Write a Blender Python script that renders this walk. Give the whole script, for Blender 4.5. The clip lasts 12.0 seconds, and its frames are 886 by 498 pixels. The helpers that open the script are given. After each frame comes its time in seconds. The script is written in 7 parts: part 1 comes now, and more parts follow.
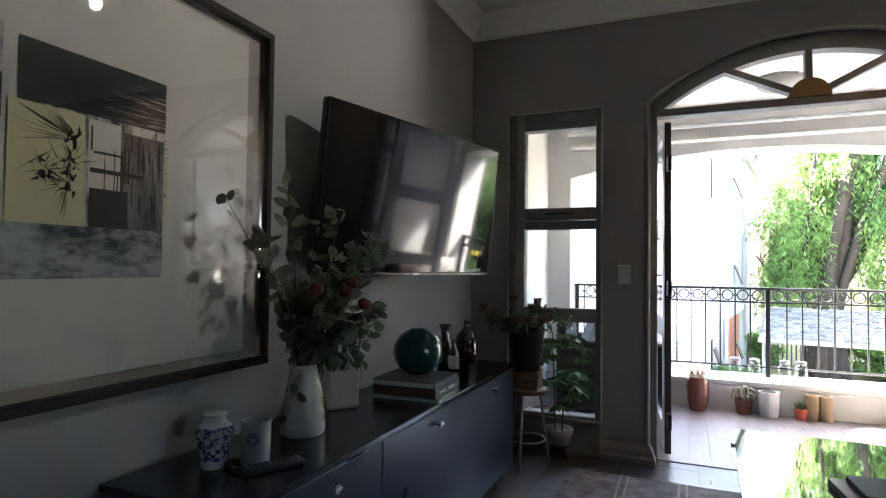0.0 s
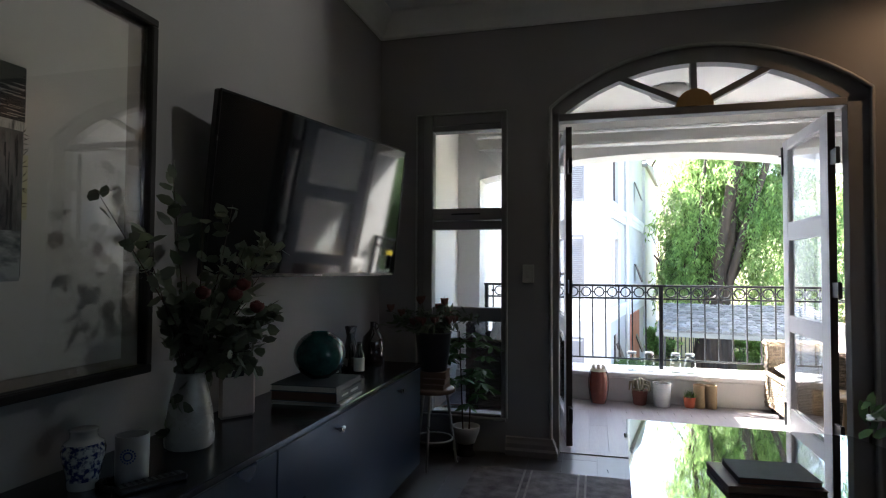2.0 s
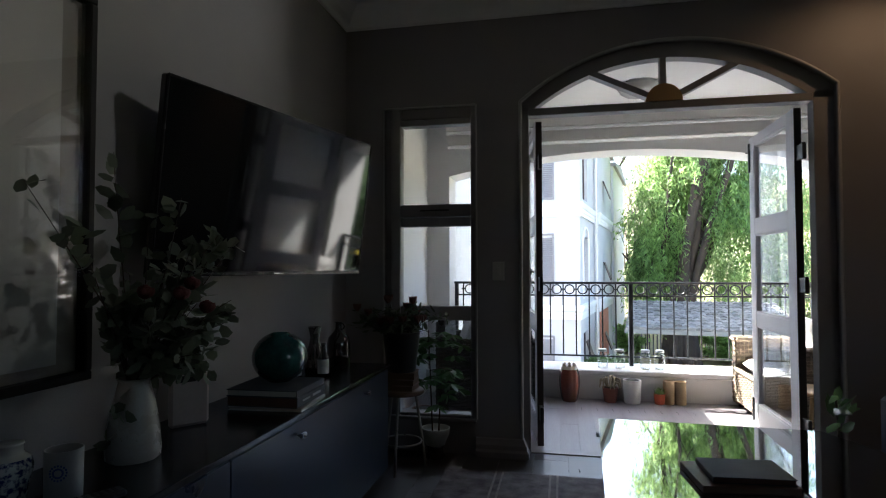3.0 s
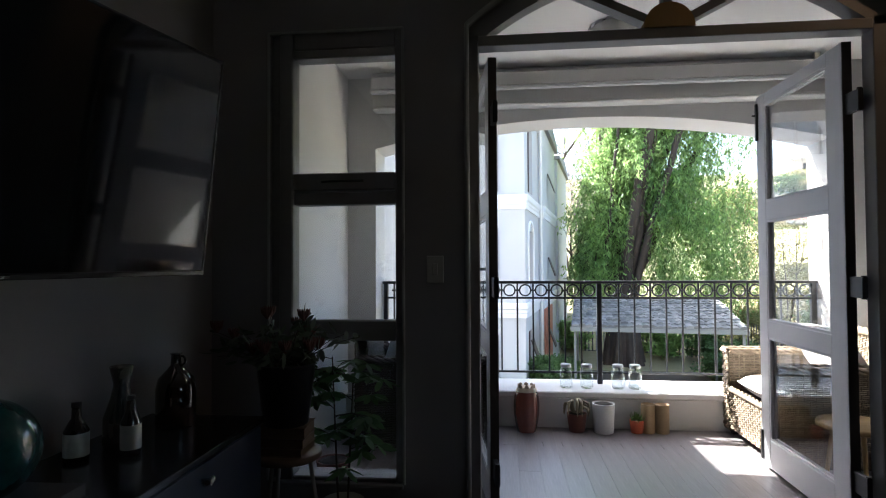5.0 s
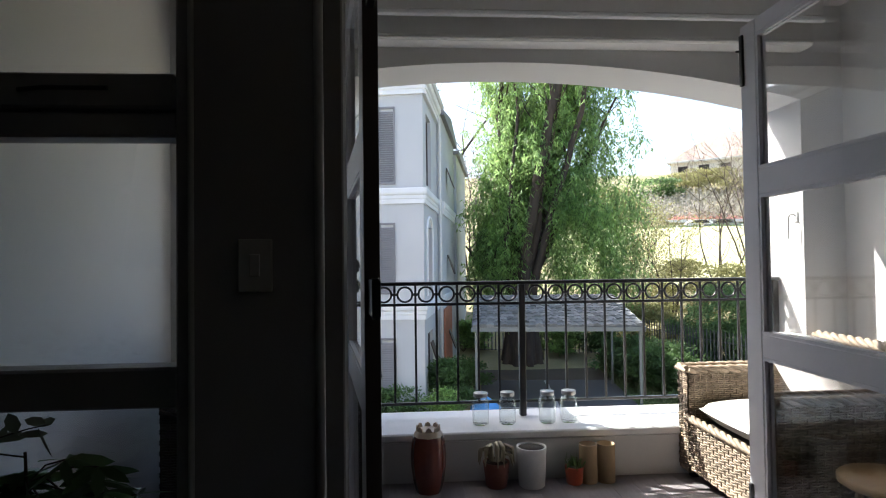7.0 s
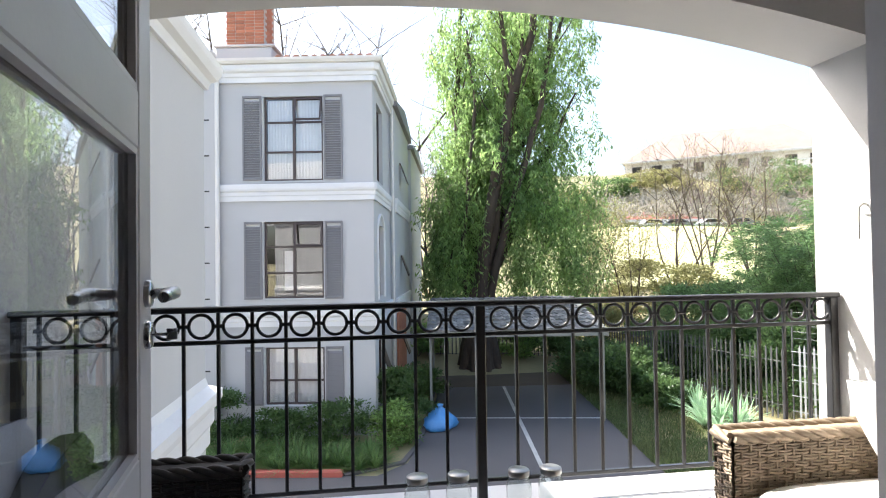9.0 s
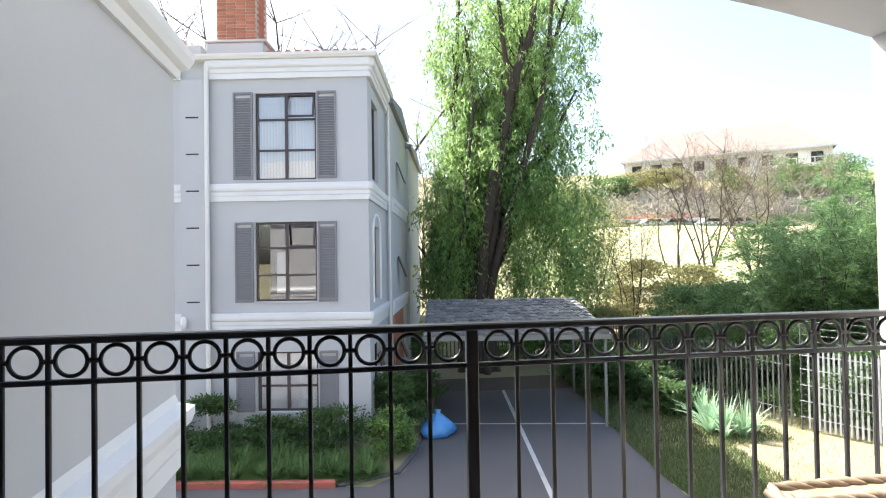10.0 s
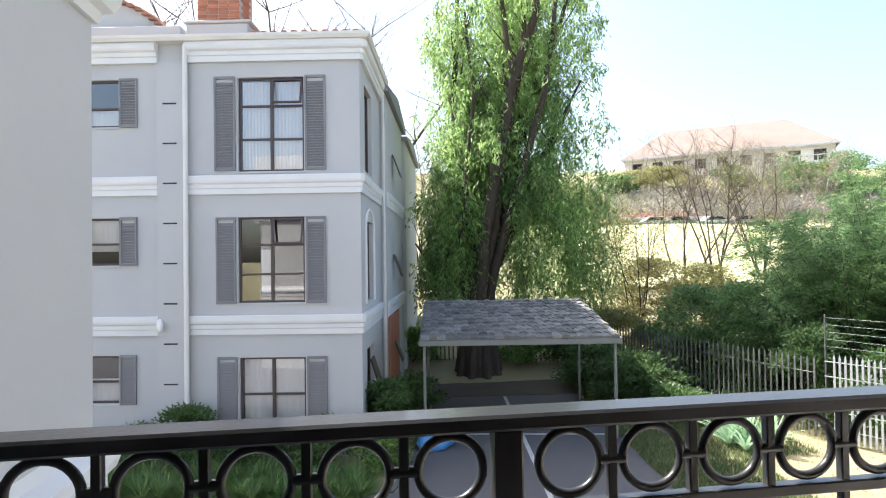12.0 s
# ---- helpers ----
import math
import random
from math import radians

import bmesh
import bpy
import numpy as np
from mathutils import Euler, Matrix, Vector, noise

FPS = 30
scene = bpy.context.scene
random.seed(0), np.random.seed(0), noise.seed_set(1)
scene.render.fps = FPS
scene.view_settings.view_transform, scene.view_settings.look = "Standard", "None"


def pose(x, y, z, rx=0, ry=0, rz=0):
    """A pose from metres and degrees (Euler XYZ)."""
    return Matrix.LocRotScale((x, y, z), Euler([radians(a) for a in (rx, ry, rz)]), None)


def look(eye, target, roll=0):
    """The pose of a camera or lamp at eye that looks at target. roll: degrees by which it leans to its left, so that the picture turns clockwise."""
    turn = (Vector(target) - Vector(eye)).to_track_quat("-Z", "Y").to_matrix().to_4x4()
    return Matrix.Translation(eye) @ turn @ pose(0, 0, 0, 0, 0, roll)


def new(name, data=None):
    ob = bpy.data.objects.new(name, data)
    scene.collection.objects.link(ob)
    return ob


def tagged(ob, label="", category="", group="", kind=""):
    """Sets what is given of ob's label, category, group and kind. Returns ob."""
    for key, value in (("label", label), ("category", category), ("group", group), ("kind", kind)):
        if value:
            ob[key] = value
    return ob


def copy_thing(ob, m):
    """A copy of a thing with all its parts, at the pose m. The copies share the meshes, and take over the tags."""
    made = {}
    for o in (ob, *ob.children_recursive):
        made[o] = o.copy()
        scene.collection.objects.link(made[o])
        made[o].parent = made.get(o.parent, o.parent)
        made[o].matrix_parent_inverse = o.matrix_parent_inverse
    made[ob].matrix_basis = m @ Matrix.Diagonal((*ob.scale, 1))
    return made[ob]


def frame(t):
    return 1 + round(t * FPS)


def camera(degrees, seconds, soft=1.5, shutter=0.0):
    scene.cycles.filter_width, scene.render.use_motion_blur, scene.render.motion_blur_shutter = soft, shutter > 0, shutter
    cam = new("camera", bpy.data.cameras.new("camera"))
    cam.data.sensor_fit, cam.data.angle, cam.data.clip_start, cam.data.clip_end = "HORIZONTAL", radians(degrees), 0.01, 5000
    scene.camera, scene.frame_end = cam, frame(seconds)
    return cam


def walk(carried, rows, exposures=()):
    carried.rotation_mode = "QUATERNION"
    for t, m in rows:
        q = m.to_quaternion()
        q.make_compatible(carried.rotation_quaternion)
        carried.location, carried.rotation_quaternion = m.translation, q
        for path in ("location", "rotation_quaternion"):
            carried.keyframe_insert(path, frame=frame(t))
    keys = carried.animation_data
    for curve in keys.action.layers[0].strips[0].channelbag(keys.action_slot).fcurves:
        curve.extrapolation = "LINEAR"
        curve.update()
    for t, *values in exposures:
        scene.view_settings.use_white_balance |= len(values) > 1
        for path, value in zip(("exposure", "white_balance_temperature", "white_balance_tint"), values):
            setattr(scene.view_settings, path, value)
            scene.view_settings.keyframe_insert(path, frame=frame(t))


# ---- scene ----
cam = camera(75.2, 12.0, 1.1)
PATH = [
    (0, (0.026, -0.036, 1.21), (-0.754, 1.805, 1.272), 0.7),
    (0.5, (0.022, -0.018, 1.213), (-0.681, 1.853, 1.274), 0.6),
    (1, (0.032, -0.005, 1.213), (-0.6, 1.892, 1.274), 0.5),
    (1.5, (0.06, -0.003, 1.209), (-0.511, 1.913, 1.276), 0.2),
    (2, (0.073, 0.006, 1.21), (-0.433, 1.94, 1.276), 0.3),
    (2.5, (0.082, 0.014, 1.205), (-0.365, 1.962, 1.272), -0.1),
    (3, (0.068, 0.106, 1.198), (-0.341, 2.063, 1.263), -0.1),
    (3.2, (0.063, 0.204, 1.191), (-0.336, 2.162, 1.256), -0.2),
    (4.8, (-0.034, 1.145, 1.214), (-0.274, 3.13, 1.258), -0.2),
    (5, (-0.035, 1.265, 1.201), (-0.247, 3.253, 1.251), -0.3),
    (5.5, (-0.041, 1.56, 1.203), (-0.184, 3.554, 1.25), -0.4),
    (6, (-0.071, 1.86, 1.203), (-0.114, 3.859, 1.248), -0.4),
    (6.5, (-0.049, 2.154, 1.194), (0.001, 4.153, 1.237), -0.6),
    (7, (-0.006, 2.465, 1.179), (0.133, 4.459, 1.222), -0.7),
    (7.2, (0.006, 2.588, 1.169), (0.174, 4.581, 1.215), -0.8),
    (8.8, (0.200, 3.495, 1.211), (0.480, 5.475, 1.249), -0.8),
    (9, (0.224, 3.595, 1.222), (0.509, 5.574, 1.261), -0.8),
    (9.5, (0.270, 3.820, 1.247), (0.562, 5.798, 1.286), -0.8),
    (10, (0.343, 4.039, 1.263), (0.630, 6.018, 1.301), -0.9),
    (10.5, (0.383, 4.300, 1.253), (0.666, 6.280, 1.289), -0.8),
    (11, (0.409, 4.587, 1.255), (0.704, 6.565, 1.290), -0.8),
    (11.5, (0.459, 4.854, 1.250), (0.757, 6.831, 1.281), -0.9),
    (12, (0.501, 5.102, 1.264), (0.794, 7.081, 1.296), -0.8),
]
EXPOSURES = [(0.0, 4.65, 6200, 9), (1.0, 4.0, 6150, 8), (2.0, 3.6, 6050, 7), (3.0, 3.05, 6000, 7), (5.0, 2.6, 6000, 7), (6.0, 2.35, 6000, 7), (7.0, 1.78, 6080, 7), (9.0, 1.78, 6270, 8), (12.0, 1.6, 6270, 8)]
walk(cam, [(t, look(eye, target, roll)) for t, eye, target, roll in PATH], EXPOSURES)

# ---- light: sun and sky ----
SUN_TO = Vector((-0.73, 0.57, 1.0)).normalized()
world = bpy.data.worlds.new("sky")
scene.world = world
world.use_nodes = True
wn = world.node_tree.nodes
sky = wn.new("ShaderNodeTexSky")
sky.sky_type, sky.sun_disc = "NISHITA", False
sky.sun_elevation = math.asin(SUN_TO.z)
sky.sun_rotation = math.atan2(SUN_TO.x, SUN_TO.y)
sky.dust_density, sky.air_density, sky.ozone_density = 4.0, 1.0, 0.5
wn["Background"].inputs["Strength"].default_value = 0.15
world.node_tree.links.new(sky.outputs["Color"], wn["Background"].inputs["Color"])
sun = new("sun", bpy.data.lights.new("sun", "SUN"))
sun.data.energy, sun.data.angle, sun.data.color = 5.0, radians(0.5), (1.0, 0.94, 0.85)
sun.matrix_basis = look(SUN_TO * 60, (0, 0, 0))


# the warm ceiling spotlights that are lit
def spot(name, eye, target, power, color, size=100, blend=0.8, soft=0.04):
    lamp = new(name, bpy.data.lights.new(name, "SPOT"))
    lamp.data.energy, lamp.data.color, lamp.data.spot_size, lamp.data.spot_blend = power, color, radians(size), blend
    lamp.data.shadow_soft_size = soft
    lamp.matrix_basis = look(eye, target)
    return lamp


spot("lamp_light", (1.95, 3.25, 2.90), (1.70, 3.7, 1.7), 1.1, (1.0, 0.60, 0.33), 120)
spot("wall_wash_light", (0.90, 2.54, 2.935), (-1.38, 1.72, 2.40), 3.6, (1.0, 0.96, 0.90), 66, 0.75, 0.035)


# ---- materials ----
def material(name, color, rough=0.6, metal=0.0, second=None, scale=6.0, fine=60.0, bump=0.1, spread=0.5, per_object=0.0,
             coat=0.0, stretch=(1, 1, 1), spec=0.5, island=0.0, rough2=0.08):
    """Paint, wood, stone and the like: two scales of noise in colour, gloss and relief."""
    m = bpy.data.materials.new(name)
    m.use_nodes = True
    n, l = m.node_tree.nodes, m.node_tree.links
    b = n["Principled BSDF"]
    b.inputs["Metallic"].default_value = metal
    b.inputs["Coat Weight"].default_value = coat
    b.inputs["Specular IOR Level"].default_value = spec
    co = n.new("ShaderNodeTexCoord")
    mp = n.new("ShaderNodeMapping")
    mp.inputs["Scale"].default_value = stretch
    l.new(co.outputs["Object"], mp.inputs["Vector"])
    big = n.new("ShaderNodeTexNoise")
    big.inputs["Scale"].default_value, big.inputs["Detail"].default_value = scale, 5.0
    small = n.new("ShaderNodeTexNoise")
    small.inputs["Scale"].default_value, small.inputs["Detail"].default_value = fine, 3.0
    for t in (big, small):
        l.new(mp.outputs["Vector"], t.inputs["Vector"])
    ramp = n.new("ShaderNodeMapRange")
    ramp.inputs["From Min"].default_value, ramp.inputs["From Max"].default_value = 0.5 - spread / 2, 0.5 + spread / 2
    mixf = n.new("ShaderNodeMath")
    mixf.operation = "MULTIPLY_ADD"
    mixf.inputs[1].default_value = 0.35
    l.new(small.outputs["Fac"], mixf.inputs[0])
    half = n.new("ShaderNodeMath")
    half.operation = "MULTIPLY"
    half.inputs[1].default_value = 0.65
    l.new(big.outputs["Fac"], half.inputs[0])
    l.new(half.outputs[0], mixf.inputs[2])
    l.new(mixf.outputs[0], ramp.inputs["Value"])
    mix = n.new("ShaderNodeMix")
    mix.data_type = "RGBA"
    second = second or tuple(c * 0.82 for c in color)
    mix.inputs["A"].default_value = (*color, 1)
    mix.inputs["B"].default_value = (*second, 1)
    l.new(ramp.outputs["Result"], mix.inputs["Factor"])
    out = mix.outputs["Result"]
    if per_object or island:
        hs = n.new("ShaderNodeHueSaturation")
        if island:
            src = n.new("ShaderNodeNewGeometry").outputs["Random Per Island"]
        else:
            src = n.new("ShaderNodeObjectInfo").outputs["Random"]
        mr = n.new("ShaderNodeMapRange")
        k = per_object or island
        mr.inputs["To Min"].default_value, mr.inputs["To Max"].default_value = 1 - k, 1 + k
        l.new(src, mr.inputs["Value"])
        l.new(mr.outputs["Result"], hs.inputs["Value"])
        l.new(out, hs.inputs["Color"])
        out = hs.outputs["Color"]
    l.new(out, b.inputs["Base Color"])
    rr = n.new("ShaderNodeMapRange")
    rr.inputs["To Min"].default_value, rr.inputs["To Max"].default_value = max(0.02, rough - rough2), min(1, rough + rough2)
    l.new(big.outputs["Fac"], rr.inputs["Value"])
    l.new(rr.outputs["Result"], b.inputs["Roughness"])
    if bump:
        bp = n.new("ShaderNodeBump")
        bp.inputs["Strength"].default_value, bp.inputs["Distance"].default_value = bump, 0.01
        l.new(mixf.outputs[0], bp.inputs["Height"])
        l.new(bp.outputs["Normal"], b.inputs["Normal"])
    return m


def leaf_material(name, color, second, glow=0.45, rough=0.5, vary=0.35):
    """Leaves: each its own shade, light comes through them."""
    m = material(name, color, rough, 0, second, 0.8, 5.0, 0.0, 0.6, island=vary)
    n, l = m.node_tree.nodes, m.node_tree.links
    b = n["Principled BSDF"]
    tr = n.new("ShaderNodeBsdfTranslucent")
    mx = n.new("ShaderNodeMixShader")
    mx.inputs["Fac"].default_value = glow
    src = b.inputs["Base Color"].links[0].from_socket
    gm = n.new("ShaderNodeGamma")
    gm.inputs["Gamma"].default_value = 0.7
    l.new(src, gm.inputs["Color"])
    l.new(gm.outputs["Color"], tr.inputs["Color"])
    l.new(b.outputs["BSDF"], mx.inputs[1])
    l.new(tr.outputs["BSDF"], mx.inputs[2])
    l.new(mx.outputs["Shader"], n["Material Output"].inputs["Surface"])
    return m


def glass_material(name, tint=(1, 1, 1), rough=0.0, gloss=0.03):
    """A thin pane: clear, with a gloss that grows towards grazing."""
    m = bpy.data.materials.new(name)
    m.use_nodes = True
    n, l = m.node_tree.nodes, m.node_tree.links
    n.remove(n["Principled BSDF"])
    tp, gl, mx, lw = (n.new("ShaderNodeBsdfTransparent"), n.new("ShaderNodeBsdfGlossy"), n.new("ShaderNodeMixShader"),
                      n.new("ShaderNodeLayerWeight"))
    lw.inputs["Blend"].default_value = 0.5
    pw, ad = n.new("ShaderNodeMath"), n.new("ShaderNodeMath")
    pw.operation, pw.inputs[1].default_value = "POWER", 4.0
    ad.operation, ad.inputs[1].default_value, ad.inputs[2].default_value = "MULTIPLY_ADD", 0.9, 0.045 + gloss
    tp.inputs["Color"].default_value = (*tint, 1)
    gl.inputs["Roughness"].default_value = rough
    l.new(lw.outputs["Facing"], pw.inputs[0])
    l.new(pw.outputs[0], ad.inputs[0])
    l.new(ad.outputs[0], mx.inputs["Fac"])
    l.new(tp.outputs["BSDF"], mx.inputs[1])
    l.new(gl.outputs["BSDF"], mx.inputs[2])
    l.new(mx.outputs["Shader"], n["Material Output"].inputs["Surface"])
    return m


def lamp_material(name, color, power):
    m = bpy.data.materials.new(name)
    m.use_nodes = True
    b = m.node_tree.nodes["Principled BSDF"]
    b.inputs["Emission Color"].default_value = (*color, 1)
    b.inputs["Emission Strength"].default_value = power
    return m


WALL_IN = material("warm_grey_wall_paint", (0.295, 0.280, 0.278), 0.75, second=(0.262, 0.248, 0.246), scale=2.0, fine=180, bump=0.12)
CEILING = material("ceiling_paint", (0.86, 0.85, 0.835), 0.8, second=(0.82, 0.81, 0.795), scale=2, fine=150, bump=0.08)
FRAME_PAINT = material("taupe_frame_paint", (0.26, 0.25, 0.248), 0.45, second=(0.225, 0.216, 0.214), scale=8, fine=120, bump=0.06)
LEAF_PAINT = material("pale_door_paint", (0.60, 0.59, 0.62), 0.4, second=(0.55, 0.54, 0.57), scale=6, fine=120, bump=0.06)
FLOOR_WOOD = material("dark_floor_boards", (0.040, 0.038, 0.040), 0.30, second=(0.060, 0.056, 0.058), scale=3, fine=40, bump=0.03,
                      stretch=(6, 0.7, 1), per_object=0.18)
JOINT_DARK = material("dark_joint", (0.02, 0.018, 0.016), 0.8, scale=10)
DECK = material("grey_oak_boards", (0.165, 0.148, 0.155), 0.30, second=(0.265, 0.245, 0.25), scale=3, fine=24, bump=0.05, spread=0.4,
                stretch=(9, 0.45, 1), per_object=0.07)
PLASTER = material("balcony_plaster", (0.64, 0.635, 0.625), 0.8, second=(0.59, 0.585, 0.58), scale=1.5, fine=120, bump=0.15)
PLASTER_OUT = material("grey_outside_plaster", (0.475, 0.475, 0.48), 0.85, second=(0.425, 0.43, 0.44), scale=0.7, fine=70, bump=0.2)
MOULD = material("white_moulding_paint", (0.70, 0.70, 0.70), 0.7, second=(0.61, 0.61, 0.62), scale=1.5, fine=60, bump=0.1)
IRON = material("black_iron", (0.018, 0.018, 0.02), 0.38, 0.0, second=(0.03, 0.03, 0.032), scale=12, fine=160, bump=0.15, coat=0.3)
NAVY = material("navy_lacquer", (0.012, 0.022, 0.044), 0.30, second=(0.016, 0.028, 0.054), scale=3, fine=120, bump=0.03)
CAB_TOP = material("black_lacquer_top", (0.016, 0.017, 0.022), 0.20, second=(0.024, 0.025, 0.03), scale=5, fine=150, bump=0.02)
STEEL = material("brushed_steel", (0.55, 0.55, 0.56), 0.28, 1.0, scale=20, fine=200, bump=0.05)
BRASSY = material("dull_nickel_tube", (0.42, 0.39, 0.35), 0.3, 1.0, scale=20, fine=200, bump=0.05)
BLACK_WOOD = material("black_frame_wood", (0.014, 0.012, 0.012), 0.6, second=(0.022, 0.019, 0.018), scale=8, fine=90, stretch=(1, 1, 8), spec=0.2)
SCREEN = material("tv_screen", (0.008, 0.009, 0.010), 0.05, scale=2, fine=30, bump=0.0, rough2=0.02, spec=0.42)
BLACK_PLASTIC = material("black_plastic", (0.012, 0.012, 0.013), 0.35, scale=10, fine=120, bump=0.05)
PANE = glass_material("window_pane")
HOUSE_PANE = glass_material("house_pane", (0.9, 0.9, 0.9), gloss=0.09)
ART_GLASS = glass_material("picture_glass", gloss=0.03)
TABLE_TOP = material("black_glass_top", (0.01, 0.011, 0.013), 0.03, scale=3, fine=40, bump=0.0, rough2=0.01, coat=1.0, spec=1.0)
WICKER = material("brown_wicker", (0.37, 0.29, 0.21), 0.6, second=(0.20, 0.15, 0.10), scale=18, fine=150, bump=0.2, island=0.3)
# the same wicker again, with shade put into the colour
WICKER_SHADED = material("dark_wicker", (0.055, 0.042, 0.034), 0.55, second=(0.03, 0.024, 0.02), scale=18, fine=150, bump=0.2, island=0.3)
CUSHION = material("off_white_canvas", (0.72, 0.70, 0.68), 0.9, second=(0.66, 0.64, 0.62), scale=5, fine=300, bump=0.25)
GREY_FABRIC = material("pale_blue_grey_fabric", (0.46, 0.48, 0.53), 0.95, second=(0.40, 0.42, 0.47), scale=8, fine=350, bump=0.3)
GREEN_FABRIC = material("olive_fabric", (0.10, 0.12, 0.05), 0.95, second=(0.07, 0.09, 0.04), scale=8, fine=350, bump=0.3)
GRASS = material("rough_grass", (0.20, 0.19, 0.085), 0.95, second=(0.32, 0.27, 0.16), scale=0.25, fine=6, bump=0.6)
LAWN = material("sunlit_lawn", (0.36, 0.36, 0.17), 0.95, second=(0.42, 0.40, 0.22), scale=0.12, fine=3, bump=0.3)
ASPHALT = material("worn_asphalt", (0.07, 0.067, 0.072), 0.85, second=(0.10, 0.096, 0.10), scale=0.8, fine=60, bump=0.3)
ROAD_PAINT = material("worn_white_road_paint", (0.55, 0.55, 0.54), 0.8, second=(0.3, 0.3, 0.3), scale=3, fine=30)
KERB_RED = material("red_kerb_paint", (0.42, 0.10, 0.07), 0.8, second=(0.30, 0.10, 0.08), scale=3, fine=30)
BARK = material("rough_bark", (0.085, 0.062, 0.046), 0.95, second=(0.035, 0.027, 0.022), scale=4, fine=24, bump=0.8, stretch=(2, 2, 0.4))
# twigs of the far trees, with distance haze in the pale colour
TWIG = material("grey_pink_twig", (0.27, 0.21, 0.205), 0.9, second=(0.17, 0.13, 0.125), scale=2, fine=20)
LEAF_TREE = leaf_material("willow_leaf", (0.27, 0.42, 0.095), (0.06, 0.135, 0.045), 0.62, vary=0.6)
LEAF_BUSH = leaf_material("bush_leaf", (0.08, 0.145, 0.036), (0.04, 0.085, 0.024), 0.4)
LEAF_FEATHER = leaf_material("feathery_green", (0.17, 0.285, 0.08), (0.04, 0.10, 0.04), 0.48, 0.6, 0.5)
LEAF_YELLOW = leaf_material("young_yellow_leaf", (0.24, 0.23, 0.06), (0.18, 0.17, 0.07), 0.5)
LEAF_GUM = leaf_material("dull_eucalyptus_leaf", (0.11, 0.125, 0.08), (0.065, 0.08, 0.05), 0.3)
LEAF_HOUSE = leaf_material("glossy_house_leaf", (0.07, 0.15, 0.045), (0.045, 0.10, 0.03), 0.4, 0.3)
BLADE = leaf_material("strap_leaf", (0.11, 0.19, 0.045), (0.06, 0.13, 0.035), 0.4)
AGAVE = leaf_material("pale_agave_leaf", (0.40, 0.56, 0.36), (0.20, 0.36, 0.18), 0.4)
SHUTTER = material("grey_shutter_paint", (0.21, 0.205, 0.215), 0.6, second=(0.17, 0.165, 0.175), scale=2, fine=60)
WIN_FRAME = material("dark_brown_window_frame", (0.065, 0.045, 0.043), 0.45, second=(0.05, 0.035, 0.033), scale=5, fine=60)
CURTAIN = material("white_net_curtain", (0.85, 0.845, 0.84), 0.9, second=(0.76, 0.75, 0.745), scale=2, fine=30, stretch=(8, 8, 0.3))
# insides behind glass: their lack of light is put into the colour
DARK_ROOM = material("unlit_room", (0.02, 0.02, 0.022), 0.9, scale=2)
BRICK = material("orange_brick", (0.42, 0.17, 0.10), 0.85, second=(0.32, 0.12, 0.075), scale=6, fine=60, per_object=0.2)
MORTAR = material("pale_mortar", (0.45, 0.40, 0.36), 0.9, scale=8)
TERRA_ROOF = material("terracotta_tile", (0.36, 0.17, 0.11), 0.8, second=(0.26, 0.12, 0.09), scale=3, fine=40, per_object=0.15)
SLATE = material("weathered_roof_tile", (0.21, 0.21, 0.205), 0.85, second=(0.085, 0.085, 0.082), scale=3, fine=40, per_object=0.4)
PIPE = material("cream_downpipe_paint", (0.66, 0.64, 0.60), 0.6, second=(0.6, 0.58, 0.55), scale=2, fine=60)


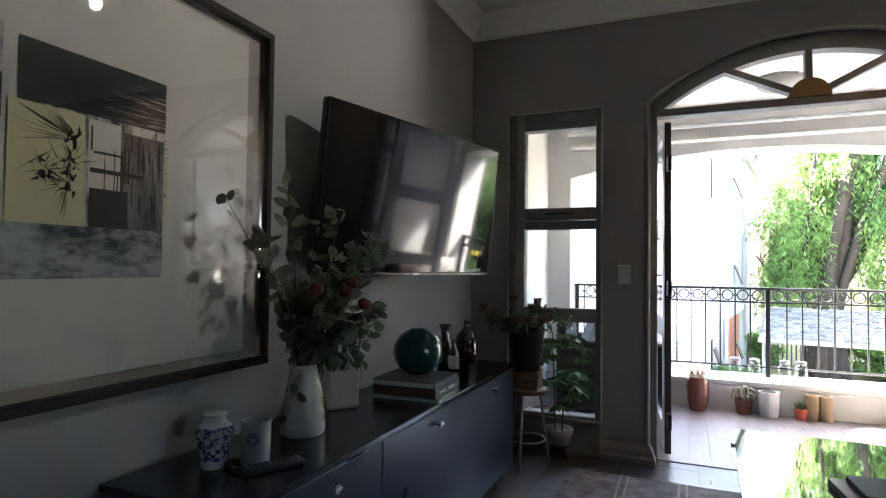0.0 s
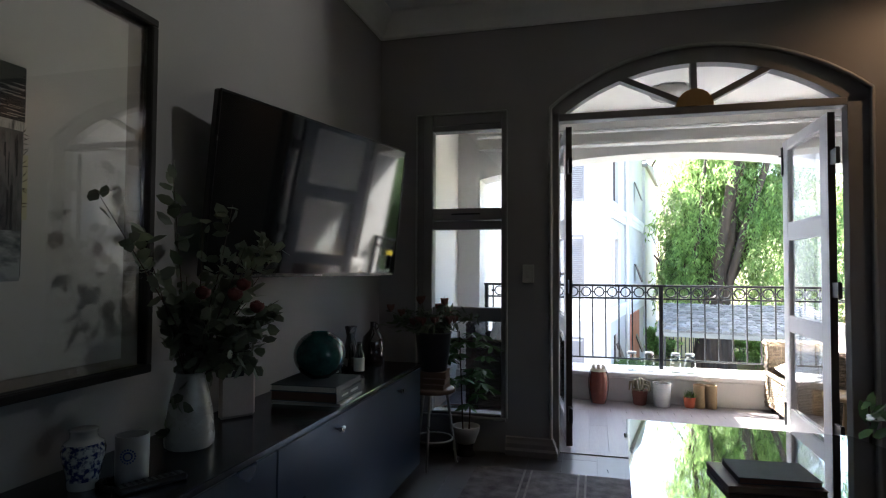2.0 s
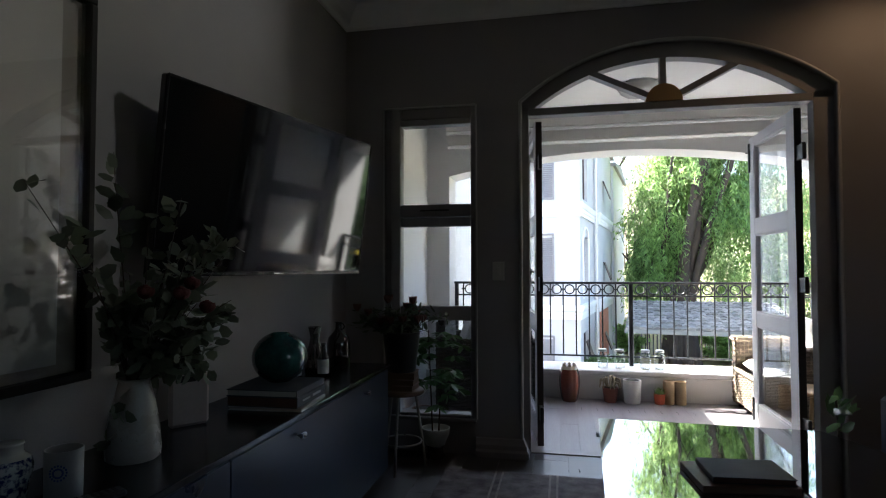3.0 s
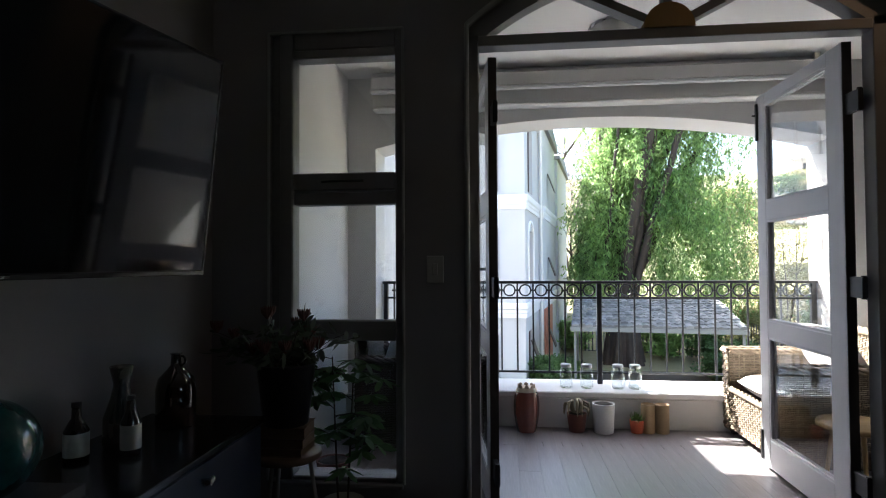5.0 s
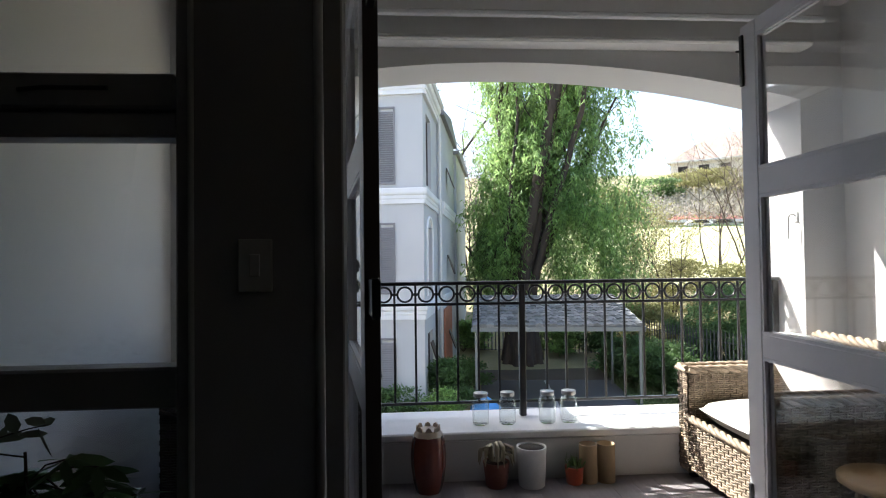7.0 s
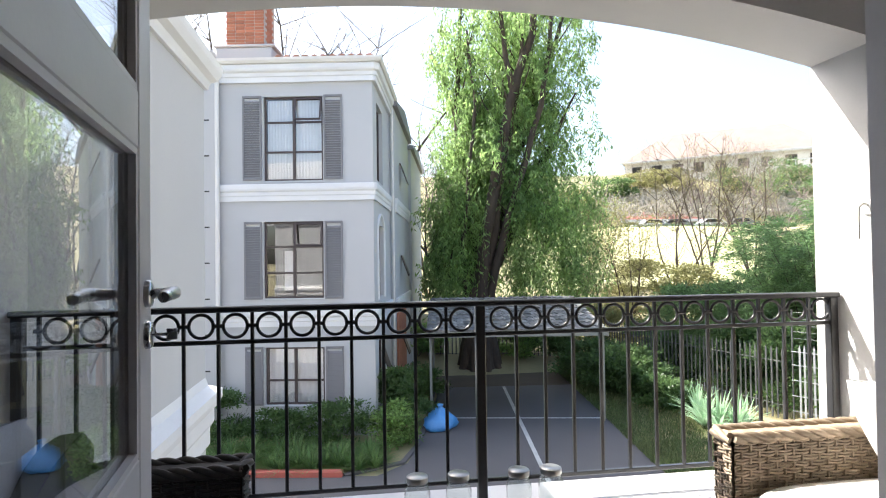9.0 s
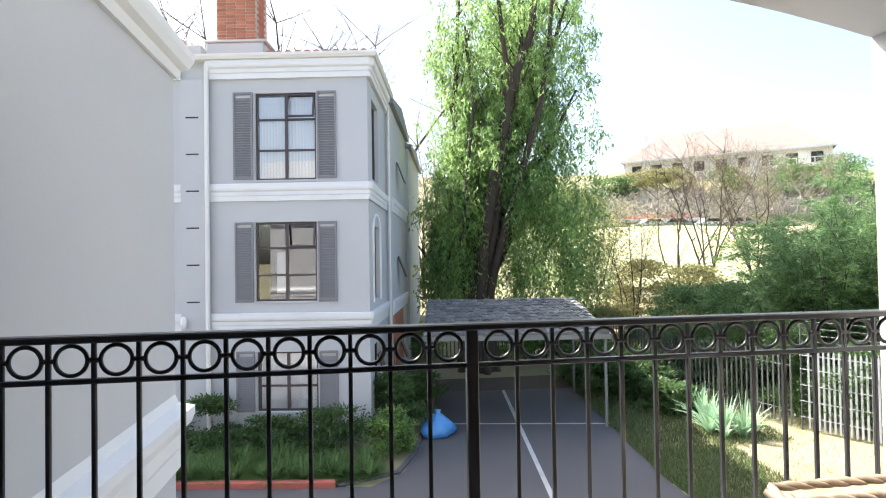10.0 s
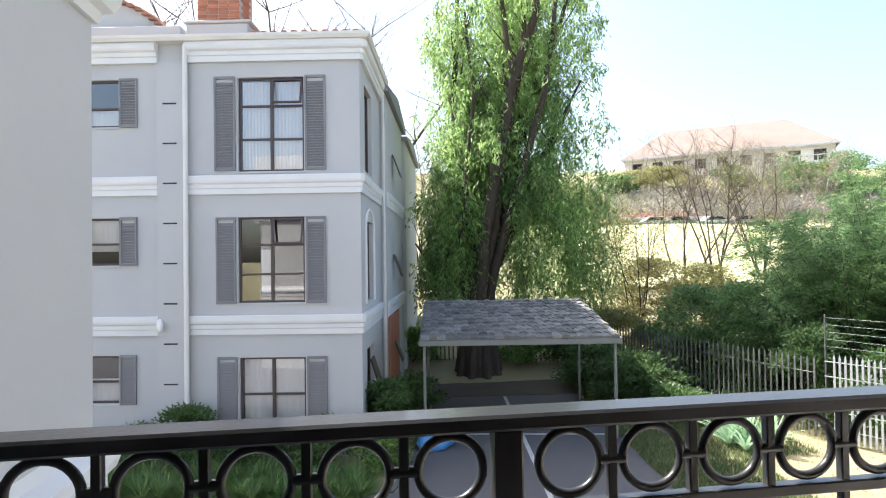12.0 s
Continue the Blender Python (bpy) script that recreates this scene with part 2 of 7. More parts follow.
# ---- mesh helpers ----
class Shape:
    """Collects faces and makes one mesh of them."""

    def __init__(self):
        self.v, self.f, self.s = [], [], []

    def add(self, verts, faces, smooth=False):
        k = len(self.v)
        self.v += [tuple(p) for p in verts]
        self.f += [tuple(k + i for i in q) for q in faces]
        self.s += [smooth] * len(faces)
        return self

    def box(self, x0, x1, y0, y1, z0, z1):
        return self.add([(x, y, z) for z in (z0, z1) for y in (y0, y1) for x in (x0, x1)],
                        [(0, 2, 3, 1), (4, 5, 7, 6), (0, 1, 5, 4), (2, 6, 7, 3), (0, 4, 6, 2), (1, 3, 7, 5)])

    def slab(self, x0, x1, y0, y1, z0, z1, b=0.004):
        """A box with chamfered edges."""
        b = min(b, (x1 - x0) * 0.45, (y1 - y0) * 0.45, (z1 - z0) * 0.45)
        bm = bmesh.new()
        bmesh.ops.create_cube(bm, size=1)
        for v in bm.verts:
            v.co = ((x0 + x1) / 2 + v.co.x * (x1 - x0), (y0 + y1) / 2 + v.co.y * (y1 - y0), (z0 + z1) / 2 + v.co.z * (z1 - z0))
        bmesh.ops.bevel(bm, geom=bm.edges[:], offset=b, segments=1, affect="EDGES")
        bm.verts.index_update()
        self.add([v.co[:] for v in bm.verts], [[v.index for v in f.verts] for f in bm.faces])
        bm.free()
        return self

    def lathe(self, profile, seg=24, at=(0, 0, 0), wave=None):
        """profile: (radius, height) from the bottom up."""
        pts, n = [], len(profile)
        for r, z in profile:
            for i in range(seg):
                a = 2 * math.pi * i / seg
                k = r * (wave(a, z) if wave else 1)
                pts.append((at[0] + k * math.cos(a), at[1] + k * math.sin(a), at[2] + z))
        faces = [(j * seg + i, j * seg + (i + 1) % seg, (j + 1) * seg + (i + 1) % seg, (j + 1) * seg + i)
                 for j in range(n - 1) for i in range(seg)]
        self.add(pts, faces, True)
        if profile[0][0] > 0.001:
            self.add(pts[:seg][::-1], [tuple(range(seg))])
        if profile[-1][0] > 0.001:
            self.add(pts[-seg:], [tuple(range(seg))])
        return self

    def tube(self, path, radius, seg=6, ends=True, closed=False):
        """A round rod along points; radius: one number, or one a point."""
        path = [Vector(p) for p in path]
        n = len(path)
        rad = radius if isinstance(radius, (list, tuple)) else [radius] * n
        pts, side = [], None
        for i, p in enumerate(path):
            if closed:
                d = path[(i + 1) % n] - path[i - 1]
            else:
                d = path[min(i + 1, n - 1)] - path[max(i - 1, 0)]
            d.normalize()
            if side is None:
                side = d.orthogonal().normalized()
            side = (side - d * side.dot(d)).normalized()
            up = d.cross(side)
            for j in range(seg):
                a = 2 * math.pi * j / seg
                pts.append(p + (side * math.cos(a) + up * math.sin(a)) * rad[i])
        rows = n if closed else n - 1
        faces = [(i * seg + j, i * seg + (j + 1) % seg, ((i + 1) % n) * seg + (j + 1) % seg, ((i + 1) % n) * seg + j)
                 for i in range(rows) for j in range(seg)]
        self.add(pts, faces, True)
        if ends and not closed:
            self.add(pts[:seg][::-1], [tuple(range(seg))])
            self.add(pts[-seg:], [tuple(range(seg))])
        return self

    def sweep(self, profile, path):
        """A flat outline (out, up) carried along a level path, mitred; out is to the right of the way."""
        path = [Vector(p) for p in path]
        pts, n, m = [], len(path), len(profile)
        for i, p in enumerate(path):
            a = (path[i] - path[i - 1]).normalized() if i else None
            b = (path[i + 1] - path[i]).normalized() if i < n - 1 else None
            d1, d2 = a or b, b or a
            n1, n2 = Vector((d1.y, -d1.x, 0)), Vector((d2.y, -d2.x, 0))
            w = (n1 + n2) / (1 + n1.dot(n2))
            pts += [p + w * o + Vector((0, 0, u)) for o, u in profile]
        self.add(pts, [(i * m + j, i * m + (j + 1) % m, (i + 1) * m + (j + 1) % m, (i + 1) * m + j)
                       for i in range(n - 1) for j in range(m)])
        self.add(pts[:m], [tuple(range(m))])
        self.add(pts[-m:], [tuple(range(m))[::-1]])
        return self

    def prism(self, outline, lo, hi, axis="y"):
        """An outline of two coordinates, drawn out along an axis (y: outline is x, z; z: x, y; x: y, z)."""
        put = {"y": lambda a, b, c: (a, c, b), "z": lambda a, b, c: (a, b, c), "x": lambda a, b, c: (c, a, b)}[axis]
        n = len(outline)
        self.add([put(a, b, lo) for a, b in outline] + [put(a, b, hi) for a, b in outline],
                 [(i, (i + 1) % n, n + (i + 1) % n, n + i) for i in range(n)]
                 + [tuple(range(n))[::-1], tuple(range(n, 2 * n))])
        return self

    def wall(self, a0, a1, z0, z1, y0, y1, holes=(), axis="x"):
        """An upright wall with openings cut through (a0, a1, z0, z1 each)."""
        xs = sorted({a0, a1, *[h[0] for h in holes], *[h[1] for h in holes]})
        zs = sorted({z0, z1, *[h[2] for h in holes], *[h[3] for h in holes]})
        xs, zs = [x for x in xs if a0 <= x <= a1], [z for z in zs if z0 <= z <= z1]

        def solid(i, j):
            if not (0 <= i < len(xs) - 1 and 0 <= j < len(zs) - 1):
                return False
            cx, cz = (xs[i] + xs[i + 1]) / 2, (zs[j] + zs[j + 1]) / 2
            return not any(h[0] < cx < h[1] and h[2] < cz < h[3] for h in holes)

        def put(a, y, z):
            return (a, y, z) if axis == "x" else (y, a, z)
        for i in range(len(xs) - 1):
            for j in range(len(zs) - 1):
                if not solid(i, j):
                    continue
                l, r, b, t = xs[i], xs[i + 1], zs[j], zs[j + 1]
                q = [(l, b), (r, b), (r, t), (l, t)]
                self.add([put(a, y0, z) for a, z in q], [(0, 1, 2, 3)])
                self.add([put(a, y1, z) for a, z in q], [(3, 2, 1, 0)])
                for di, dj, e in ((-1, 0, ((l, b), (l, t))), (1, 0, ((r, t), (r, b))), (0, -1, ((r, b), (l, b))), (0, 1, ((l, t), (r, t)))):
                    if not solid(i + di, j + dj):
                        (a, z), (a2, z2) = e
                        self.add([put(a, y0, z), put(a2, y0, z2), put(a2, y1, z2), put(a, y1, z)], [(0, 1, 2, 3)])
        return self

    def mesh(self, name):
        me = bpy.data.meshes.new(name)
        me.from_pydata(self.v, [], self.f)
        me.polygons.foreach_set("use_smooth", self.s)
        bm = bmesh.new()
        bm.from_mesh(me)
        bmesh.ops.recalc_face_normals(bm, faces=bm.faces[:])
        bm.to_mesh(me)
        bm.free()
        return me


def arrays_mesh(name, verts, size=4):
    """A mesh of loose faces of 3 or 4 corners from an array (faces, corners, 3)."""
    verts = np.asarray(verts, dtype=np.float32)
    n = len(verts)
    me = bpy.data.meshes.new(name)
    me.vertices.add(n * size)
    me.vertices.foreach_set("co", verts.reshape(-1))
    me.loops.add(n * size)
    me.loops.foreach_set("vertex_index", np.arange(n * size, dtype=np.int32))
    me.polygons.add(n)
    me.polygons.foreach_set("loop_start", np.arange(0, n * size, size, dtype=np.int32))
    me.update(calc_edges=True)
    return me


def mesh_object(name, shape, mat):
    me = shape.mesh(name) if isinstance(shape, Shape) else shape
    me.materials.clear()
    me.materials.append(mat)
    return new(name, me)


def part(name, shape, mat, parent, label=""):
    ob = mesh_object(name, shape, mat)
    ob.parent = parent
    return tagged(ob, label)


def thing(name, label, category, m=None, group=""):
    ob = new(name)
    ob.empty_display_size = 0.1
    if m is not None:
        ob.matrix_basis = m
    return tagged(ob, label, category, group)


def solid_thing(name, shape, mat, label, category, m=None, group=""):
    ob = mesh_object(name, shape, mat)
    if m is not None:
        ob.matrix_basis = m
    return tagged(ob, label, category, group)


def structure(name, shape, mat, label="", category=""):
    return tagged(mesh_object(name, shape, mat), label, category, kind="structure")


rng = np.random.default_rng(7)


def unit(v):
    return v / np.maximum(np.linalg.norm(v, axis=-1, keepdims=True), 1e-9)


def leaves_mesh(name, at, along, length, width, seed=1, fold=0.15):
    """Pointed leaves: at (n, 3), along (n, 3), length and width (n)."""
    r = np.random.default_rng(seed)
    at, along = np.asarray(at, float), unit(np.asarray(along, float))
    n = len(at)
    side = unit(np.cross(along, r.normal(size=(n, 3))))
    up = np.cross(side, along)
    L, Wd = np.broadcast_to(length, (n,))[:, None], np.broadcast_to(width, (n,))[:, None]
    mid = at + along * L * 0.45 + up * Wd * fold
    q = np.stack([at, mid + side * Wd / 2, at + along * L, mid - side * Wd / 2], axis=1)
    return arrays_mesh(name, q)


def round_leaves_mesh(name, at, along, length, width, seed=1):
    """Rounder leaves of six corners."""
    r = np.random.default_rng(seed)
    at, along = np.asarray(at, float), unit(np.asarray(along, float))
    n = len(at)
    side = unit(np.cross(along, r.normal(size=(n, 3))))
    up = np.cross(side, along)
    L, Wd = np.broadcast_to(length, (n,))[:, None], np.broadcast_to(width, (n,))[:, None]
    a, b = at + along * L * 0.3 + up * Wd * 0.1, at + along * L * 0.72 + up * Wd * 0.08
    q = np.stack([at, a + side * Wd / 2, b + side * Wd * 0.42, at + along * L, b - side * Wd * 0.42, a - side * Wd / 2], axis=1)
    return arrays_mesh(name, q, 6)


# ---- the room: walls, ceiling, floor ----
DW, DO = 3.80, 3.98          # door wall, inner and outer face
TVW = -1.38                  # wall with the television
RX, BY, CZ = 4.2, -3.2, 2.97  # far side wall, back wall, ceiling
AX0, AX1, AS, AT = -0.196, 1.632, 2.265, 2.598   # arched opening: sides, spring, top
ARCH_MID = (AX0 + AX1) / 2
ARCH_R = (((AX1 - AX0) / 2) ** 2 + (AT - AS) ** 2) / (2 * (AT - AS))


def arch_z(x, mid=ARCH_MID, rad=ARCH_R, top=AT):
    return top - rad + math.sqrt(max(rad * rad - (x - mid) ** 2, 0.0))


def arch_fill(shape, x0, x1, top, y0, y1, curve, steps=28):
    """The wall between a curve and a level line above it."""
    xs = [x0 + (x1 - x0) * i / steps for i in range(steps + 1)]
    for a, b in zip(xs, xs[1:]):
        za, zb = curve(a), curve(b)
        for y, flip in ((y0, 1), (y1, -1)):
            shape.add([(a, y, za), (b, y, zb), (b, y, top), (a, y, top)], [(0, 1, 2, 3)[::flip]])
        shape.add([(a, y0, za), (b, y0, zb), (b, y1, zb), (a, y1, za)], [(0, 1, 2, 3)], True)
    return shape


WX0, WX1, WZ0, WZ1 = -1.107, -0.485, 0.225, 2.265   # side window
dw = Shape().wall(TVW, RX, -0.05, CZ + 0.03, DW, DO, [(AX0, AX1, -0.05, AT + 0.01), (WX0, WX1, WZ0, WZ1)])
arch_fill(dw, AX0, AX1, AT + 0.01, DW, DO, arch_z)
structure("wall_north", dw, WALL_IN, "warm grey painted wall with arched door opening", "wall")
structure("wall_west", Shape().box(TVW - 0.2, TVW, BY - 0.2, DO, -0.05, CZ + 0.03), WALL_IN, "warm grey painted wall behind the television", "wall")
# the hole is an unseen opening, added so sky light fills the room
structure("wall_east", Shape().wall(BY - 0.2, DO, -0.05, CZ + 0.03, RX, RX + 0.2, [(-0.7, 0.1, 1.2, 2.0)], axis="y"), WALL_IN, "warm grey painted side wall", "wall")
structure("wall_south", Shape().box(TVW, RX, BY - 0.2, BY, -0.05, CZ + 0.03), WALL_IN, "warm grey painted back wall", "wall")
structure("ceiling", Shape().box(TVW, RX, BY, DW, CZ, CZ + 0.15), CEILING, "white painted ceiling", "ceiling")
cove = [(0, -0.15), (0.012, -0.15), (0.015, -0.135), (0.03, -0.12), (0.05, -0.085), (0.08, -0.05), (0.105, -0.03), (0.12, -0.02),
        (0.125, -0.012), (0.125, 0), (0, 0)]
structure("cornice", Shape().sweep(cove, [(TVW, BY, CZ), (TVW, DW, CZ), (RX, DW, CZ), (RX, BY, CZ)]), CEILING,
          "white plaster cornice", "cornice")
skirt = [(0, 0), (0.022, 0), (0.022, 0.07), (0.016, 0.085), (0.012, 0.10), (0, 0.105)]
structure("baseboard", Shape().sweep(skirt, [(TVW, BY, 0), (TVW, DW, 0), (WX0, DW, 0)]), FRAME_PAINT, "grey painted skirting board", "skirting")
plinth = [(0, 0), (0.045, 0), (0.045, 0.035), (0.034, 0.05), (0.03, 0.075), (0.018, 0.095), (0.012, 0.11), (0, 0.115)]
structure("trim", Shape().sweep(plinth, [(WX1, DW, 0), (AX0, DW, 0), (AX0, DO, 0)]), FRAME_PAINT, "moulded foot of the wall pier", "moulding")
structure("floor", Shape().box(TVW, RX, BY, DO, -0.2, -0.012), JOINT_DARK, "dark wooden board floor", "floor")

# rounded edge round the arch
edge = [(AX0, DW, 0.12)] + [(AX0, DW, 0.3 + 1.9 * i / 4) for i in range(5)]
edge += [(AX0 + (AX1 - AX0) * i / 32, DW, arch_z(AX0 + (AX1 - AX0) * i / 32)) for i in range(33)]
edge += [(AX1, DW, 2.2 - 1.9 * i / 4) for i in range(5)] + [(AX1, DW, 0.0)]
# paler than the wall: light caught by the edge is in its colour
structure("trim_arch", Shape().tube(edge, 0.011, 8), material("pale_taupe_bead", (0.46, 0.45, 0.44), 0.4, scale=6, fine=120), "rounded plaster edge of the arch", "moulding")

# ---- the arched door frame and its fanlight ----
door_frame = thing("door_1", "taupe painted arched double door frame with fanlight", "door frame")
tagged(door_frame, kind="structure")
FY0, FY1 = DW + 0.045, DW + 0.13
part("frame_post", Shape().slab(AX0 + 0.003, AX0 + 0.05, FY0, FY1, 0.0, 2.24), FRAME_PAINT, door_frame)
part("frame_post", Shape().slab(AX1 - 0.114, AX1 - 0.003, FY0, FY1, 0.0, 2.24), FRAME_PAINT, door_frame)
part("transom", Shape().slab(AX0 + 0.05, AX1 - 0.114, FY0 - 0.004, FY1, 2.180, 2.228), FRAME_PAINT, door_frame)
band = Shape()
N = 36
inn = lambda x: max(arch_z(x, 0.69, 1.305, 2.502), 2.2)
xs = [AX0 + 0.003 + (AX1 - AX0 - 0.006) * i / N for i in range(N + 1)]
for a, b in zip(xs, xs[1:]):
    ua, ub, la, lb = arch_z(a) - 0.003, arch_z(b) - 0.003, inn(a), inn(b)
    band.add([(a, FY0, la), (b, FY0, lb), (b, FY0, ub), (a, FY0, ua), (a, FY1, la), (b, FY1, lb), (b, FY1, ub), (a, FY1, ua)],
             [(0, 1, 2, 3), (7, 6, 5, 4), (0, 4, 5, 1), (3, 2, 6, 7)])
part("arch_head", band, FRAME_PAINT, door_frame)
BX, BZ = 0.688, 2.228


def bar(x0, z0, x1, z1, w, y0, y1):
    d = Vector((x1 - x0, z1 - z0)).normalized()
    n = Vector((-d.y, d.x)) * (w / 2)
    return Shape().prism([(x0 + n.x, z0 + n.y), (x0 - n.x, z0 - n.y), (x1 - n.x, z1 - n.y), (x1 + n.x, z1 + n.y)], y0, y1)


for ex, ez in ((0.235, 2.445), (0.683, 2.53), (1.115, 2.445)):
    part("glazing_bar", bar(BX, BZ, ex, ez, 0.036, FY0 + 0.004, FY1 - 0.01), FRAME_PAINT, door_frame)
boss = [(BX + 0.108 * math.cos(math.pi * i / 20), BZ + 0.108 * math.sin(math.pi * i / 20)) for i in range(21)]
part("boss", Shape().prism(boss, FY0 - 0.012, FY1), material("varnished_pine", (0.40, 0.24, 0.085), 0.5, second=(0.33, 0.19, 0.065), scale=6, fine=60, stretch=(4, 1, 1)), door_frame, "half-round natural pine boss")
fan = [(AX0 + 0.02, 2.21)] + [(x, arch_z(x) - 0.03) for x in xs[1:-1]] + [(AX1 - 0.02, 2.21)]
fp = part("pane", Shape().prism(fan, FY0 + 0.04, FY0 + 0.044), PANE, door_frame)
fp.visible_shadow = False
structure("threshold", Shape().slab(AX0, AX1, DW + 0.10, DO - 0.002, -0.02, 0.006), FRAME_PAINT, "low door sill", "threshold")


# dark brown that carries the shade on the leaf edges
EDGE_SHADE = material("weathered_brown_edge", (0.075, 0.062, 0.056), 0.6, second=(0.055, 0.045, 0.04), scale=8, fine=90, stretch=(1, 1, 0.2))


def door_leaf(label, m, handle_side):
    """A glazed leaf, hinge at its own origin, running along +y, 0.875 wide and 2.14 high."""
    d = thing("balcony_door", label, "door", m, "pair of glazed balcony doors")
    Wd, H, T = 0.875, 2.14, 0.042
    part("stile", Shape().slab(-T / 2, T / 2, 0, 0.125, 0, H, 0.003), LEAF_PAINT, d)
    part("stile", Shape().slab(-T / 2, T / 2, Wd - 0.105, Wd, 0, H, 0.003), LEAF_PAINT, d)
    # thin added strip: the shaded edge facing the room, as colour
    part("edge_strip", Shape().slab(-T / 2 + 0.001, T / 2 - 0.001, -0.004, -0.0004, 0, H, 0.001), EDGE_SHADE, d, "dark weathered strip on the edge")
    rails = [(0.0, 0.16), (0.74, 0.836), (1.407, 1.515), (2.075, H)]
    for a, b in rails:
        part("rail", Shape().slab(-T / 2 + 0.001, T / 2 - 0.001, 0.125, Wd - 0.105, a, b, 0.003), LEAF_PAINT, d)
    for (_, a), (b, _) in zip(rails, rails[1:]):
        p = part("pane", Shape().box(-0.003, 0.003, 0.125, Wd - 0.105, a, b), PANE, d)
        p.visible_shadow = False
        bead = Shape()
        for s in (-1, 1):
            x0, x1 = sorted((s * 0.004, s * 0.018))
            bead.box(x0, x1, 0.125, 0.137, a, b).box(x0, x1, Wd - 0.117, Wd - 0.105, a, b)
            bead.box(x0, x1, 0.137, Wd - 0.117, a, a + 0.012).box(x0, x1, 0.137, Wd - 0.117, b - 0.012, b)
        part("glazing_bead", bead, LEAF_PAINT, d)
    for z in (0.22, 1.06, 1.86):
        h = part("hinge", Shape().slab(-0.011, 0.011, -0.10, 0.0, z - 0.045, z + 0.045, 0.002).tube([(0, -0.09, z - 0.05), (0, -0.09, z + 0.05)], 0.011, 8),
                 BLACK_PLASTIC, d, "dark parliament hinge")
    if handle_side:
        for name, z in (("rose", 1.135), ("key_rose", 1.055)):
            plate = Shape()
            for sd in (-1, 1):
                first_v = len(plate.v)
                plate.lathe([(0.027, 0), (0.027, 0.007), (0.024, 0.011), (0.012, 0.012)], 20)
                for k in range(first_v, len(plate.v)):
                    x, y, h = plate.v[k]
                    plate.v[k] = (sd * (T / 2 + h), Wd - 0.05 + x, z + y)
            part(name, plate, STEEL, d, "round brushed steel rose")
        lever = Shape()
        for sd in (-1, 1):
            o = sd * (T / 2 + 0.05)
            lever.tube([(sd * T / 2, Wd - 0.05, 1.135), (sd * (T / 2 + 0.036), Wd - 0.05, 1.135), (o, Wd - 0.056, 1.136), (o + sd * 0.003, Wd - 0.075, 1.137), (o + sd * 0.002, Wd - 0.12, 1.137), (o, Wd - 0.165, 1.133)],
                       [0.010, 0.011, 0.0135, 0.0135, 0.0125, 0.010], 10)
        part("lever", lever, STEEL, d, "brushed steel lever handle")
        part("key", Shape().tube([(T / 2 + 0.01, Wd - 0.05, 1.055), (T / 2 + 0.036, Wd - 0.05, 1.055)], 0.0035, 6).slab(T / 2 + 0.036, T / 2 + 0.056, Wd - 0.052, Wd - 0.048, 1.044, 1.066, 0.001), STEEL, d)
    else:
        part("bolt", Shape().slab(-T / 2 - 0.012, -T / 2, Wd - 0.03, Wd - 0.008, 1.88, 2.10, 0.003).tube(
            [(-T / 2 - 0.012, Wd - 0.02, 2.03), (-T / 2 - 0.03, Wd - 0.02, 2.03)], 0.005, 6), BLACK_PLASTIC, d, "dark flush bolt")
        part("bolt", Shape().slab(-T / 2 - 0.012, -T / 2, Wd - 0.03, Wd - 0.008, 0.03, 0.2, 0.003), BLACK_PLASTIC, d, "dark flush bolt")
    return d


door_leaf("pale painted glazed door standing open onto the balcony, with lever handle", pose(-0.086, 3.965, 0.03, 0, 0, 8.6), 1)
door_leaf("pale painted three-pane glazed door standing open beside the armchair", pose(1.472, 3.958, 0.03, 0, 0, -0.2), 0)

# ---- the side window ----
win = tagged(thing("window_1", "taupe painted tall side window of three panes", "window"), kind="structure")
for a, b in ((-1.107, -1.065), (-1.062, -0.998)):
    part("window_frame", Shape().slab(a, b, DW + (0.03 if a < -1.08 else 0.008), DW + 0.10, WZ0, WZ1, 0.006), FRAME_PAINT, win)
part("window_frame", Shape().slab(-0.521, WX1, DW + 0.008, DW + 0.10, WZ0, WZ1, 0.006), FRAME_PAINT, win)
for a, b in ((WZ0, 0.245), (0.852, 0.945), (1.472, 1.530), (1.536, 1.616), (2.146, 2.185), (2.19, WZ1)):
    part("window_bar", Shape().slab(-0.998, -0.521, DW + (0.02 if a in (0.852, 1.472, 2.19) else 0.008), DW + 0.10, a, b, 0.006), FRAME_PAINT, win)
for a, b in ((0.245, 0.852), (0.945, 1.472), (1.616, 2.146)):
    part("pane", Shape().box(-0.998, -0.521, DW + 0.05, DW + 0.054, a, b), PANE, win).visible_shadow = False
part("stay", Shape().tube([(-0.86, DW + 0.005, 1.575), (-0.80, DW - 0.012, 1.575), (-0.66, DW - 0.012, 1.575)], 0.006, 6), BLACK_PLASTIC, win, "dark window stay")
part("window_sill", Shape().slab(WX0 + 0.001, WX1 - 0.001, DW - 0.015, DW + 0.11, 0.205, 0.2245, 0.004), FRAME_PAINT, win)

# same pale bead, with the lit recess edge put into its colour
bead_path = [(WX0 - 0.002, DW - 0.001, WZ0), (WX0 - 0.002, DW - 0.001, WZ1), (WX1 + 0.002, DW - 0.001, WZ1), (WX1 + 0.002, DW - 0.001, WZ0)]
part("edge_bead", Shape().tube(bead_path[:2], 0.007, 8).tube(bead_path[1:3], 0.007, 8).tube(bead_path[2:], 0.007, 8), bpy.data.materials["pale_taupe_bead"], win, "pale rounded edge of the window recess")

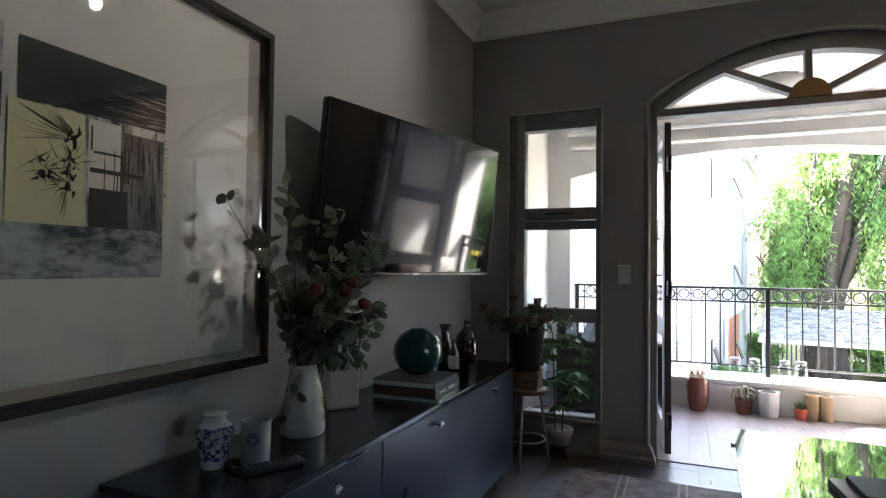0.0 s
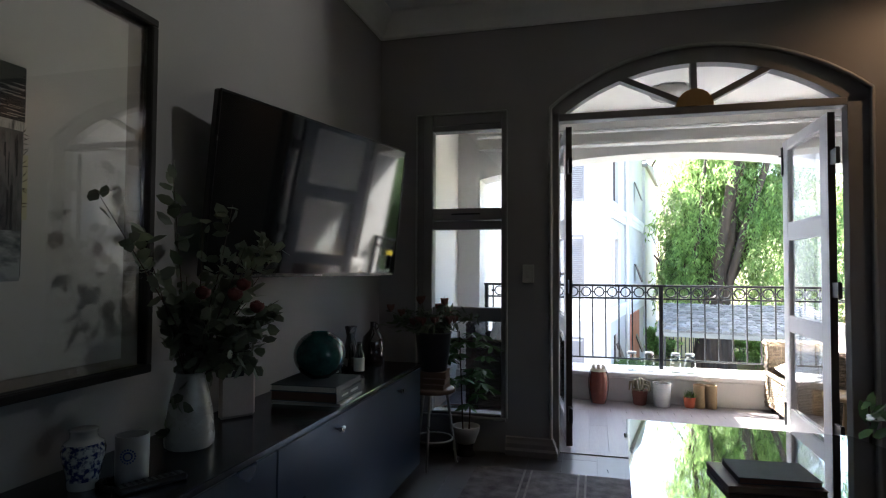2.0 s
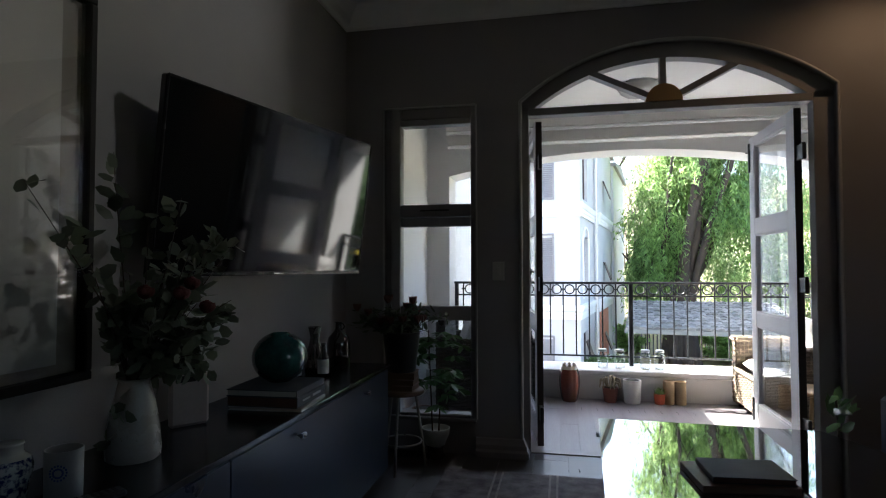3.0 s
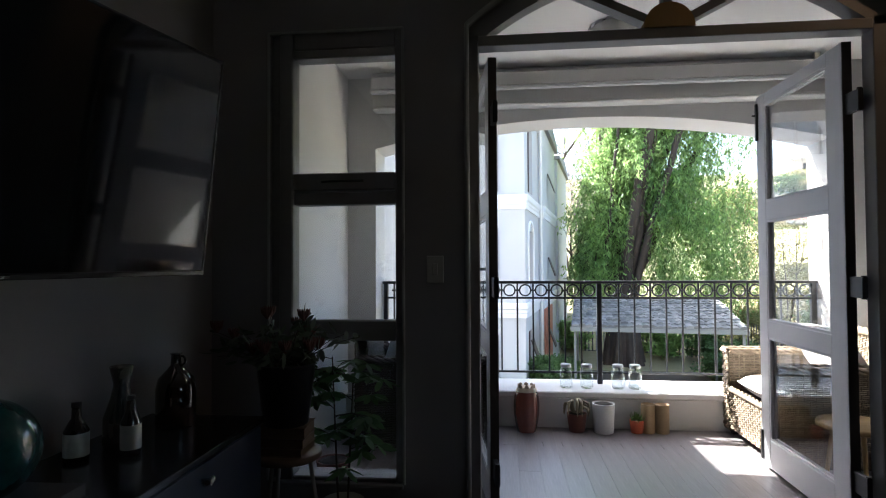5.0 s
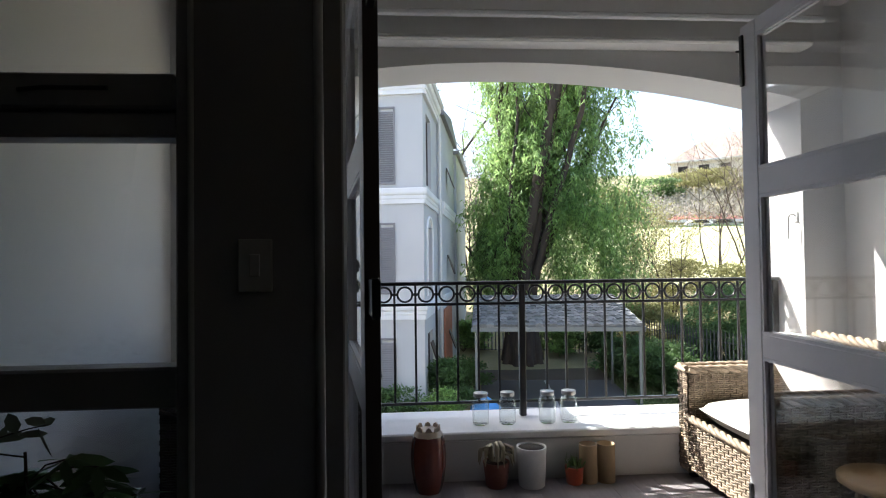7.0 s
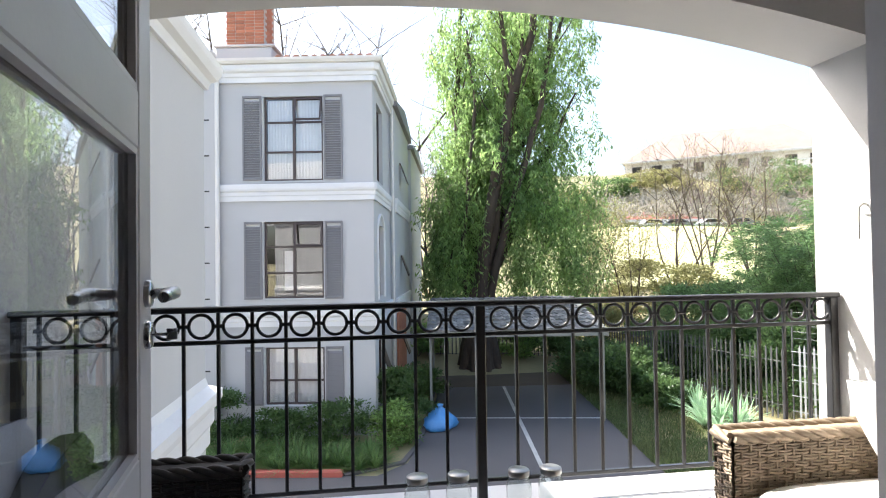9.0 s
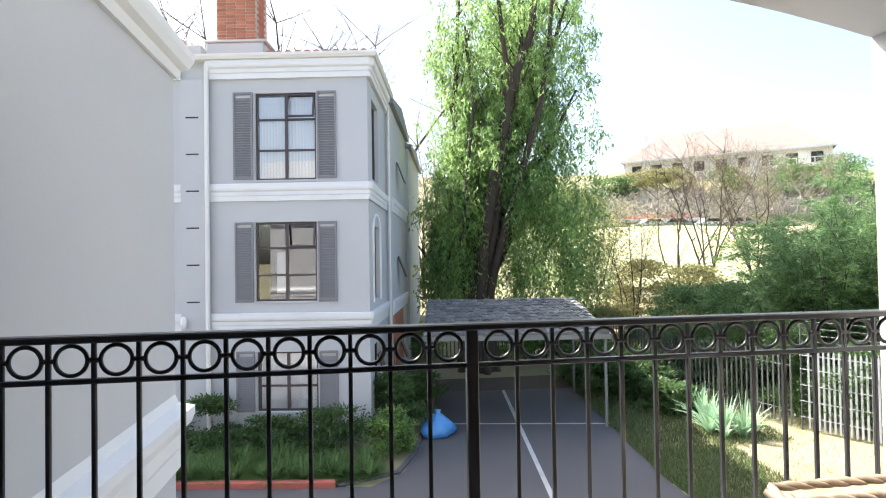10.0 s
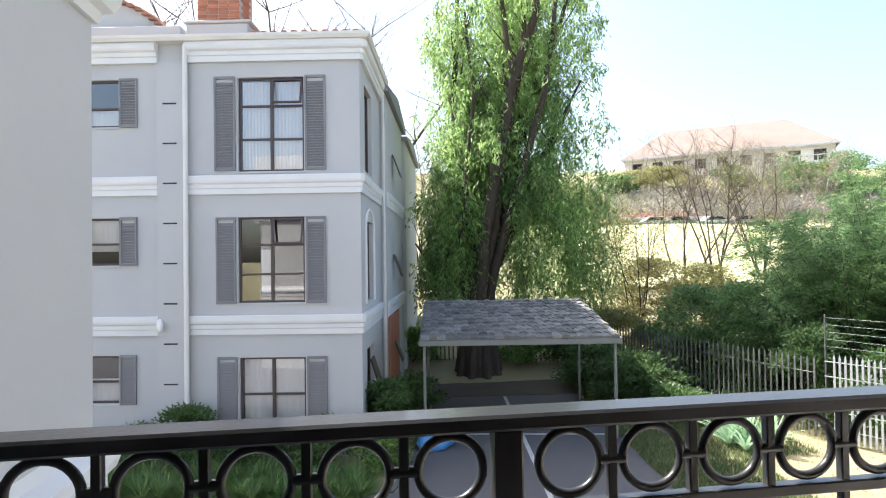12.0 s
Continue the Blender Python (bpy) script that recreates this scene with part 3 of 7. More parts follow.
# ---- balcony shell ----
GZ_OUT = -3.2
BX0, BX1, PY, PO, BC = -1.24, 2.55, 5.56, 5.97, 2.64
OX0, OX1, OS, OT = -1.02, 2.295, 2.09, 2.285
O_MID, O_R = (OX0 + OX1) / 2, (((OX1 - OX0) / 2) ** 2 + (OT - OS) ** 2) / (2 * (OT - OS))
CAPZ = 0.262
front = Shape().wall(BX0 - 0.2, BX1 + 0.2, -3.2, 3.05, 5.62, PO, [(OX0, OX1, CAPZ - 0.06, OT + 0.01)])
arch_fill(front, OX0, OX1, OT + 0.01, 5.62, PO, lambda x: arch_z(x, O_MID, O_R, OT))
structure("wall_balcony_front", front, PLASTER, "pale plastered balcony front with a flat arch", "wall")
structure("wall_balcony_west", Shape().box(BX0 - 0.2, BX0, DO, 5.62, -0.1, 3.05), PLASTER, "pale plastered balcony side wall", "wall")
structure("wall_balcony_east", Shape().box(BX1, BX1 + 0.2, DO, 5.62, -0.1, 3.05), PLASTER, "pale plastered balcony side wall", "wall")
structure("ceiling_balcony", Shape().box(BX0, BX1, DO, 5.62, BC, BC + 0.15), CEILING, "white balcony ceiling", "ceiling")
structure("parapet_cap", Shape().slab(OX0, OX1, 5.545, PO + 0.04, CAPZ - 0.045, CAPZ, 0.008), MOULD, "white painted cap of the low balcony wall", "parapet")
structure("parapet", Shape().box(BX0, BX1, PY, 5.62, -0.1, CAPZ - 0.05), PLASTER, "low plastered balcony wall", "parapet")
structure("floor_balcony", Shape().box(BX0, BX1, DO, PY, -0.2, -0.012), DECK, "grey oak-look balcony floor", "floor")
structure("beam", Shape().slab(OX0, OX1, 5.50, 5.619, 2.36, BC - 0.001, 0.004), PLASTER, "plaster beam over the balcony opening", "beam")

blind = thing("rolled_blind", "grey canvas outdoor blind rolled up under the balcony ceiling", "blind")
BLIND = material("grey_blind_canvas", (0.60, 0.59, 0.57), 0.8, second=(0.54, 0.53, 0.51), scale=3, fine=200, bump=0.1)
part("headbox", Shape().slab(OX0 + 0.01, OX1 - 0.01, 5.40, 5.50, 2.476, 2.583, 0.010), BLIND, blind)
part("lip", Shape().slab(OX0 + 0.01, OX1 - 0.01, 5.385, 5.42, 2.450, 2.475, 0.006), MOULD, blind, "pale lower lip of the blind box")
part("valance", Shape().slab(OX0 + 0.03, OX1 - 0.03, 5.468, 5.474, 2.37, 2.475, 0.001), BLIND, blind)
part("bottom_bar", Shape().tube([(OX0 + 0.03, 5.471, 2.366), (OX1 - 0.03, 5.471, 2.366)], 0.012, 10), BLIND, blind)
for bx in (OX0 + 0.2, OX1 - 0.2):
    part("bracket", Shape().slab(bx, bx + 0.04, 5.43, 5.47, 2.584, BC - 0.001, 0.002), BLIND, blind)

dome = thing("ceiling_lamp", "round opal glass lamp on the balcony ceiling, unlit", "ceiling lamp")
OPAL = material("opal_glass", (0.62, 0.60, 0.57), 0.25, scale=4, fine=80, bump=0.02)
part("shade", Shape().lathe([(0.0, -0.10), (0.05, -0.098), (0.10, -0.085), (0.14, -0.06), (0.16, -0.025), (0.162, -0.012)], 32, (0.66, 4.83, BC)), OPAL, dome)
part("base_ring", Shape().lathe([(0.172, -0.014), (0.175, -0.008), (0.172, 0)], 32, (0.66, 4.83, BC)), STEEL, dome)

# rest of our own building's front
structure("wall_outside", Shape().box(BX1 + 0.2, 14, 5.60, PO, GZ_OUT, 6.2).box(-9, BX1 + 0.2, 5.60, PO, 3.05, 6.2), PLASTER_OUT, "plain grey plastered front of our own building", "wall")

# ---- balcony railing ----
RY = 5.855
rail = thing("balcony_railing", "black wrought-iron balcony railing with a row of rings", "railing")
part("top_rail", Shape().slab(OX0 + 0.005, OX1 - 0.005, RY - 0.027, RY + 0.027, 1.038, 1.060, 0.004), IRON, rail)
for z in (0.918, 0.340):
    part("rail_bar", Shape().slab(OX0 + 0.005, OX1 - 0.005, RY - 0.010, RY + 0.010, z, z + 0.016, 0.002), IRON, rail)
PITCH = 0.1232
post_x = 0.694
for x in (OX0 + 0.03, post_x, OX1 - 0.03):
    part("post", Shape().slab(x - 0.019, x + 0.019, RY - 0.019, RY + 0.019, CAPZ, 1.038, 0.003), IRON, rail)
bal = Shape().slab(-0.0065, 0.0065, -0.0065, 0.0065, 0.340, 1.038, 0.0015).mesh("baluster")
ring = Shape().tube([(0.0435 * math.cos(2 * math.pi * i / 28), 0, 0.0435 * math.sin(2 * math.pi * i / 28)) for i in range(28)], 0.0065, 8, closed=True).mesh("ring")
bead_me = Shape().tube([(-0.018, 0, 0), (0.018, 0, 0)], 0.008, 8).mesh("collar")
for me in (bal, ring, bead_me):
    me.materials.append(IRON)
k = 0
spots = [(post_x - 0.014 - PITCH * (i + 0.5), -PITCH / 2) for i in range(14)] + [(post_x + 0.0288 + 0.1192 * (i + 0.5), 0.0596) for i in range(14)]
for cx, half in spots:
    if not OX0 + 0.06 < cx < OX1 - 0.06:
        continue
    o = new("ring", ring)
    o.parent, o.location = rail, (cx, RY, 0.986)
    bx = cx + half
    if OX0 + 0.05 < bx < OX1 - 0.05:
        o = new("baluster", bal)
        o.parent, o.location = rail, (bx, RY, 0)
        o = new("collar", bead_me)
        o.parent, o.location = rail, (bx, RY, 0.986)

# ---- cabinet under the television ----
CX, CY0, CY1, CTOP = -0.922, 1.0, 3.30, 0.645
cuts = [CY0, 1.70, CY1]
for a, b in zip(cuts, cuts[1:]):
    c = thing("cabinet", "navy lacquered low cabinet unit with a steel knob", "cabinet", None, "row of low cabinets")
    part("body", Shape().slab(TVW + 0.024, CX - 0.022, a + 0.001, b - 0.001, 0.05, CTOP - 0.024), NAVY, c)
    part("door", Shape().slab(CX - 0.020, CX, a + 0.003, b - 0.003, 0.055, CTOP - 0.03, 0.003), NAVY, c)
    for ky in ((1.385,) if a < 1.5 else (2.145, 2.885)):
        kn = Shape().tube([(CX - 0.002, ky, 0.566), (CX + 0.014, ky, 0.566), (CX + 0.03, ky, 0.566)], [0.005, 0.005, 0.012], 10)
        kn.tube([(CX + 0.022, ky - 0.012, 0.566), (CX + 0.022, ky + 0.022, 0.566)], 0.009, 10)
        part("knob", kn, STEEL, c, "small steel knob")
    part("plinth", Shape().box(TVW + 0.03, CX - 0.05, a + 0.002, b - 0.002, 0, 0.05), BLACK_PLASTIC, c)
solid_thing("worktop", Shape().slab(TVW + 0.024, CX + 0.008, CY0 - 0.01, CY1 + 0.008, CTOP - 0.022, CTOP, 0.003), CAB_TOP,
            "black lacquered top along the navy cabinets", "worktop")

# ---- television ----
tv = thing("television", "large black flat television on a wall arm, switched off", "television",
           pose(-1.115, 2.409, 1.511, 0, 0, -13.197) @ pose(0, 0, 0, 0, 6.484, 0))
TW, TH = 1.268, 0.69
part("casing", Shape().slab(-0.035, 0.0, -TW / 2, TW / 2, -TH / 2, TH / 2, 0.006).slab(-0.07, -0.034, -0.35, 0.35, -0.25, 0.15, 0.02), BLACK_PLASTIC, tv)
part("screen", Shape().box(0.0005, 0.0025, -TW / 2 + 0.009, TW / 2 - 0.009, -TH / 2 + 0.016, TH / 2 - 0.009), SCREEN, tv)
bez = Shape()
bez.slab(0.0005, 0.006, -TW / 2, TW / 2, -TH / 2, -TH / 2 + 0.015, 0.002).slab(0.0005, 0.006, -TW / 2, TW / 2, TH / 2 - 0.008, TH / 2, 0.002)
bez.slab(0.0005, 0.006, -TW / 2, -TW / 2 + 0.008, -TH / 2 + 0.015, TH / 2 - 0.008, 0.002).slab(0.0005, 0.006, TW / 2 - 0.008, TW / 2, -TH / 2 + 0.015, TH / 2 - 0.008, 0.002)
part("bezel", bez, material("dark_grey_bezel", (0.05, 0.05, 0.053), 0.25, 0.6, scale=10, fine=120, bump=0.02), tv)
part("badge", Shape().slab(0.006, 0.008, -0.03, 0.03, -TH / 2 + 0.004, -TH / 2 + 0.010, 0.0005), STEEL, tv)
part("wall_arm", Shape().tube([(-0.07, 0, 0), (-0.13, 0.05, 0), (-0.19, 0, 0)], 0.022, 8), BLACK_PLASTIC, tv)

# ---- picture on the wall ----
PY0, PY1, PZ0, PZ1 = -0.36, 1.613, 0.862, 2.038
pic = thing("framed_picture", "large abstract print in a black frame behind glass", "picture")
XF = TVW + 0.03
fr = Shape()
fw = 0.027
fr.slab(TVW + 0.002, XF + 0.012, PY0, PY1, PZ0, PZ0 + fw, 0.004).slab(TVW + 0.002, XF + 0.012, PY0, PY1, PZ1 - fw, PZ1, 0.004)
fr.slab(TVW + 0.002, XF + 0.012, PY0, PY0 + fw, PZ0 + fw, PZ1 - fw, 0.004).slab(TVW + 0.002, XF + 0.012, PY1 - fw, PY1, PZ0 + fw, PZ1 - fw, 0.004)
part("frame", fr, BLACK_WOOD, pic)
MAT_BOARD = material("cream_paper", (0.60, 0.585, 0.55), 0.9, second=(0.54, 0.52, 0.47), scale=2.2, fine=90, bump=0.05)
part("backing", Shape().box(TVW + 0.003, TVW + 0.006, PY0 + 0.02, PY1 - 0.02, PZ0 + 0.02, PZ1 - 0.02), material("tan_backing_board", (0.36, 0.32, 0.275), 0.9, scale=3, fine=80), pic, "tan board round the floating print")
part("paper", Shape().slab(TVW + 0.0065, TVW + 0.0105, PY0 + 0.10, PY1 - 0.098, PZ0 + 0.058, PZ1 - 0.05, 0.001), MAT_BOARD, pic)
INK = material("black_ink", (0.010, 0.013, 0.016), 0.9, second=(0.03, 0.038, 0.044), scale=9, fine=60, spread=0.35, bump=0.02)
INK_PALE = material("washed_ink", (0.06, 0.085, 0.10), 0.9, second=(0.58, 0.575, 0.54), scale=7, fine=30, spread=0.3, bump=0.02)
CREAM = material("cream_print", (0.60, 0.57, 0.36), 0.9, second=(0.56, 0.53, 0.34), scale=5, fine=60, bump=0.02)
XA = TVW + 0.011


def art(z0, z1, y0, y1, mat, lift, name="printed_area"):
    part(name, Shape().box(XA + lift, XA + lift + 0.0008, y0, y1, z0, z1), mat, pic)


INK_DRIP = material("dripping_ink", (0.008, 0.012, 0.015), 0.9, second=(0.50, 0.52, 0.50), scale=9, fine=50, spread=0.14, bump=0.02, stretch=(1, 2.2, 0.5))
INK_BLUE = material("blue_grey_wash", (0.025, 0.042, 0.058), 0.9, second=(0.36, 0.38, 0.37), scale=10, fine=50, spread=0.2, bump=0.02, stretch=(1, 0.7, 1.6))
INK_DARK = material("dense_ink", (0.010, 0.014, 0.017), 0.9, second=(0.20, 0.21, 0.21), scale=9, fine=50, spread=0.3, bump=0.02, stretch=(1, 2.0, 0.6))
art(1.18, 1.725, 0.775, 1.175, INK_DRIP, 0.0)
art(1.585, 1.728, 0.775, 1.176, INK, 0.001)
art(1.20, 1.56, 1.045, 1.172, INK_DARK, 0.001)
art(1.30, 1.58, 0.755, 0.935, CREAM, 0.002)
art(1.17, 1.30, 0.72, 1.172, INK_BLUE, 0.0014)
art(1.385, 1.575, 0.945, 1.035, MAT_BOARD, 0.0016)
art(1.44, 1.452, 0.95, 1.10, INK, 0.0018)
art(1.49, 1.496, 0.96, 1.05, INK, 0.0018)
art(1.30, 1.40, 0.95, 1.06, INK, 0.0017)
art(1.33, 1.50, 1.174, 1.188, CREAM, 0.0004)
for i in range(4):
    art(1.30 + i * 0.115, 1.40 + i * 0.115, 0.62, 0.742, (INK_PALE, MAT_BOARD, INK, INK_PALE)[i], 0.001)
spl = Shape()
r0 = random.Random(4)


def ink_stroke(shape, cy, cz, a, length, w, lift=0.0034):
    """A thin pointed stroke of ink."""
    y1, z1 = min(max(cy + length * math.cos(a), 0.757), 1.19), min(max(cz + length * math.sin(a), 1.302), 1.578)
    ny, nz = -math.sin(a) * w, math.cos(a) * w
    ky, kz = cy * 0.7 + y1 * 0.3, cz * 0.7 + z1 * 0.3
    shape.add([(XA + lift, cy, cz), (XA + lift, ky + ny, kz + nz), (XA + lift, y1, z1), (XA + lift, ky - ny, kz - nz)], [(0, 1, 2, 3)])


for cy, cz, count, reach in ((0.905, 1.515, 26, 0.13), (0.835, 1.428, 16, 0.06), (0.898, 1.405, 20, 0.09), (0.90, 1.455, 14, 0.06)):
    for i in range(count):
        a = r0.uniform(1.9, 4.6) if reach > 0.07 else r0.uniform(0, 6.28)
        b = r0.uniform(0.015, reach * 0.5) * r0.random()
        ink_stroke(spl, cy + b * math.cos(a), cz + b * math.sin(a), a, r0.uniform(0.3, 1) * reach, r0.uniform(0.0006, 0.0018))
    for i in range(10):
        ink_stroke(spl, cy + r0.gauss(0, 0.008), cz + r0.gauss(0, 0.013), r0.uniform(1.2, 5.0), r0.uniform(0.012, 0.03), r0.uniform(0.003, 0.006))
for i in range(16):
    ink_stroke(spl, 1.17, r0.uniform(1.33, 1.56), r0.gauss(0.2, 0.5), r0.uniform(0.015, 0.04), 0.0012)
scratch = Shape()
for i in range(34):
    y, z, L = r0.uniform(0.97, 1.15), r0.uniform(1.59, 1.70), r0.uniform(0.02, 0.14)
    scratch.box(XA + 0.002, XA + 0.0026, y, min(y + L, 1.174), z, z + r0.choice((0.0006, 0.001, 0.0016)))
part("scratches", scratch, INK_PALE, pic, "pale dry-brush scratches")
drips = Shape()
for i in range(26):
    y, z, L = r0.uniform(0.95, 1.16), r0.uniform(1.40, 1.56), r0.uniform(0.02, 0.12)
    drips.box(XA + 0.0022, XA + 0.0028, y, y + r0.uniform(0.001, 0.006), z - L, z)
part("ink_drips", drips, INK, pic, "dark drips of ink")
INK_BROWN = material("brown_black_ink", (0.045, 0.028, 0.014), 0.9, second=(0.02, 0.014, 0.01), scale=30, fine=120, bump=0.0)
part("ink_splash", spl, INK_BROWN, pic)
part("glass", Shape().box(XF - 0.004, XF - 0.001, PY0 + fw - 0.005, PY1 - fw + 0.005, PZ0 + fw - 0.005, PZ1 - fw + 0.005), ART_GLASS, pic).visible_shadow = False

# ---- coffee table, rug ----
tb = thing("coffee_table", "black coffee table with a mirror-gloss glass top and cut corners", "table", pose(0.230, 3.088, 0, 0, 0, -2.0))
TWD, TLN, CUT = 1.12, 1.45, 0.14
outl = [(0, 0), (TWD - CUT, 0), (TWD, -CUT * 2.2), (TWD, -TLN), (0, -TLN)]
part("tabletop", Shape().prism(outl, 0.438, 0.450, "z"), TABLE_TOP, tb)
ins = [(0.02, -0.02), (TWD - CUT - 0.01, -0.02), (TWD - 0.02, -CUT * 2.2), (TWD - 0.02, -TLN + 0.02), (0.02, -TLN + 0.02)]
part("apron", Shape().prism(ins, 0.36, 0.437, "z"), NAVY, tb)
for x, y in ((0.03, -0.03), (TWD - CUT - 0.06, -0.03), (TWD - 0.08, -TLN + 0.08), (0.03, -TLN + 0.08)):
    part("leg", Shape().slab(x, x + 0.05, y - 0.05, y, 0.008, 0.36, 0.004), NAVY, tb)
part("knob", Shape().tube([(0.02, -0.12, 0.40), (-0.012, -0.12, 0.40)], [0.006, 0.011], 8), STEEL, tb)


def book(label, m, w, d, h, cover, pages=None):
    """A closed book lying flat: w along x, d along y."""
    b = thing("book", label, "book", m)
    cov = Shape().slab(0, w, 0, d, 0, 0.003, 0.001).slab(0, w, 0, d, h - 0.003, h, 0.001).slab(0, 0.004, 0, d, 0.003, h - 0.003, 0.001)
    part("cover", cov, cover, b)
    part("page_block", Shape().box(0.004, w - 0.004, 0.004, d - 0.004, 0.003, h - 0.003), pages or MAT_BOARD, b)
    return b


GREY_COVER = material("charcoal_cloth", (0.07, 0.075, 0.085), 0.7, scale=10, fine=300, bump=0.15)
BROWN_COVER = material("brown_leather", (0.17, 0.08, 0.055), 0.5, second=(0.11, 0.05, 0.038), scale=10, fine=200, bump=0.15)
PALE_COVER = material("pale_grey_cover", (0.45, 0.45, 0.46), 0.5, scale=6, fine=100, bump=0.03)
TAN_COVER = material("worn_tan_cloth", (0.22, 0.14, 0.085), 0.75, second=(0.15, 0.09, 0.06), scale=10, fine=200, bump=0.1)

RUG = material("faded_woven_rug", (0.22, 0.20, 0.195), 0.97, second=(0.06, 0.052, 0.055), scale=14, fine=160, bump=0.4, spread=0.35)
RUG_LINE = material("pale_rug_stripe", (0.34, 0.31, 0.29), 0.97, second=(0.18, 0.16, 0.15), scale=20, fine=160, bump=0.4, spread=0.5)
rug = thing("rug", "faded grey-brown woven rug with pale stripes", "rug")
part("weave", Shape().slab(-0.62, 1.7, 0.9, 3.50, 0.0, 0.008, 0.003), RUG, rug)
for x in (-0.33, -0.29, -0.02, 0.02, 0.30, 0.7):
    part("stripe", Shape().box(x, x + 0.012, 0.91, 3.50, 0.0082, 0.0092), RUG_LINE, rug)


# ---- outside: the ground ----
GZ = -3.2


def depth_of(x, y):
    return x * 0.148 + y * 0.989


def ground_z(x, y):
    d = depth_of(x, y)
    pts = ((-1e9, GZ), (26, GZ), (40, -0.4), (58, 3.9), (60, 4.0), (72, 4.2), (95, 14.5), (120, 15.0), (1e9, 15.0))
    for (a, za), (b, zb) in zip(pts, pts[1:]):
        if d <= b:
            return za + (zb - za) * (d - a) / (b - a) if za != zb else za
    return 15.0


def graded(lo, mid0, mid1, hi, step):
    inner = list(np.arange(mid0, mid1 + 0.01, step))
    out, w, x = [], step, mid0
    while x > lo:
        w *= 1.5
        x -= w
        out.append(x)
    out2, w, x = [], step, mid1
    while x < hi:
        w *= 1.5
        x += w
        out2.append(x)
    return out[::-1] + inner + out2


gx, gy = graded(-900, -20, 60, 900, 2.0), graded(-900, 4, 125, 900, 1.5)
gs = Shape()
nx = len(gx)
gs.add([(x, y, ground_z(x, y) + (0.25 * noise.noise((x * 0.15, y * 0.15, 0)) if depth_of(x, y) > 27 else 0)) for y in gy for x in gx],
       [(j * nx + i, j * nx + i + 1, (j + 1) * nx + i + 1, (j + 1) * nx + i) for j in range(len(gy) - 1) for i in range(nx - 1)], True)
structure("ground", gs, GRASS, "rough dry grass and soil rising to a hillside", "ground")
lawn = Shape()
lx = [11.5 + 1.05 * i for i in range(24)]
ly = [36 + 1.0 * i for i in range(27)]
lawn.add([(x, y, ground_z(x, y) + 0.16 + 0.25 * noise.noise((x * 0.15, y * 0.15, 0)) * (depth_of(x, y) > 27)) for y in ly for x in lx],
         [(j * 24 + i, j * 24 + i + 1, (j + 1) * 24 + i + 1, (j + 1) * 24 + i) for j in range(26) for i in range(23)], True)
structure("lawn", lawn, LAWN, "bright sunlit lawn on the hillside", "lawn")
road = Shape()
road.prism([(-30, 6.2), (6.0, 6.2), (6.25, 12), (6.32, 14.6), (6.43, 15.1), (6.77, 18.0), (7.6, 23), (7.9, 26.5), (3.2, 26.5), (2.6, 22), (1.9, 18.6), (1.55, 17.4),
            (1.2, 16.2), (0.5, 15.55), (-3.5, 16.25), (-30, 20.8)], GZ + 0.004, GZ + 0.02, "z")
structure("road", road, ASPHALT, "worn grey asphalt driveway with faded parking lines", "road")


def stripe(x0, y0, x1, y1, w=0.1):
    d = Vector((x1 - x0, y1 - y0)).normalized()
    n = Vector((-d.y, d.x)) * w / 2
    return [(x0 + n.x, y0 + n.y), (x1 + n.x, y1 + n.y), (x1 - n.x, y1 - n.y), (x0 - n.x, y0 - n.y)]


road_ob = bpy.data.objects["road"]
for q in ((5.09, 23.1, 3.80, 14.2), (2.4, 19.6, 6.9, 18.72), (3.80, 14.2, 3.1, 9.5)):
    part("parking_line", Shape().prism(stripe(*q), GZ + 0.0215, GZ + 0.024, "z"), ROAD_PAINT, road_ob, "faded white painted line")
DIRT = material("dark_leaf_litter", (0.055, 0.042, 0.032), 0.95, second=(0.095, 0.075, 0.055), scale=1.5, fine=30, bump=0.6)
structure("soil", Shape().prism([(2.9, 23.4), (7.9, 22.9), (8.3, 27.6), (3.0, 27.9)], GZ + 0.022, GZ + 0.03, "z"), DIRT, "dark trodden soil and leaf litter round the willow", "ground")
fac = pose(0.577, 18.4, 0, 0, 0, -9.5)
kerb = Shape()
kp = [fac @ Vector((-9, -2.75, 0)), fac @ Vector((-0.3, -2.75, 0)), Vector((1.05, 16.25, 0)), Vector((1.5, 17.4, 0)), Vector((2.0, 19.6, 0)), Vector((2.6, 23, 0))]
kerb.sweep([(0, GZ), (0.14, GZ), (0.14, GZ + 0.12), (0.12, GZ + 0.14), (0, GZ + 0.14)], [(p.x, p.y, 0) for p in kp[:2]])
structure("kerb_grey", Shape().sweep([(0, GZ), (0.1, GZ), (0.1, GZ + 0.05), (0, GZ + 0.06)], [(p.x, p.y, 0) for p in kp[1:]]), ASPHALT, "low worn edge of the planting bed", "kerb")
structure("kerb", kerb, KERB_RED, "red painted kerb along the planting bed", "kerb")

# ---- apartment building across the drive ----
house = thing("apartment_building", "three-storey grey plastered apartment building with white bands and shutters", "building", fac)
FT = 6.44
WINS = [(-2.82, -1.29, 3.32, 5.50), (-2.84, -1.30, 0.30, 2.27), (-2.82, -1.30, -2.42, -0.95),
        (-7.1, -5.59, 4.40, 5.50), (-7.1, -5.60, 1.20, 2.29), (-7.1, -5.62, -1.98, -0.88)]
part("wall", Shape().wall(-14, 0, GZ, FT - 0.05, 0, 0.25, WINS), PLASTER_OUT, house)
SIDE = [(0.7, 1.9, 3.4, 5.5), (0.7, 1.9, 0.25, 2.2), (0.7, 1.9, -2.6, -0.9)]
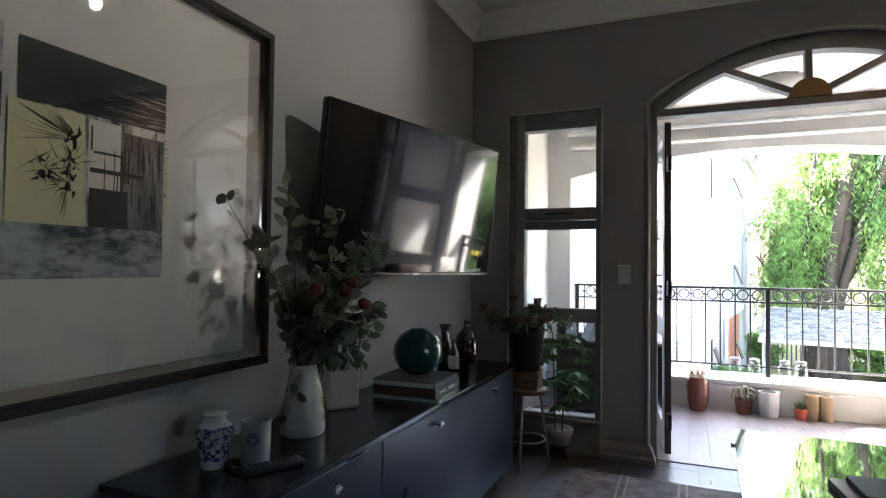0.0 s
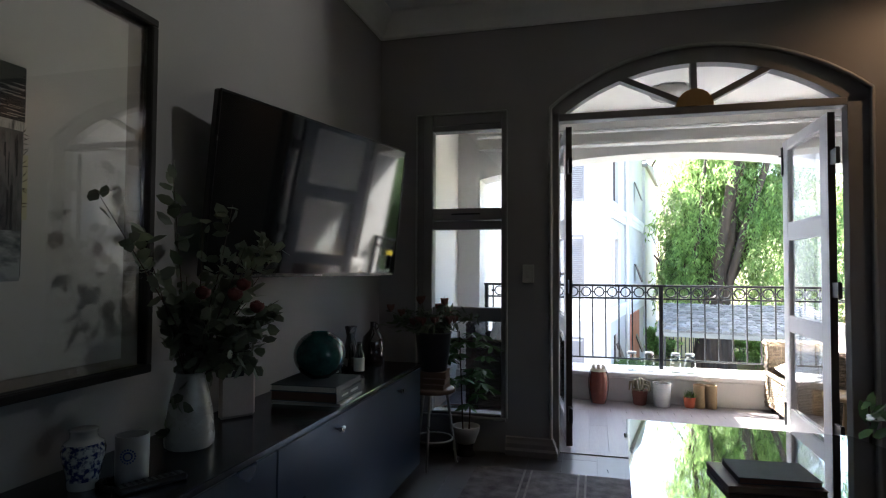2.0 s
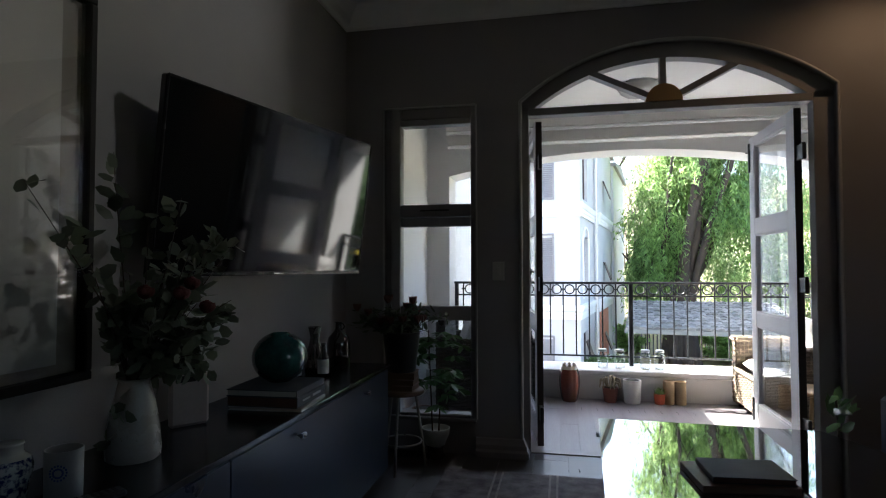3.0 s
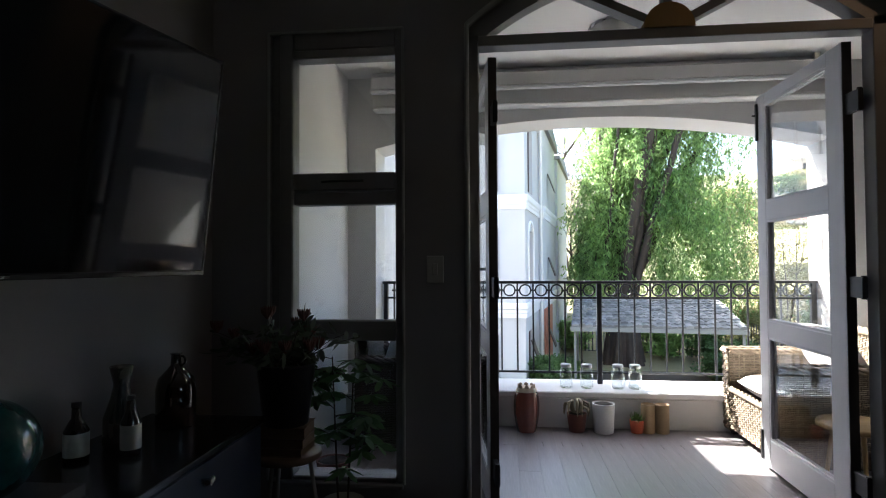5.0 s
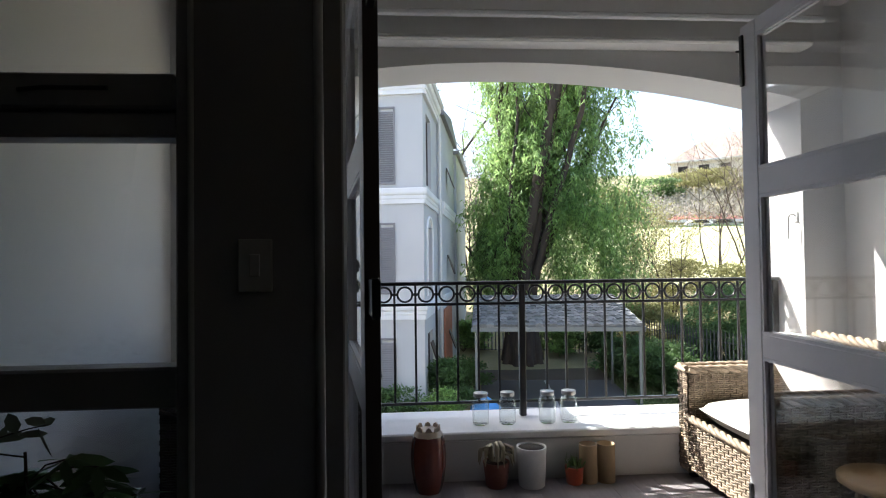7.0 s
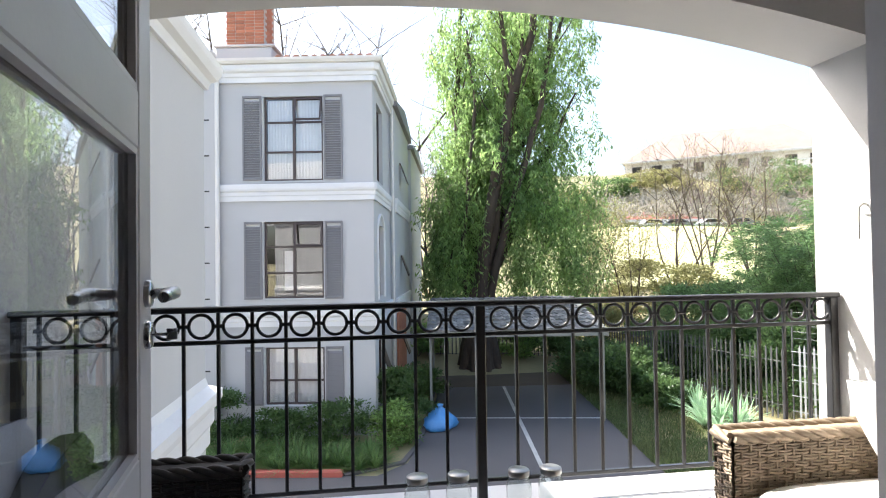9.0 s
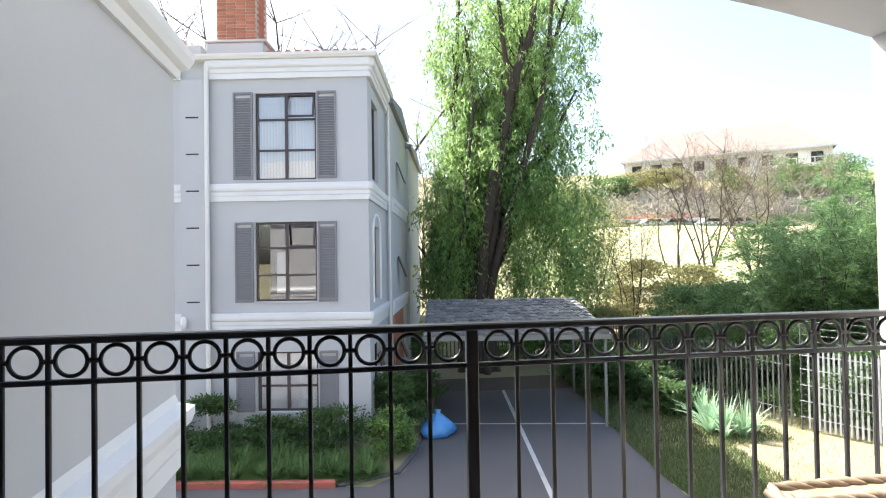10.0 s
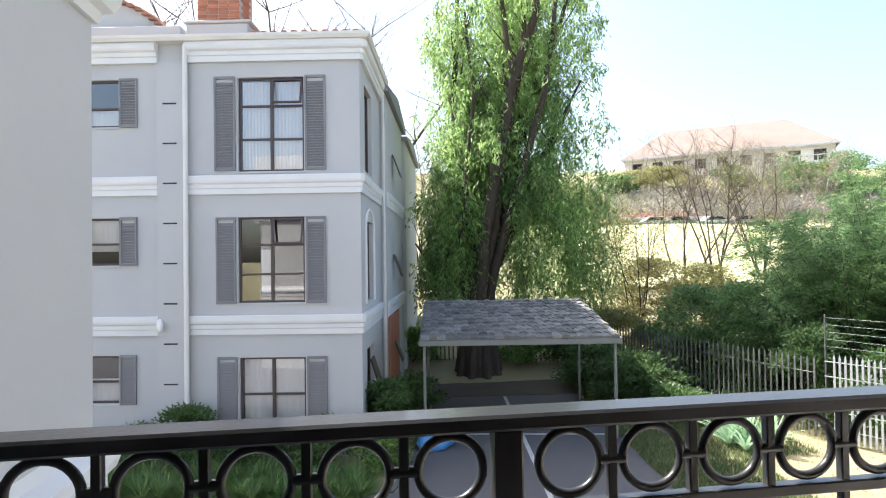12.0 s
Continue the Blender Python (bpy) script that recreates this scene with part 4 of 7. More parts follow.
part("side_wall", Shape().wall(0.25, 3.6, GZ, FT - 0.05, -0.25, 0, SIDE, axis="y"), PLASTER_OUT, house)
part("rear_block", Shape().box(-6, 0.16, 3.6, 9.0, GZ, 6.2).box(-6, 0.27, 9.0, 15.5, GZ, 5.9), PLASTER_OUT, house)
# solid near-black fill in place of the dim rooms
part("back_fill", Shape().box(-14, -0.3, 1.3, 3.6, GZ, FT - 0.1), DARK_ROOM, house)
part("pilaster", Shape().box(-4.66, -3.98, -0.10, -0.001, GZ, 5.85), PLASTER_OUT, house)


def band_profile(z0, z1, out):
    h = z1 - z0
    return [(0, z0), (out * 0.45, z0), (out * 0.45, z0 + h * 0.28), (out * 0.6, z0 + h * 0.33), (out * 0.6, z0 + h * 0.52), (out * 0.9, z0 + h * 0.6),
            (out, z0 + h * 0.72), (out, z0 + h * 0.94), (out * 0.9, z1), (0, z1)]


for z0, z1, o in ((2.80, 3.235, 0.11), (-0.42, 0.02, 0.11), (5.85, 6.30, 0.20)):
    part("band", Shape().sweep(band_profile(z0, z1, o), [(-3.98, -0.001, 0), (0, -0.001, 0), (0.001, 0, 0), (0.001, 3.6, 0)]), MOULD, house, "white moulded band")
    part("band", Shape().sweep(band_profile(z0, z1, o), [(-14, -0.001, 0), (-4.66, -0.001, 0)]), MOULD, house, "white moulded band")
    if z1 < 5:
        part("band", Shape().sweep(band_profile(z0, z1, 0.08), [(0.161, 3.75, 0), (0.161, 8.9, 0)]), MOULD, house, "white moulded band")
part("gutter", Shape().sweep([(0, 6.30), (0.24, 6.30), (0.28, 6.37), (0.28, 6.43), (0, 6.43)], [(-14, 0, 0), (0, 0, 0), (0, 3.6, 0)]), PIPE, house)
roof = part("roof", Shape().add([(-14, 0.02, 6.4), (0, 0.02, 6.4), (0, 3.6, 6.4), (-14, 3.6, 6.4), (-14, 1.3, 6.55), (-1.2, 1.3, 6.55)],
                                [(0, 1, 5, 4), (1, 2, 5), (2, 3, 4, 5), (3, 0, 4)]), TERRA_ROOF, house)
tile = Shape()
arcp = [(0.11 * math.cos(math.pi * i / 6), 0.09 * math.sin(math.pi * i / 6)) for i in range(7)]
tile.prism(arcp, -0.12, 0.5)
tile_me = tile.mesh("roof_tile")
tile_me.materials.append(TERRA_ROOF)
for i in range(11):
    o = new("roof_tile", tile_me)
    o.parent, o.location, o.rotation_euler = roof, (-0.05 - i * 0.235, 0.0, 6.46), (radians(7), 0, 0)
for i in range(14):
    o = new("roof_tile", tile_me)
    o.parent, o.location, o.rotation_euler = roof, (0.02, 0.2 + i * 0.235, 6.46), (radians(7), 0, radians(90))
part("rear_roof", Shape().prism([(3.3, 6.1), (9.3, 6.1), (9.3, 6.3), (6.3, 6.7), (3.3, 6.25)], -6, 0.30, "x"), SHUTTER, house)
part("rear_roof", Shape().prism([(8.8, 5.8), (15.8, 5.8), (15.8, 6.0), (12.3, 6.3), (8.8, 5.95)], -6, 0.40, "x"), SHUTTER, house)
part("chimney_plinth", Shape().slab(-4.36, -2.82, 0.72, 2.0, 6.4, 7.08, 0.03).slab(-4.42, -2.74, 0.68, 2.04, 7.081, 7.15, 0.02).slab(-8.5, -4.43, 0.6, 2.2, 6.4, 7.0, 0.02), PLASTER_OUT, house)
chim = part("chimney", Shape().box(-4.09, -3.05, 0.8, 1.7, 7.15, 9.9), MORTAR, house, "orange brick chimney")
bm_me = Shape().slab(0, 0.248, 0, 0.11, 0, 0.073, 0.006).mesh("brick")
bm_me.materials.append(BRICK)
for row in range(22):
    for col in range(4):
        o = new("brick", bm_me)
        o.parent, o.location = chim, (-4.10 + 0.262 * col + (0.0 if row % 2 else 0.012), 0.785, 7.165 + row * 0.085)
    for col in range(2):
        o = new("brick", bm_me)
        o.parent, o.location, o.rotation_euler = chim, (-3.035, 0.9 + 0.27 * col + 0.12 * (row % 2), 7.165 + row * 0.085), (0, 0, radians(90))


gable = part("gable_roof", Shape().prism([(-8.6, 7.0), (-5.0, 7.0), (-5.12, 7.17), (-5.7, 7.58), (-6.5, 7.82), (-8.6, 8.0)], 1.0, 2.6), PLASTER_OUT, house)
for i in range(9):
    k = i / 8
    o = new("roof_tile", tile_me)
    o.parent, o.location, o.rotation_euler, o.scale = gable, (-5.12 - 1.5 * k ** 1.15, 0.95, 7.15 + 0.68 * math.sin(k * 1.5)), (radians(7), 0, 0), (0.9, 0.9, 1)


def shutter(x0, x1, z0, z1):
    sh = Shape()
    w = 0.045
    sh.slab(x0, x0 + w, -0.05, -0.004, z0, z1, 0.003).slab(x1 - w, x1, -0.05, -0.004, z0, z1, 0.003)
    sh.slab(x0 + w, x1 - w, -0.05, -0.004, z0, z0 + 0.06, 0.003).slab(x0 + w, x1 - w, -0.05, -0.004, z1 - 0.06, z1, 0.003)
    o = part("shutter", sh, SHUTTER, house, "grey louvred shutter")
    sl = Shape().add([(x0 + w, -0.045, 0), (x1 - w, -0.045, 0), (x1 - w, -0.012, 0.05), (x0 + w, -0.012, 0.05),
                      (x0 + w, -0.045, -0.009), (x1 - w, -0.045, -0.009), (x1 - w, -0.012, 0.041), (x0 + w, -0.012, 0.041)],
                     [(0, 1, 2, 3), (7, 6, 5, 4), (0, 4, 5, 1), (3, 2, 6, 7)]).mesh("slat")
    sl.materials.append(SHUTTER)
    n = int((z1 - z0 - 0.14) / 0.062)
    for i in range(n):
        s = new("slat", sl)
        s.parent, s.location = o, (0, 0, z0 + 0.075 + i * 0.062)


def house_window(x0, x1, z0, z1, rows, cur, open_top):
    w = part("window", Shape().slab(x0, x0 + 0.05, 0.07, 0.13, z0, z1).slab(x1 - 0.05, x1, 0.07, 0.13, z0, z1)
             .slab(x0 + 0.05, x1 - 0.05, 0.07, 0.13, z0, z0 + 0.05).slab(x0 + 0.05, x1 - 0.05, 0.07, 0.13, z1 - 0.05, z1)
             .slab((x0 + x1) / 2 - 0.035, (x0 + x1) / 2 + 0.035, 0.068, 0.13, z0 + 0.05, z1 - 0.05), WIN_FRAME, house)
    zs = [z0 + (z1 - z0) * f for f in rows]
    for z in zs[1:-1]:
        part("window_bar", Shape().slab(x0 + 0.05, (x0 + x1) / 2 - 0.035, 0.072, 0.125, z - 0.025, z + 0.025).slab(
            (x0 + x1) / 2 + 0.035, x1 - 0.05, 0.072, 0.125, z - 0.025, z + 0.025), WIN_FRAME, w)
    part("pane", Shape().box(x0 + 0.05, x1 - 0.05, 0.098, 0.102, z0 + 0.05, z1 - 0.05), HOUSE_PANE, w).visible_shadow = False
    part("sill", Shape().slab(x0 - 0.03, x1 + 0.03, -0.03, 0.069, z0 - 0.05, z0 - 0.001, 0.006), PLASTER_OUT, w)
    for a, b, zz0, zz1 in cur:
        n = 26
        pts = [(x0 + 0.06 + (x1 - x0 - 0.12) * (a + (b - a) * i / n), 0.165 + 0.02 * math.sin(i * 2.1)) for i in range(n + 1)]
        c = Shape()
        za, zb = z0 + (z1 - z0) * zz0, z0 + (z1 - z0) * zz1
        c.add([(x, y, za) for x, y in pts] + [(x, y, zb) for x, y in pts] + [(x, y + 0.006, za) for x, y in pts] + [(x, y + 0.006, zb) for x, y in pts],
              [(i, i + 1, n + 2 + i, n + 1 + i) for i in range(n)] + [(2 * n + 3 + i, 2 * n + 2 + i, 3 * n + 3 + i, 3 * n + 4 + i) for i in range(n)], True)
        part("curtain", c, CURTAIN, w, "white curtain behind the glass")
    if open_top:
        zt = zs[-2]
        sash = Shape()
        xa, xb, hh = (x0 + x1) / 2 + 0.03, x1 - 0.03, z1 - 0.03 - zt
        for q in ((xa, xa + 0.045, 0, hh), (xb - 0.045, xb, 0, hh), (xa + 0.045, xb - 0.045, 0, 0.045), (xa + 0.045, xb - 0.045, hh - 0.045, hh)):
            sash.slab(q[0], q[1], -0.02, 0.02, q[2] - hh, q[3] - hh, 0.003)
        so = part("open_sash", sash, WIN_FRAME, w, "top-hung sash standing open")
        so.location, so.rotation_euler = (0, 0.05, z1 - 0.03), (radians(-14), 0, 0)


house_window(*WINS[0], (0, 0.345, 0.70, 1), [(0.0, 0.47, 0, 0.97), (0.5, 1.0, 0, 0.97)], True)
house_window(*WINS[1], (0, 0.33, 0.67, 1), [(0.30, 0.46, 0.1, 0.62)], True)
house_window(*WINS[2], (0, 0.42, 1), [(0.0, 1.0, 0.0, 0.98)], False)
house_window(*WINS[3], (0, 0.4, 1), [(0.0, 1.0, 0.0, 0.4)], False)
house_window(*WINS[4], (0, 0.45, 1), [(0.3, 1.0, 0.3, 1.0)], False)
house_window(*WINS[5], (0, 0.45, 1), [(0.3, 1.0, 0.0, 0.5)], False)
shutter(-3.36, -2.87, 3.34, 5.52)
shutter(-1.26, -0.78, 3.34, 5.52)
shutter(-3.34, -2.88, 0.28, 2.27)
shutter(-1.26, -0.80, 0.28, 2.27)
shutter(-3.33, -2.87, -2.42, -0.93)
shutter(-1.26, -0.80, -2.42, -0.93)
shutter(-5.57, -5.15, 4.38, 5.52)
shutter(-5.57, -5.17, 1.18, 2.31)
shutter(-5.58, -5.20, -2.0, -0.86)
for y0, y1, z0, z1 in SIDE:
    part("side_window", Shape().slab(-0.16, -0.10, y0, y0 + 0.05, z0, z1).slab(-0.16, -0.10, y1 - 0.05, y1, z0, z1).slab(-0.16, -0.10, y0 + 0.05, y1 - 0.05, z0, z0 + 0.05)
         .slab(-0.16, -0.10, y0 + 0.05, y1 - 0.05, z1 - 0.05, z1), WIN_FRAME, house)
    part("side_pane", Shape().box(-0.135, -0.13, y0 + 0.05, y1 - 0.05, z0 + 0.05, z1 - 0.05), HOUSE_PANE, house)
arch_trim = [(0.62, 0.2)] + [(1.3 - 0.68 * math.cos(math.pi * i / 14), 2.0 + 0.5 * math.sin(math.pi * i / 14)) for i in range(15)] + [(1.98, 0.2)]
part("arch_trim", Shape().tube([(0.01, y, z) for y, z in arch_trim], 0.045, 6), MOULD, house, "plaster surround of an arched side window")
for z in (-1.3, 1.4, 4.6):
    sash = Shape().slab(0, 0.04, 0, 0.5, -0.75, 0, 0.004)
    so = part("side_sash", sash, WIN_FRAME, house, "small side window standing open")
    so.location, so.rotation_euler = (0.17, 5.2, z), (0, radians(-20), 0)
for z in (-1.2,):
    so = part("side_sash", Shape().slab(0, 0.04, 0, 0.55, -0.9, 0, 0.004), WIN_FRAME, house, "side window standing open")
    so.location, so.rotation_euler = (0.02, 1.0, z), (0, radians(-18), 0)
part("downpipe", Shape().tube([(-3.97, -0.10, 6.32), (-3.97, -0.16, 6.18), (-3.97, -0.16, -2.9), (-3.97, -0.22, -3.1)], 0.058, 10), PIPE, house)
part("downpipe", Shape().tube([(0.10, 3.4, 6.4), (0.12, 3.4, 6.1), (0.12, 3.4, -3.0)], 0.045, 10), PIPE, house)
for i in range(8):
    z = 4.90 - i * 0.918
    part("vent_slot", Shape().slab(-4.52, -4.20, -0.112, -0.098, z - 0.018, z + 0.018, 0.003), BLACK_PLASTIC, house, "dark ventilation slot")
part("brick_panel", Shape().slab(0.162, 0.22, 3.75, 6.6, GZ, -0.45, 0.01), BRICK, house, "orange brick panel on the side wall")
LAMP_SPOT = material("white_lantern", (0.8, 0.8, 0.8), 0.3, scale=5)
part("wall_lantern", Shape().lathe([(0.0, -0.16), (0.06, -0.14), (0.075, 0), (0.06, 0.12), (0.0, 0.16)], 12, (-4.56, -0.2, -0.18)), LAMP_SPOT, house, "white wall lantern")

# ---- our own wing to the west ----
wing = thing("building_wing", "grey plastered wing of the building with white cornice and ledge", "building")
part("wall", Shape().box(-7, -1.163, 5.97, 9.03, GZ, 3.0), PLASTER_OUT, wing)
part("cornice", Shape().sweep([(0, 2.80), (0.03, 2.80), (0.05, 2.87), (0.10, 2.90), (0.13, 2.97), (0.14, 3.03), (0, 3.04)],
                              [(-1.163, 5.975, 0), (-1.163, 9.03, 0), (-7, 9.03, 0)]), MOULD, wing)
part("ledge", Shape().sweep([(0, -0.40), (0.03, -0.40), (0.03, -0.25), (0.06, -0.20), (0.06, -0.09), (0.10, -0.05), (0.12, 0.01), (0.12, 0.08), (0.02, 0.13), (0, 0.20)],
                            [(-1.163, 5.975, 0), (-1.163, 9.03, 0), (-7, 9.03, 0)]), MOULD, wing)
part("roof", Shape().box(-7, -1.165, 5.975, 9.02, 3.002, 3.06), MOULD, wing)

# ---- carport ----
cpm = pose(1.95, 19.0, 0, 0, 0, -8.2)
CP_PAINT = material("dull_green_grey_paint", (0.17, 0.18, 0.17), 0.6, scale=4, fine=50)
cp = thing("carport", "open carport with a weathered tiled roof on thin posts", "carport", cpm)
CW, CD, Z0, Z1 = 4.88, 4.1, -0.73, -0.11
part("roof_deck", Shape().prism([(0, Z0 - 0.04), (CD, Z1 - 0.04), (CD, Z1), (0, Z0)], 0, CW, "x"), SLATE, cp)
part("fascia", Shape().slab(-0.02, CW + 0.02, -0.03, -0.004, Z0 - 0.13, Z0 + 0.0, 0.004), CP_PAINT, cp)
part("fascia", Shape().prism([(0, Z0 - 0.14), (CD, Z1 - 0.14), (CD, Z1 + 0.01), (0, Z0 + 0.01)], CW + 0.001, CW + 0.03, "x"), PIPE, cp)
for x in (0.08, CW - 0.12):
    for y in (0.15, CD - 0.2):
        part("post", Shape().slab(x, x + 0.07, y, y + 0.07, GZ, Z0 - 0.04 + (Z1 - Z0) * y / CD - 0.002, 0.004), CP_PAINT, cp)
slope = math.atan2(Z1 - Z0, CD)
tl = Shape().add([(0, 0, 0.004), (0.2, 0, 0.004), (0.2, 0.3, 0.002), (0, 0.3, 0.002), (0, 0, 0.03), (0.1, 0, 0.042), (0.2, 0, 0.03), (0.2, 0.3, 0.018), (0.1, 0.3, 0.03), (0, 0.3, 0.018)],
                 [(4, 5, 8, 9), (5, 6, 7, 8), (0, 1, 6, 5, 4), (1, 2, 7, 6), (3, 0, 4, 9)]).mesh("roof_tile")
tl.materials.append(SLATE)
deck_ob = [o for o in cp.children if o.name.startswith("roof_deck")][0]
LS = math.hypot(CD, Z1 - Z0)
r3 = random.Random(9)
for j in range(12):
    for i in range(24):
        y = j * LS / 12
        o = new("roof_tile", tl)
        o.parent = deck_ob
        o.location = (0.03 + i * 0.2015 + (0.03 if j % 2 else 0), y * math.cos(slope), Z0 + y * math.sin(slope) + 0.002)
        o.rotation_euler, o.scale = (slope, 0, r3.uniform(-0.015, 0.015)), (0.99, 1.22, 1.9 + r3.uniform(-0.5, 0.9))


# ---- trees and shrubs ----
def limb(shape, p, d, length, radius, r, bend=0.25, lift=0.06, steps=7, seg=7):
    """A tapering limb that wanders; returns its points."""
    p, d = Vector(p), Vector(d).normalized()
    pts, rad = [p.copy()], [radius]
    for i in range(steps):
        d = (d + Vector((r.gauss(0, bend), r.gauss(0, bend), r.gauss(0, bend * 0.6) + lift)) * 0.4).normalized()
        p = p + d * (length / steps)
        pts.append(p.copy())
        rad.append(radius * (1 - 0.8 * (i + 1) / steps))
    shape.tube(pts, rad, seg)
    return pts


def big_tree():
    t = thing("willow_tree", "tall light-green willow with a thick dark trunk, backlit by the sun", "tree", pose(4.95, 26.4, GZ))
    r = random.Random(21)
    tr = Shape()
    prof = [(Vector((0, 0, -0.1)), 0.86), (Vector((0, 0, 0.35)), 0.72), (Vector((-0.05, 0, 1.5)), 0.66), (Vector((0.0, 0, 3.0)), 0.66), (Vector((0.05, 0, 4.2)), 0.62)]
    tr.tube([p for p, _ in prof], [q for _, q in prof], 18)
    for k in range(9):
        a = k * 0.7
        tr.tube([(0.55 * math.cos(a), 0.55 * math.sin(a), 2.6), (0.58 * math.cos(a), 0.58 * math.sin(a), 1.2), (0.72 * math.cos(a), 0.72 * math.sin(a), 0.2), (0.95 * math.cos(a), 0.95 * math.sin(a), -0.1)],
                [0.1, 0.16, 0.2, 0.1], 7)
    part("trunk", tr, BARK, t)
    ends = []
    dirs = [(0.26, 0.0, 1), (0.13, 0.1, 1), (0.42, -0.05, 1), (-0.03, 0.1, 1), (0.02, 0, 1), (0.10, 0.25, 1), (0.18, -0.22, 1), (-0.85, -0.1, 0.7), (0.6, 0.1, 0.95), (0.0, 0.25, 0.9)]
    lens = [14, 13.5, 13.5, 12, 10, 12.5, 12, 2.6, 9, 8]
    rads = [0.34, 0.3, 0.26, 0.26, 0.2, 0.25, 0.22, 0.17, 0.2, 0.18]
    for d, L, q in zip(dirs, lens, rads):
        s = Shape()
        pts = limb(s, (d[0] * 0.5, d[1] * 0.5, 3.3), d, L, q, r, 0.2, 0.08, 10, 8)
        for i in range(3, 10):
            for _ in range(2):
                a = r.uniform(-1.7, 1.7) if pts[i].x < 0.6 else r.uniform(0, 6.28)
                sub = limb(s, pts[i], (math.cos(a) * 0.8, math.sin(a) * 0.8, 0.9), r.uniform(1.2, 2.6), q * (1 - i / 13) * 0.45, r, 0.3, 0.05, 5, 5)
                ends += [(p, i) for p in sub[1:]]
        ends += [(p, i) for i, p in enumerate(pts[3:])]
        part("limb", s, BARK, t)
    # the bare leaders that stand clear of the leaves
    leaders = (([(0.0, -0.45, 2.6), (0.1, -0.8, 5.2), (0.6, -1.3, 8.2), (1.15, -1.6, 11.0), (1.85, -1.8, 13.0), (2.1, -1.7, 15.5)], 0.27),
               ([(1.1, -1.6, 10.8), (0.75, -1.8, 12.4), (0.5, -1.9, 14.5)], 0.13), ([(0.35, -0.5, 3.0), (0.9, -0.9, 5.6), (1.5, -1.3, 7.8), (2.2, -1.5, 10.3), (2.6, -1.6, 12.6), (2.8, -1.5, 14.8)], 0.17),
               ([(-0.5, -0.3, 2.6), (-0.75, -0.6, 5.0), (-0.55, -0.9, 7.5), (-0.3, -1.2, 10.5), (-0.6, -1.3, 13.2)], 0.11))
    for pts, q in leaders:
        fine = [Vector(a).lerp(Vector(b), k / 4) for a, b in zip(pts, pts[1:]) for k in range(4)] + [Vector(pts[-1])]
        fine = [p + 0.09 * Vector((noise.noise(p * 0.9), noise.noise(p * 0.9 + Vector((7, 0, 0))), 0)) for p in fine]
        s = Shape().tube(fine, [q * (1 - 0.62 * i / len(fine)) for i in range(len(fine))], 9)
        for p in fine[5::3]:
            limb(s, p, (r.uniform(-0.8, 0.8), -0.2, 1.1), r.uniform(0.9, 1.9), q * 0.2, r, 0.3, 0.05, 5, 5)
        part("limb", s, BARK, t)
    g = np.random.default_rng(5)
    at, al, ln = [], [], []
    base = np.array([list(p) for p, _ in ends])

    def strands(n, leaves, drop):
        src = base[g.integers(0, len(base), n)] + g.normal(0, (0.75, 0.6, 0.65), (n, 3))
        out = src[:, :2] - np.stack([1.25 + 0.05 * src[:, 2], 0 * src[:, 2]], 1)
        lump = np.sin(1.9 * src[:, 0] + 0.8 * src[:, 2]) + np.sin(1.5 * src[:, 2] - 1.2 * src[:, 0]) + np.sin(1.7 * src[:, 1] + 1.1 * src[:, 2])
        clear = np.zeros(len(src), bool)
        for pts, q in leaders[:3]:
            z = np.array([p[2] for p in pts])
            lx, lyy = np.interp(src[:, 2] - 0.5, z, [p[0] for p in pts]), np.interp(src[:, 2] - 0.5, z, [p[1] for p in pts])
            clear |= (np.abs(src[:, 0] - lx) < q + 0.05) & (src[:, 1] < lyy + 0.1) & (g.uniform(0, 1, len(src)) < 0.6)
        src, out = src[(lump > -1.1) & ~clear], out[(lump > -1.1) & ~clear]
        src = src[(np.abs(out[:, 0]) < 3.7 + 0.4 * np.sin(src[:, 2] * 2.1)) & (np.abs(out[:, 1]) < 3.4)]
        k = np.linspace(0, 1, leaves)
        for p in src:
            L = g.uniform(0.5, 1.0) * drop
            sway = g.normal(0, 0.18, 2)
            pos = p + np.stack([k * sway[0] + g.normal(0, 0.09, leaves), k * sway[1] + g.normal(0, 0.09, leaves), 0.25 * k - L * k * k + g.normal(0, 0.07, leaves)], 1)
            dirn = np.stack([g.normal(0, 0.6, leaves), g.normal(0, 0.6, leaves), -0.9 + g.normal(0, 0.4, leaves)], 1)
            at.append(pos)
            al.append(dirn)
    strands(4400, 26, 1.4)
    n2 = 950
    low = np.stack([g.uniform(-1.8, 4.8, n2), g.uniform(-2.2, 2.2, n2), g.uniform(3.4, 8.0, n2)], 1)
    k = np.linspace(0, 1, 26)
    for p in low:
        if p[0] ** 2 + p[1] ** 2 < 0.9 or (p[1] < 0.3 and -0.9 < p[0] < 1.0 and p[2] < 6.2) or (p[1] < -0.5 and 0.0 < p[0] < 0.9 and p[2] > 6):
            continue
        pos = p + np.stack([g.normal(0, 0.10, 26), g.normal(0, 0.10, 26), -1.7 * k], 1)
        at.append(pos)
        al.append(np.stack([g.normal(0, 0.6, 26), g.normal(0, 0.6, 26), -0.9 + g.normal(0, 0.4, 26)], 1))
    at, al = np.concatenate(at), np.concatenate(al)
    n = len(at)
    tagged(part("crown", leaves_mesh("crown", at, al, g.uniform(0.13, 0.30, n), g.uniform(0.035, 0.075, n), 3), LEAF_TREE, t), kind="stuff")


big_tree()


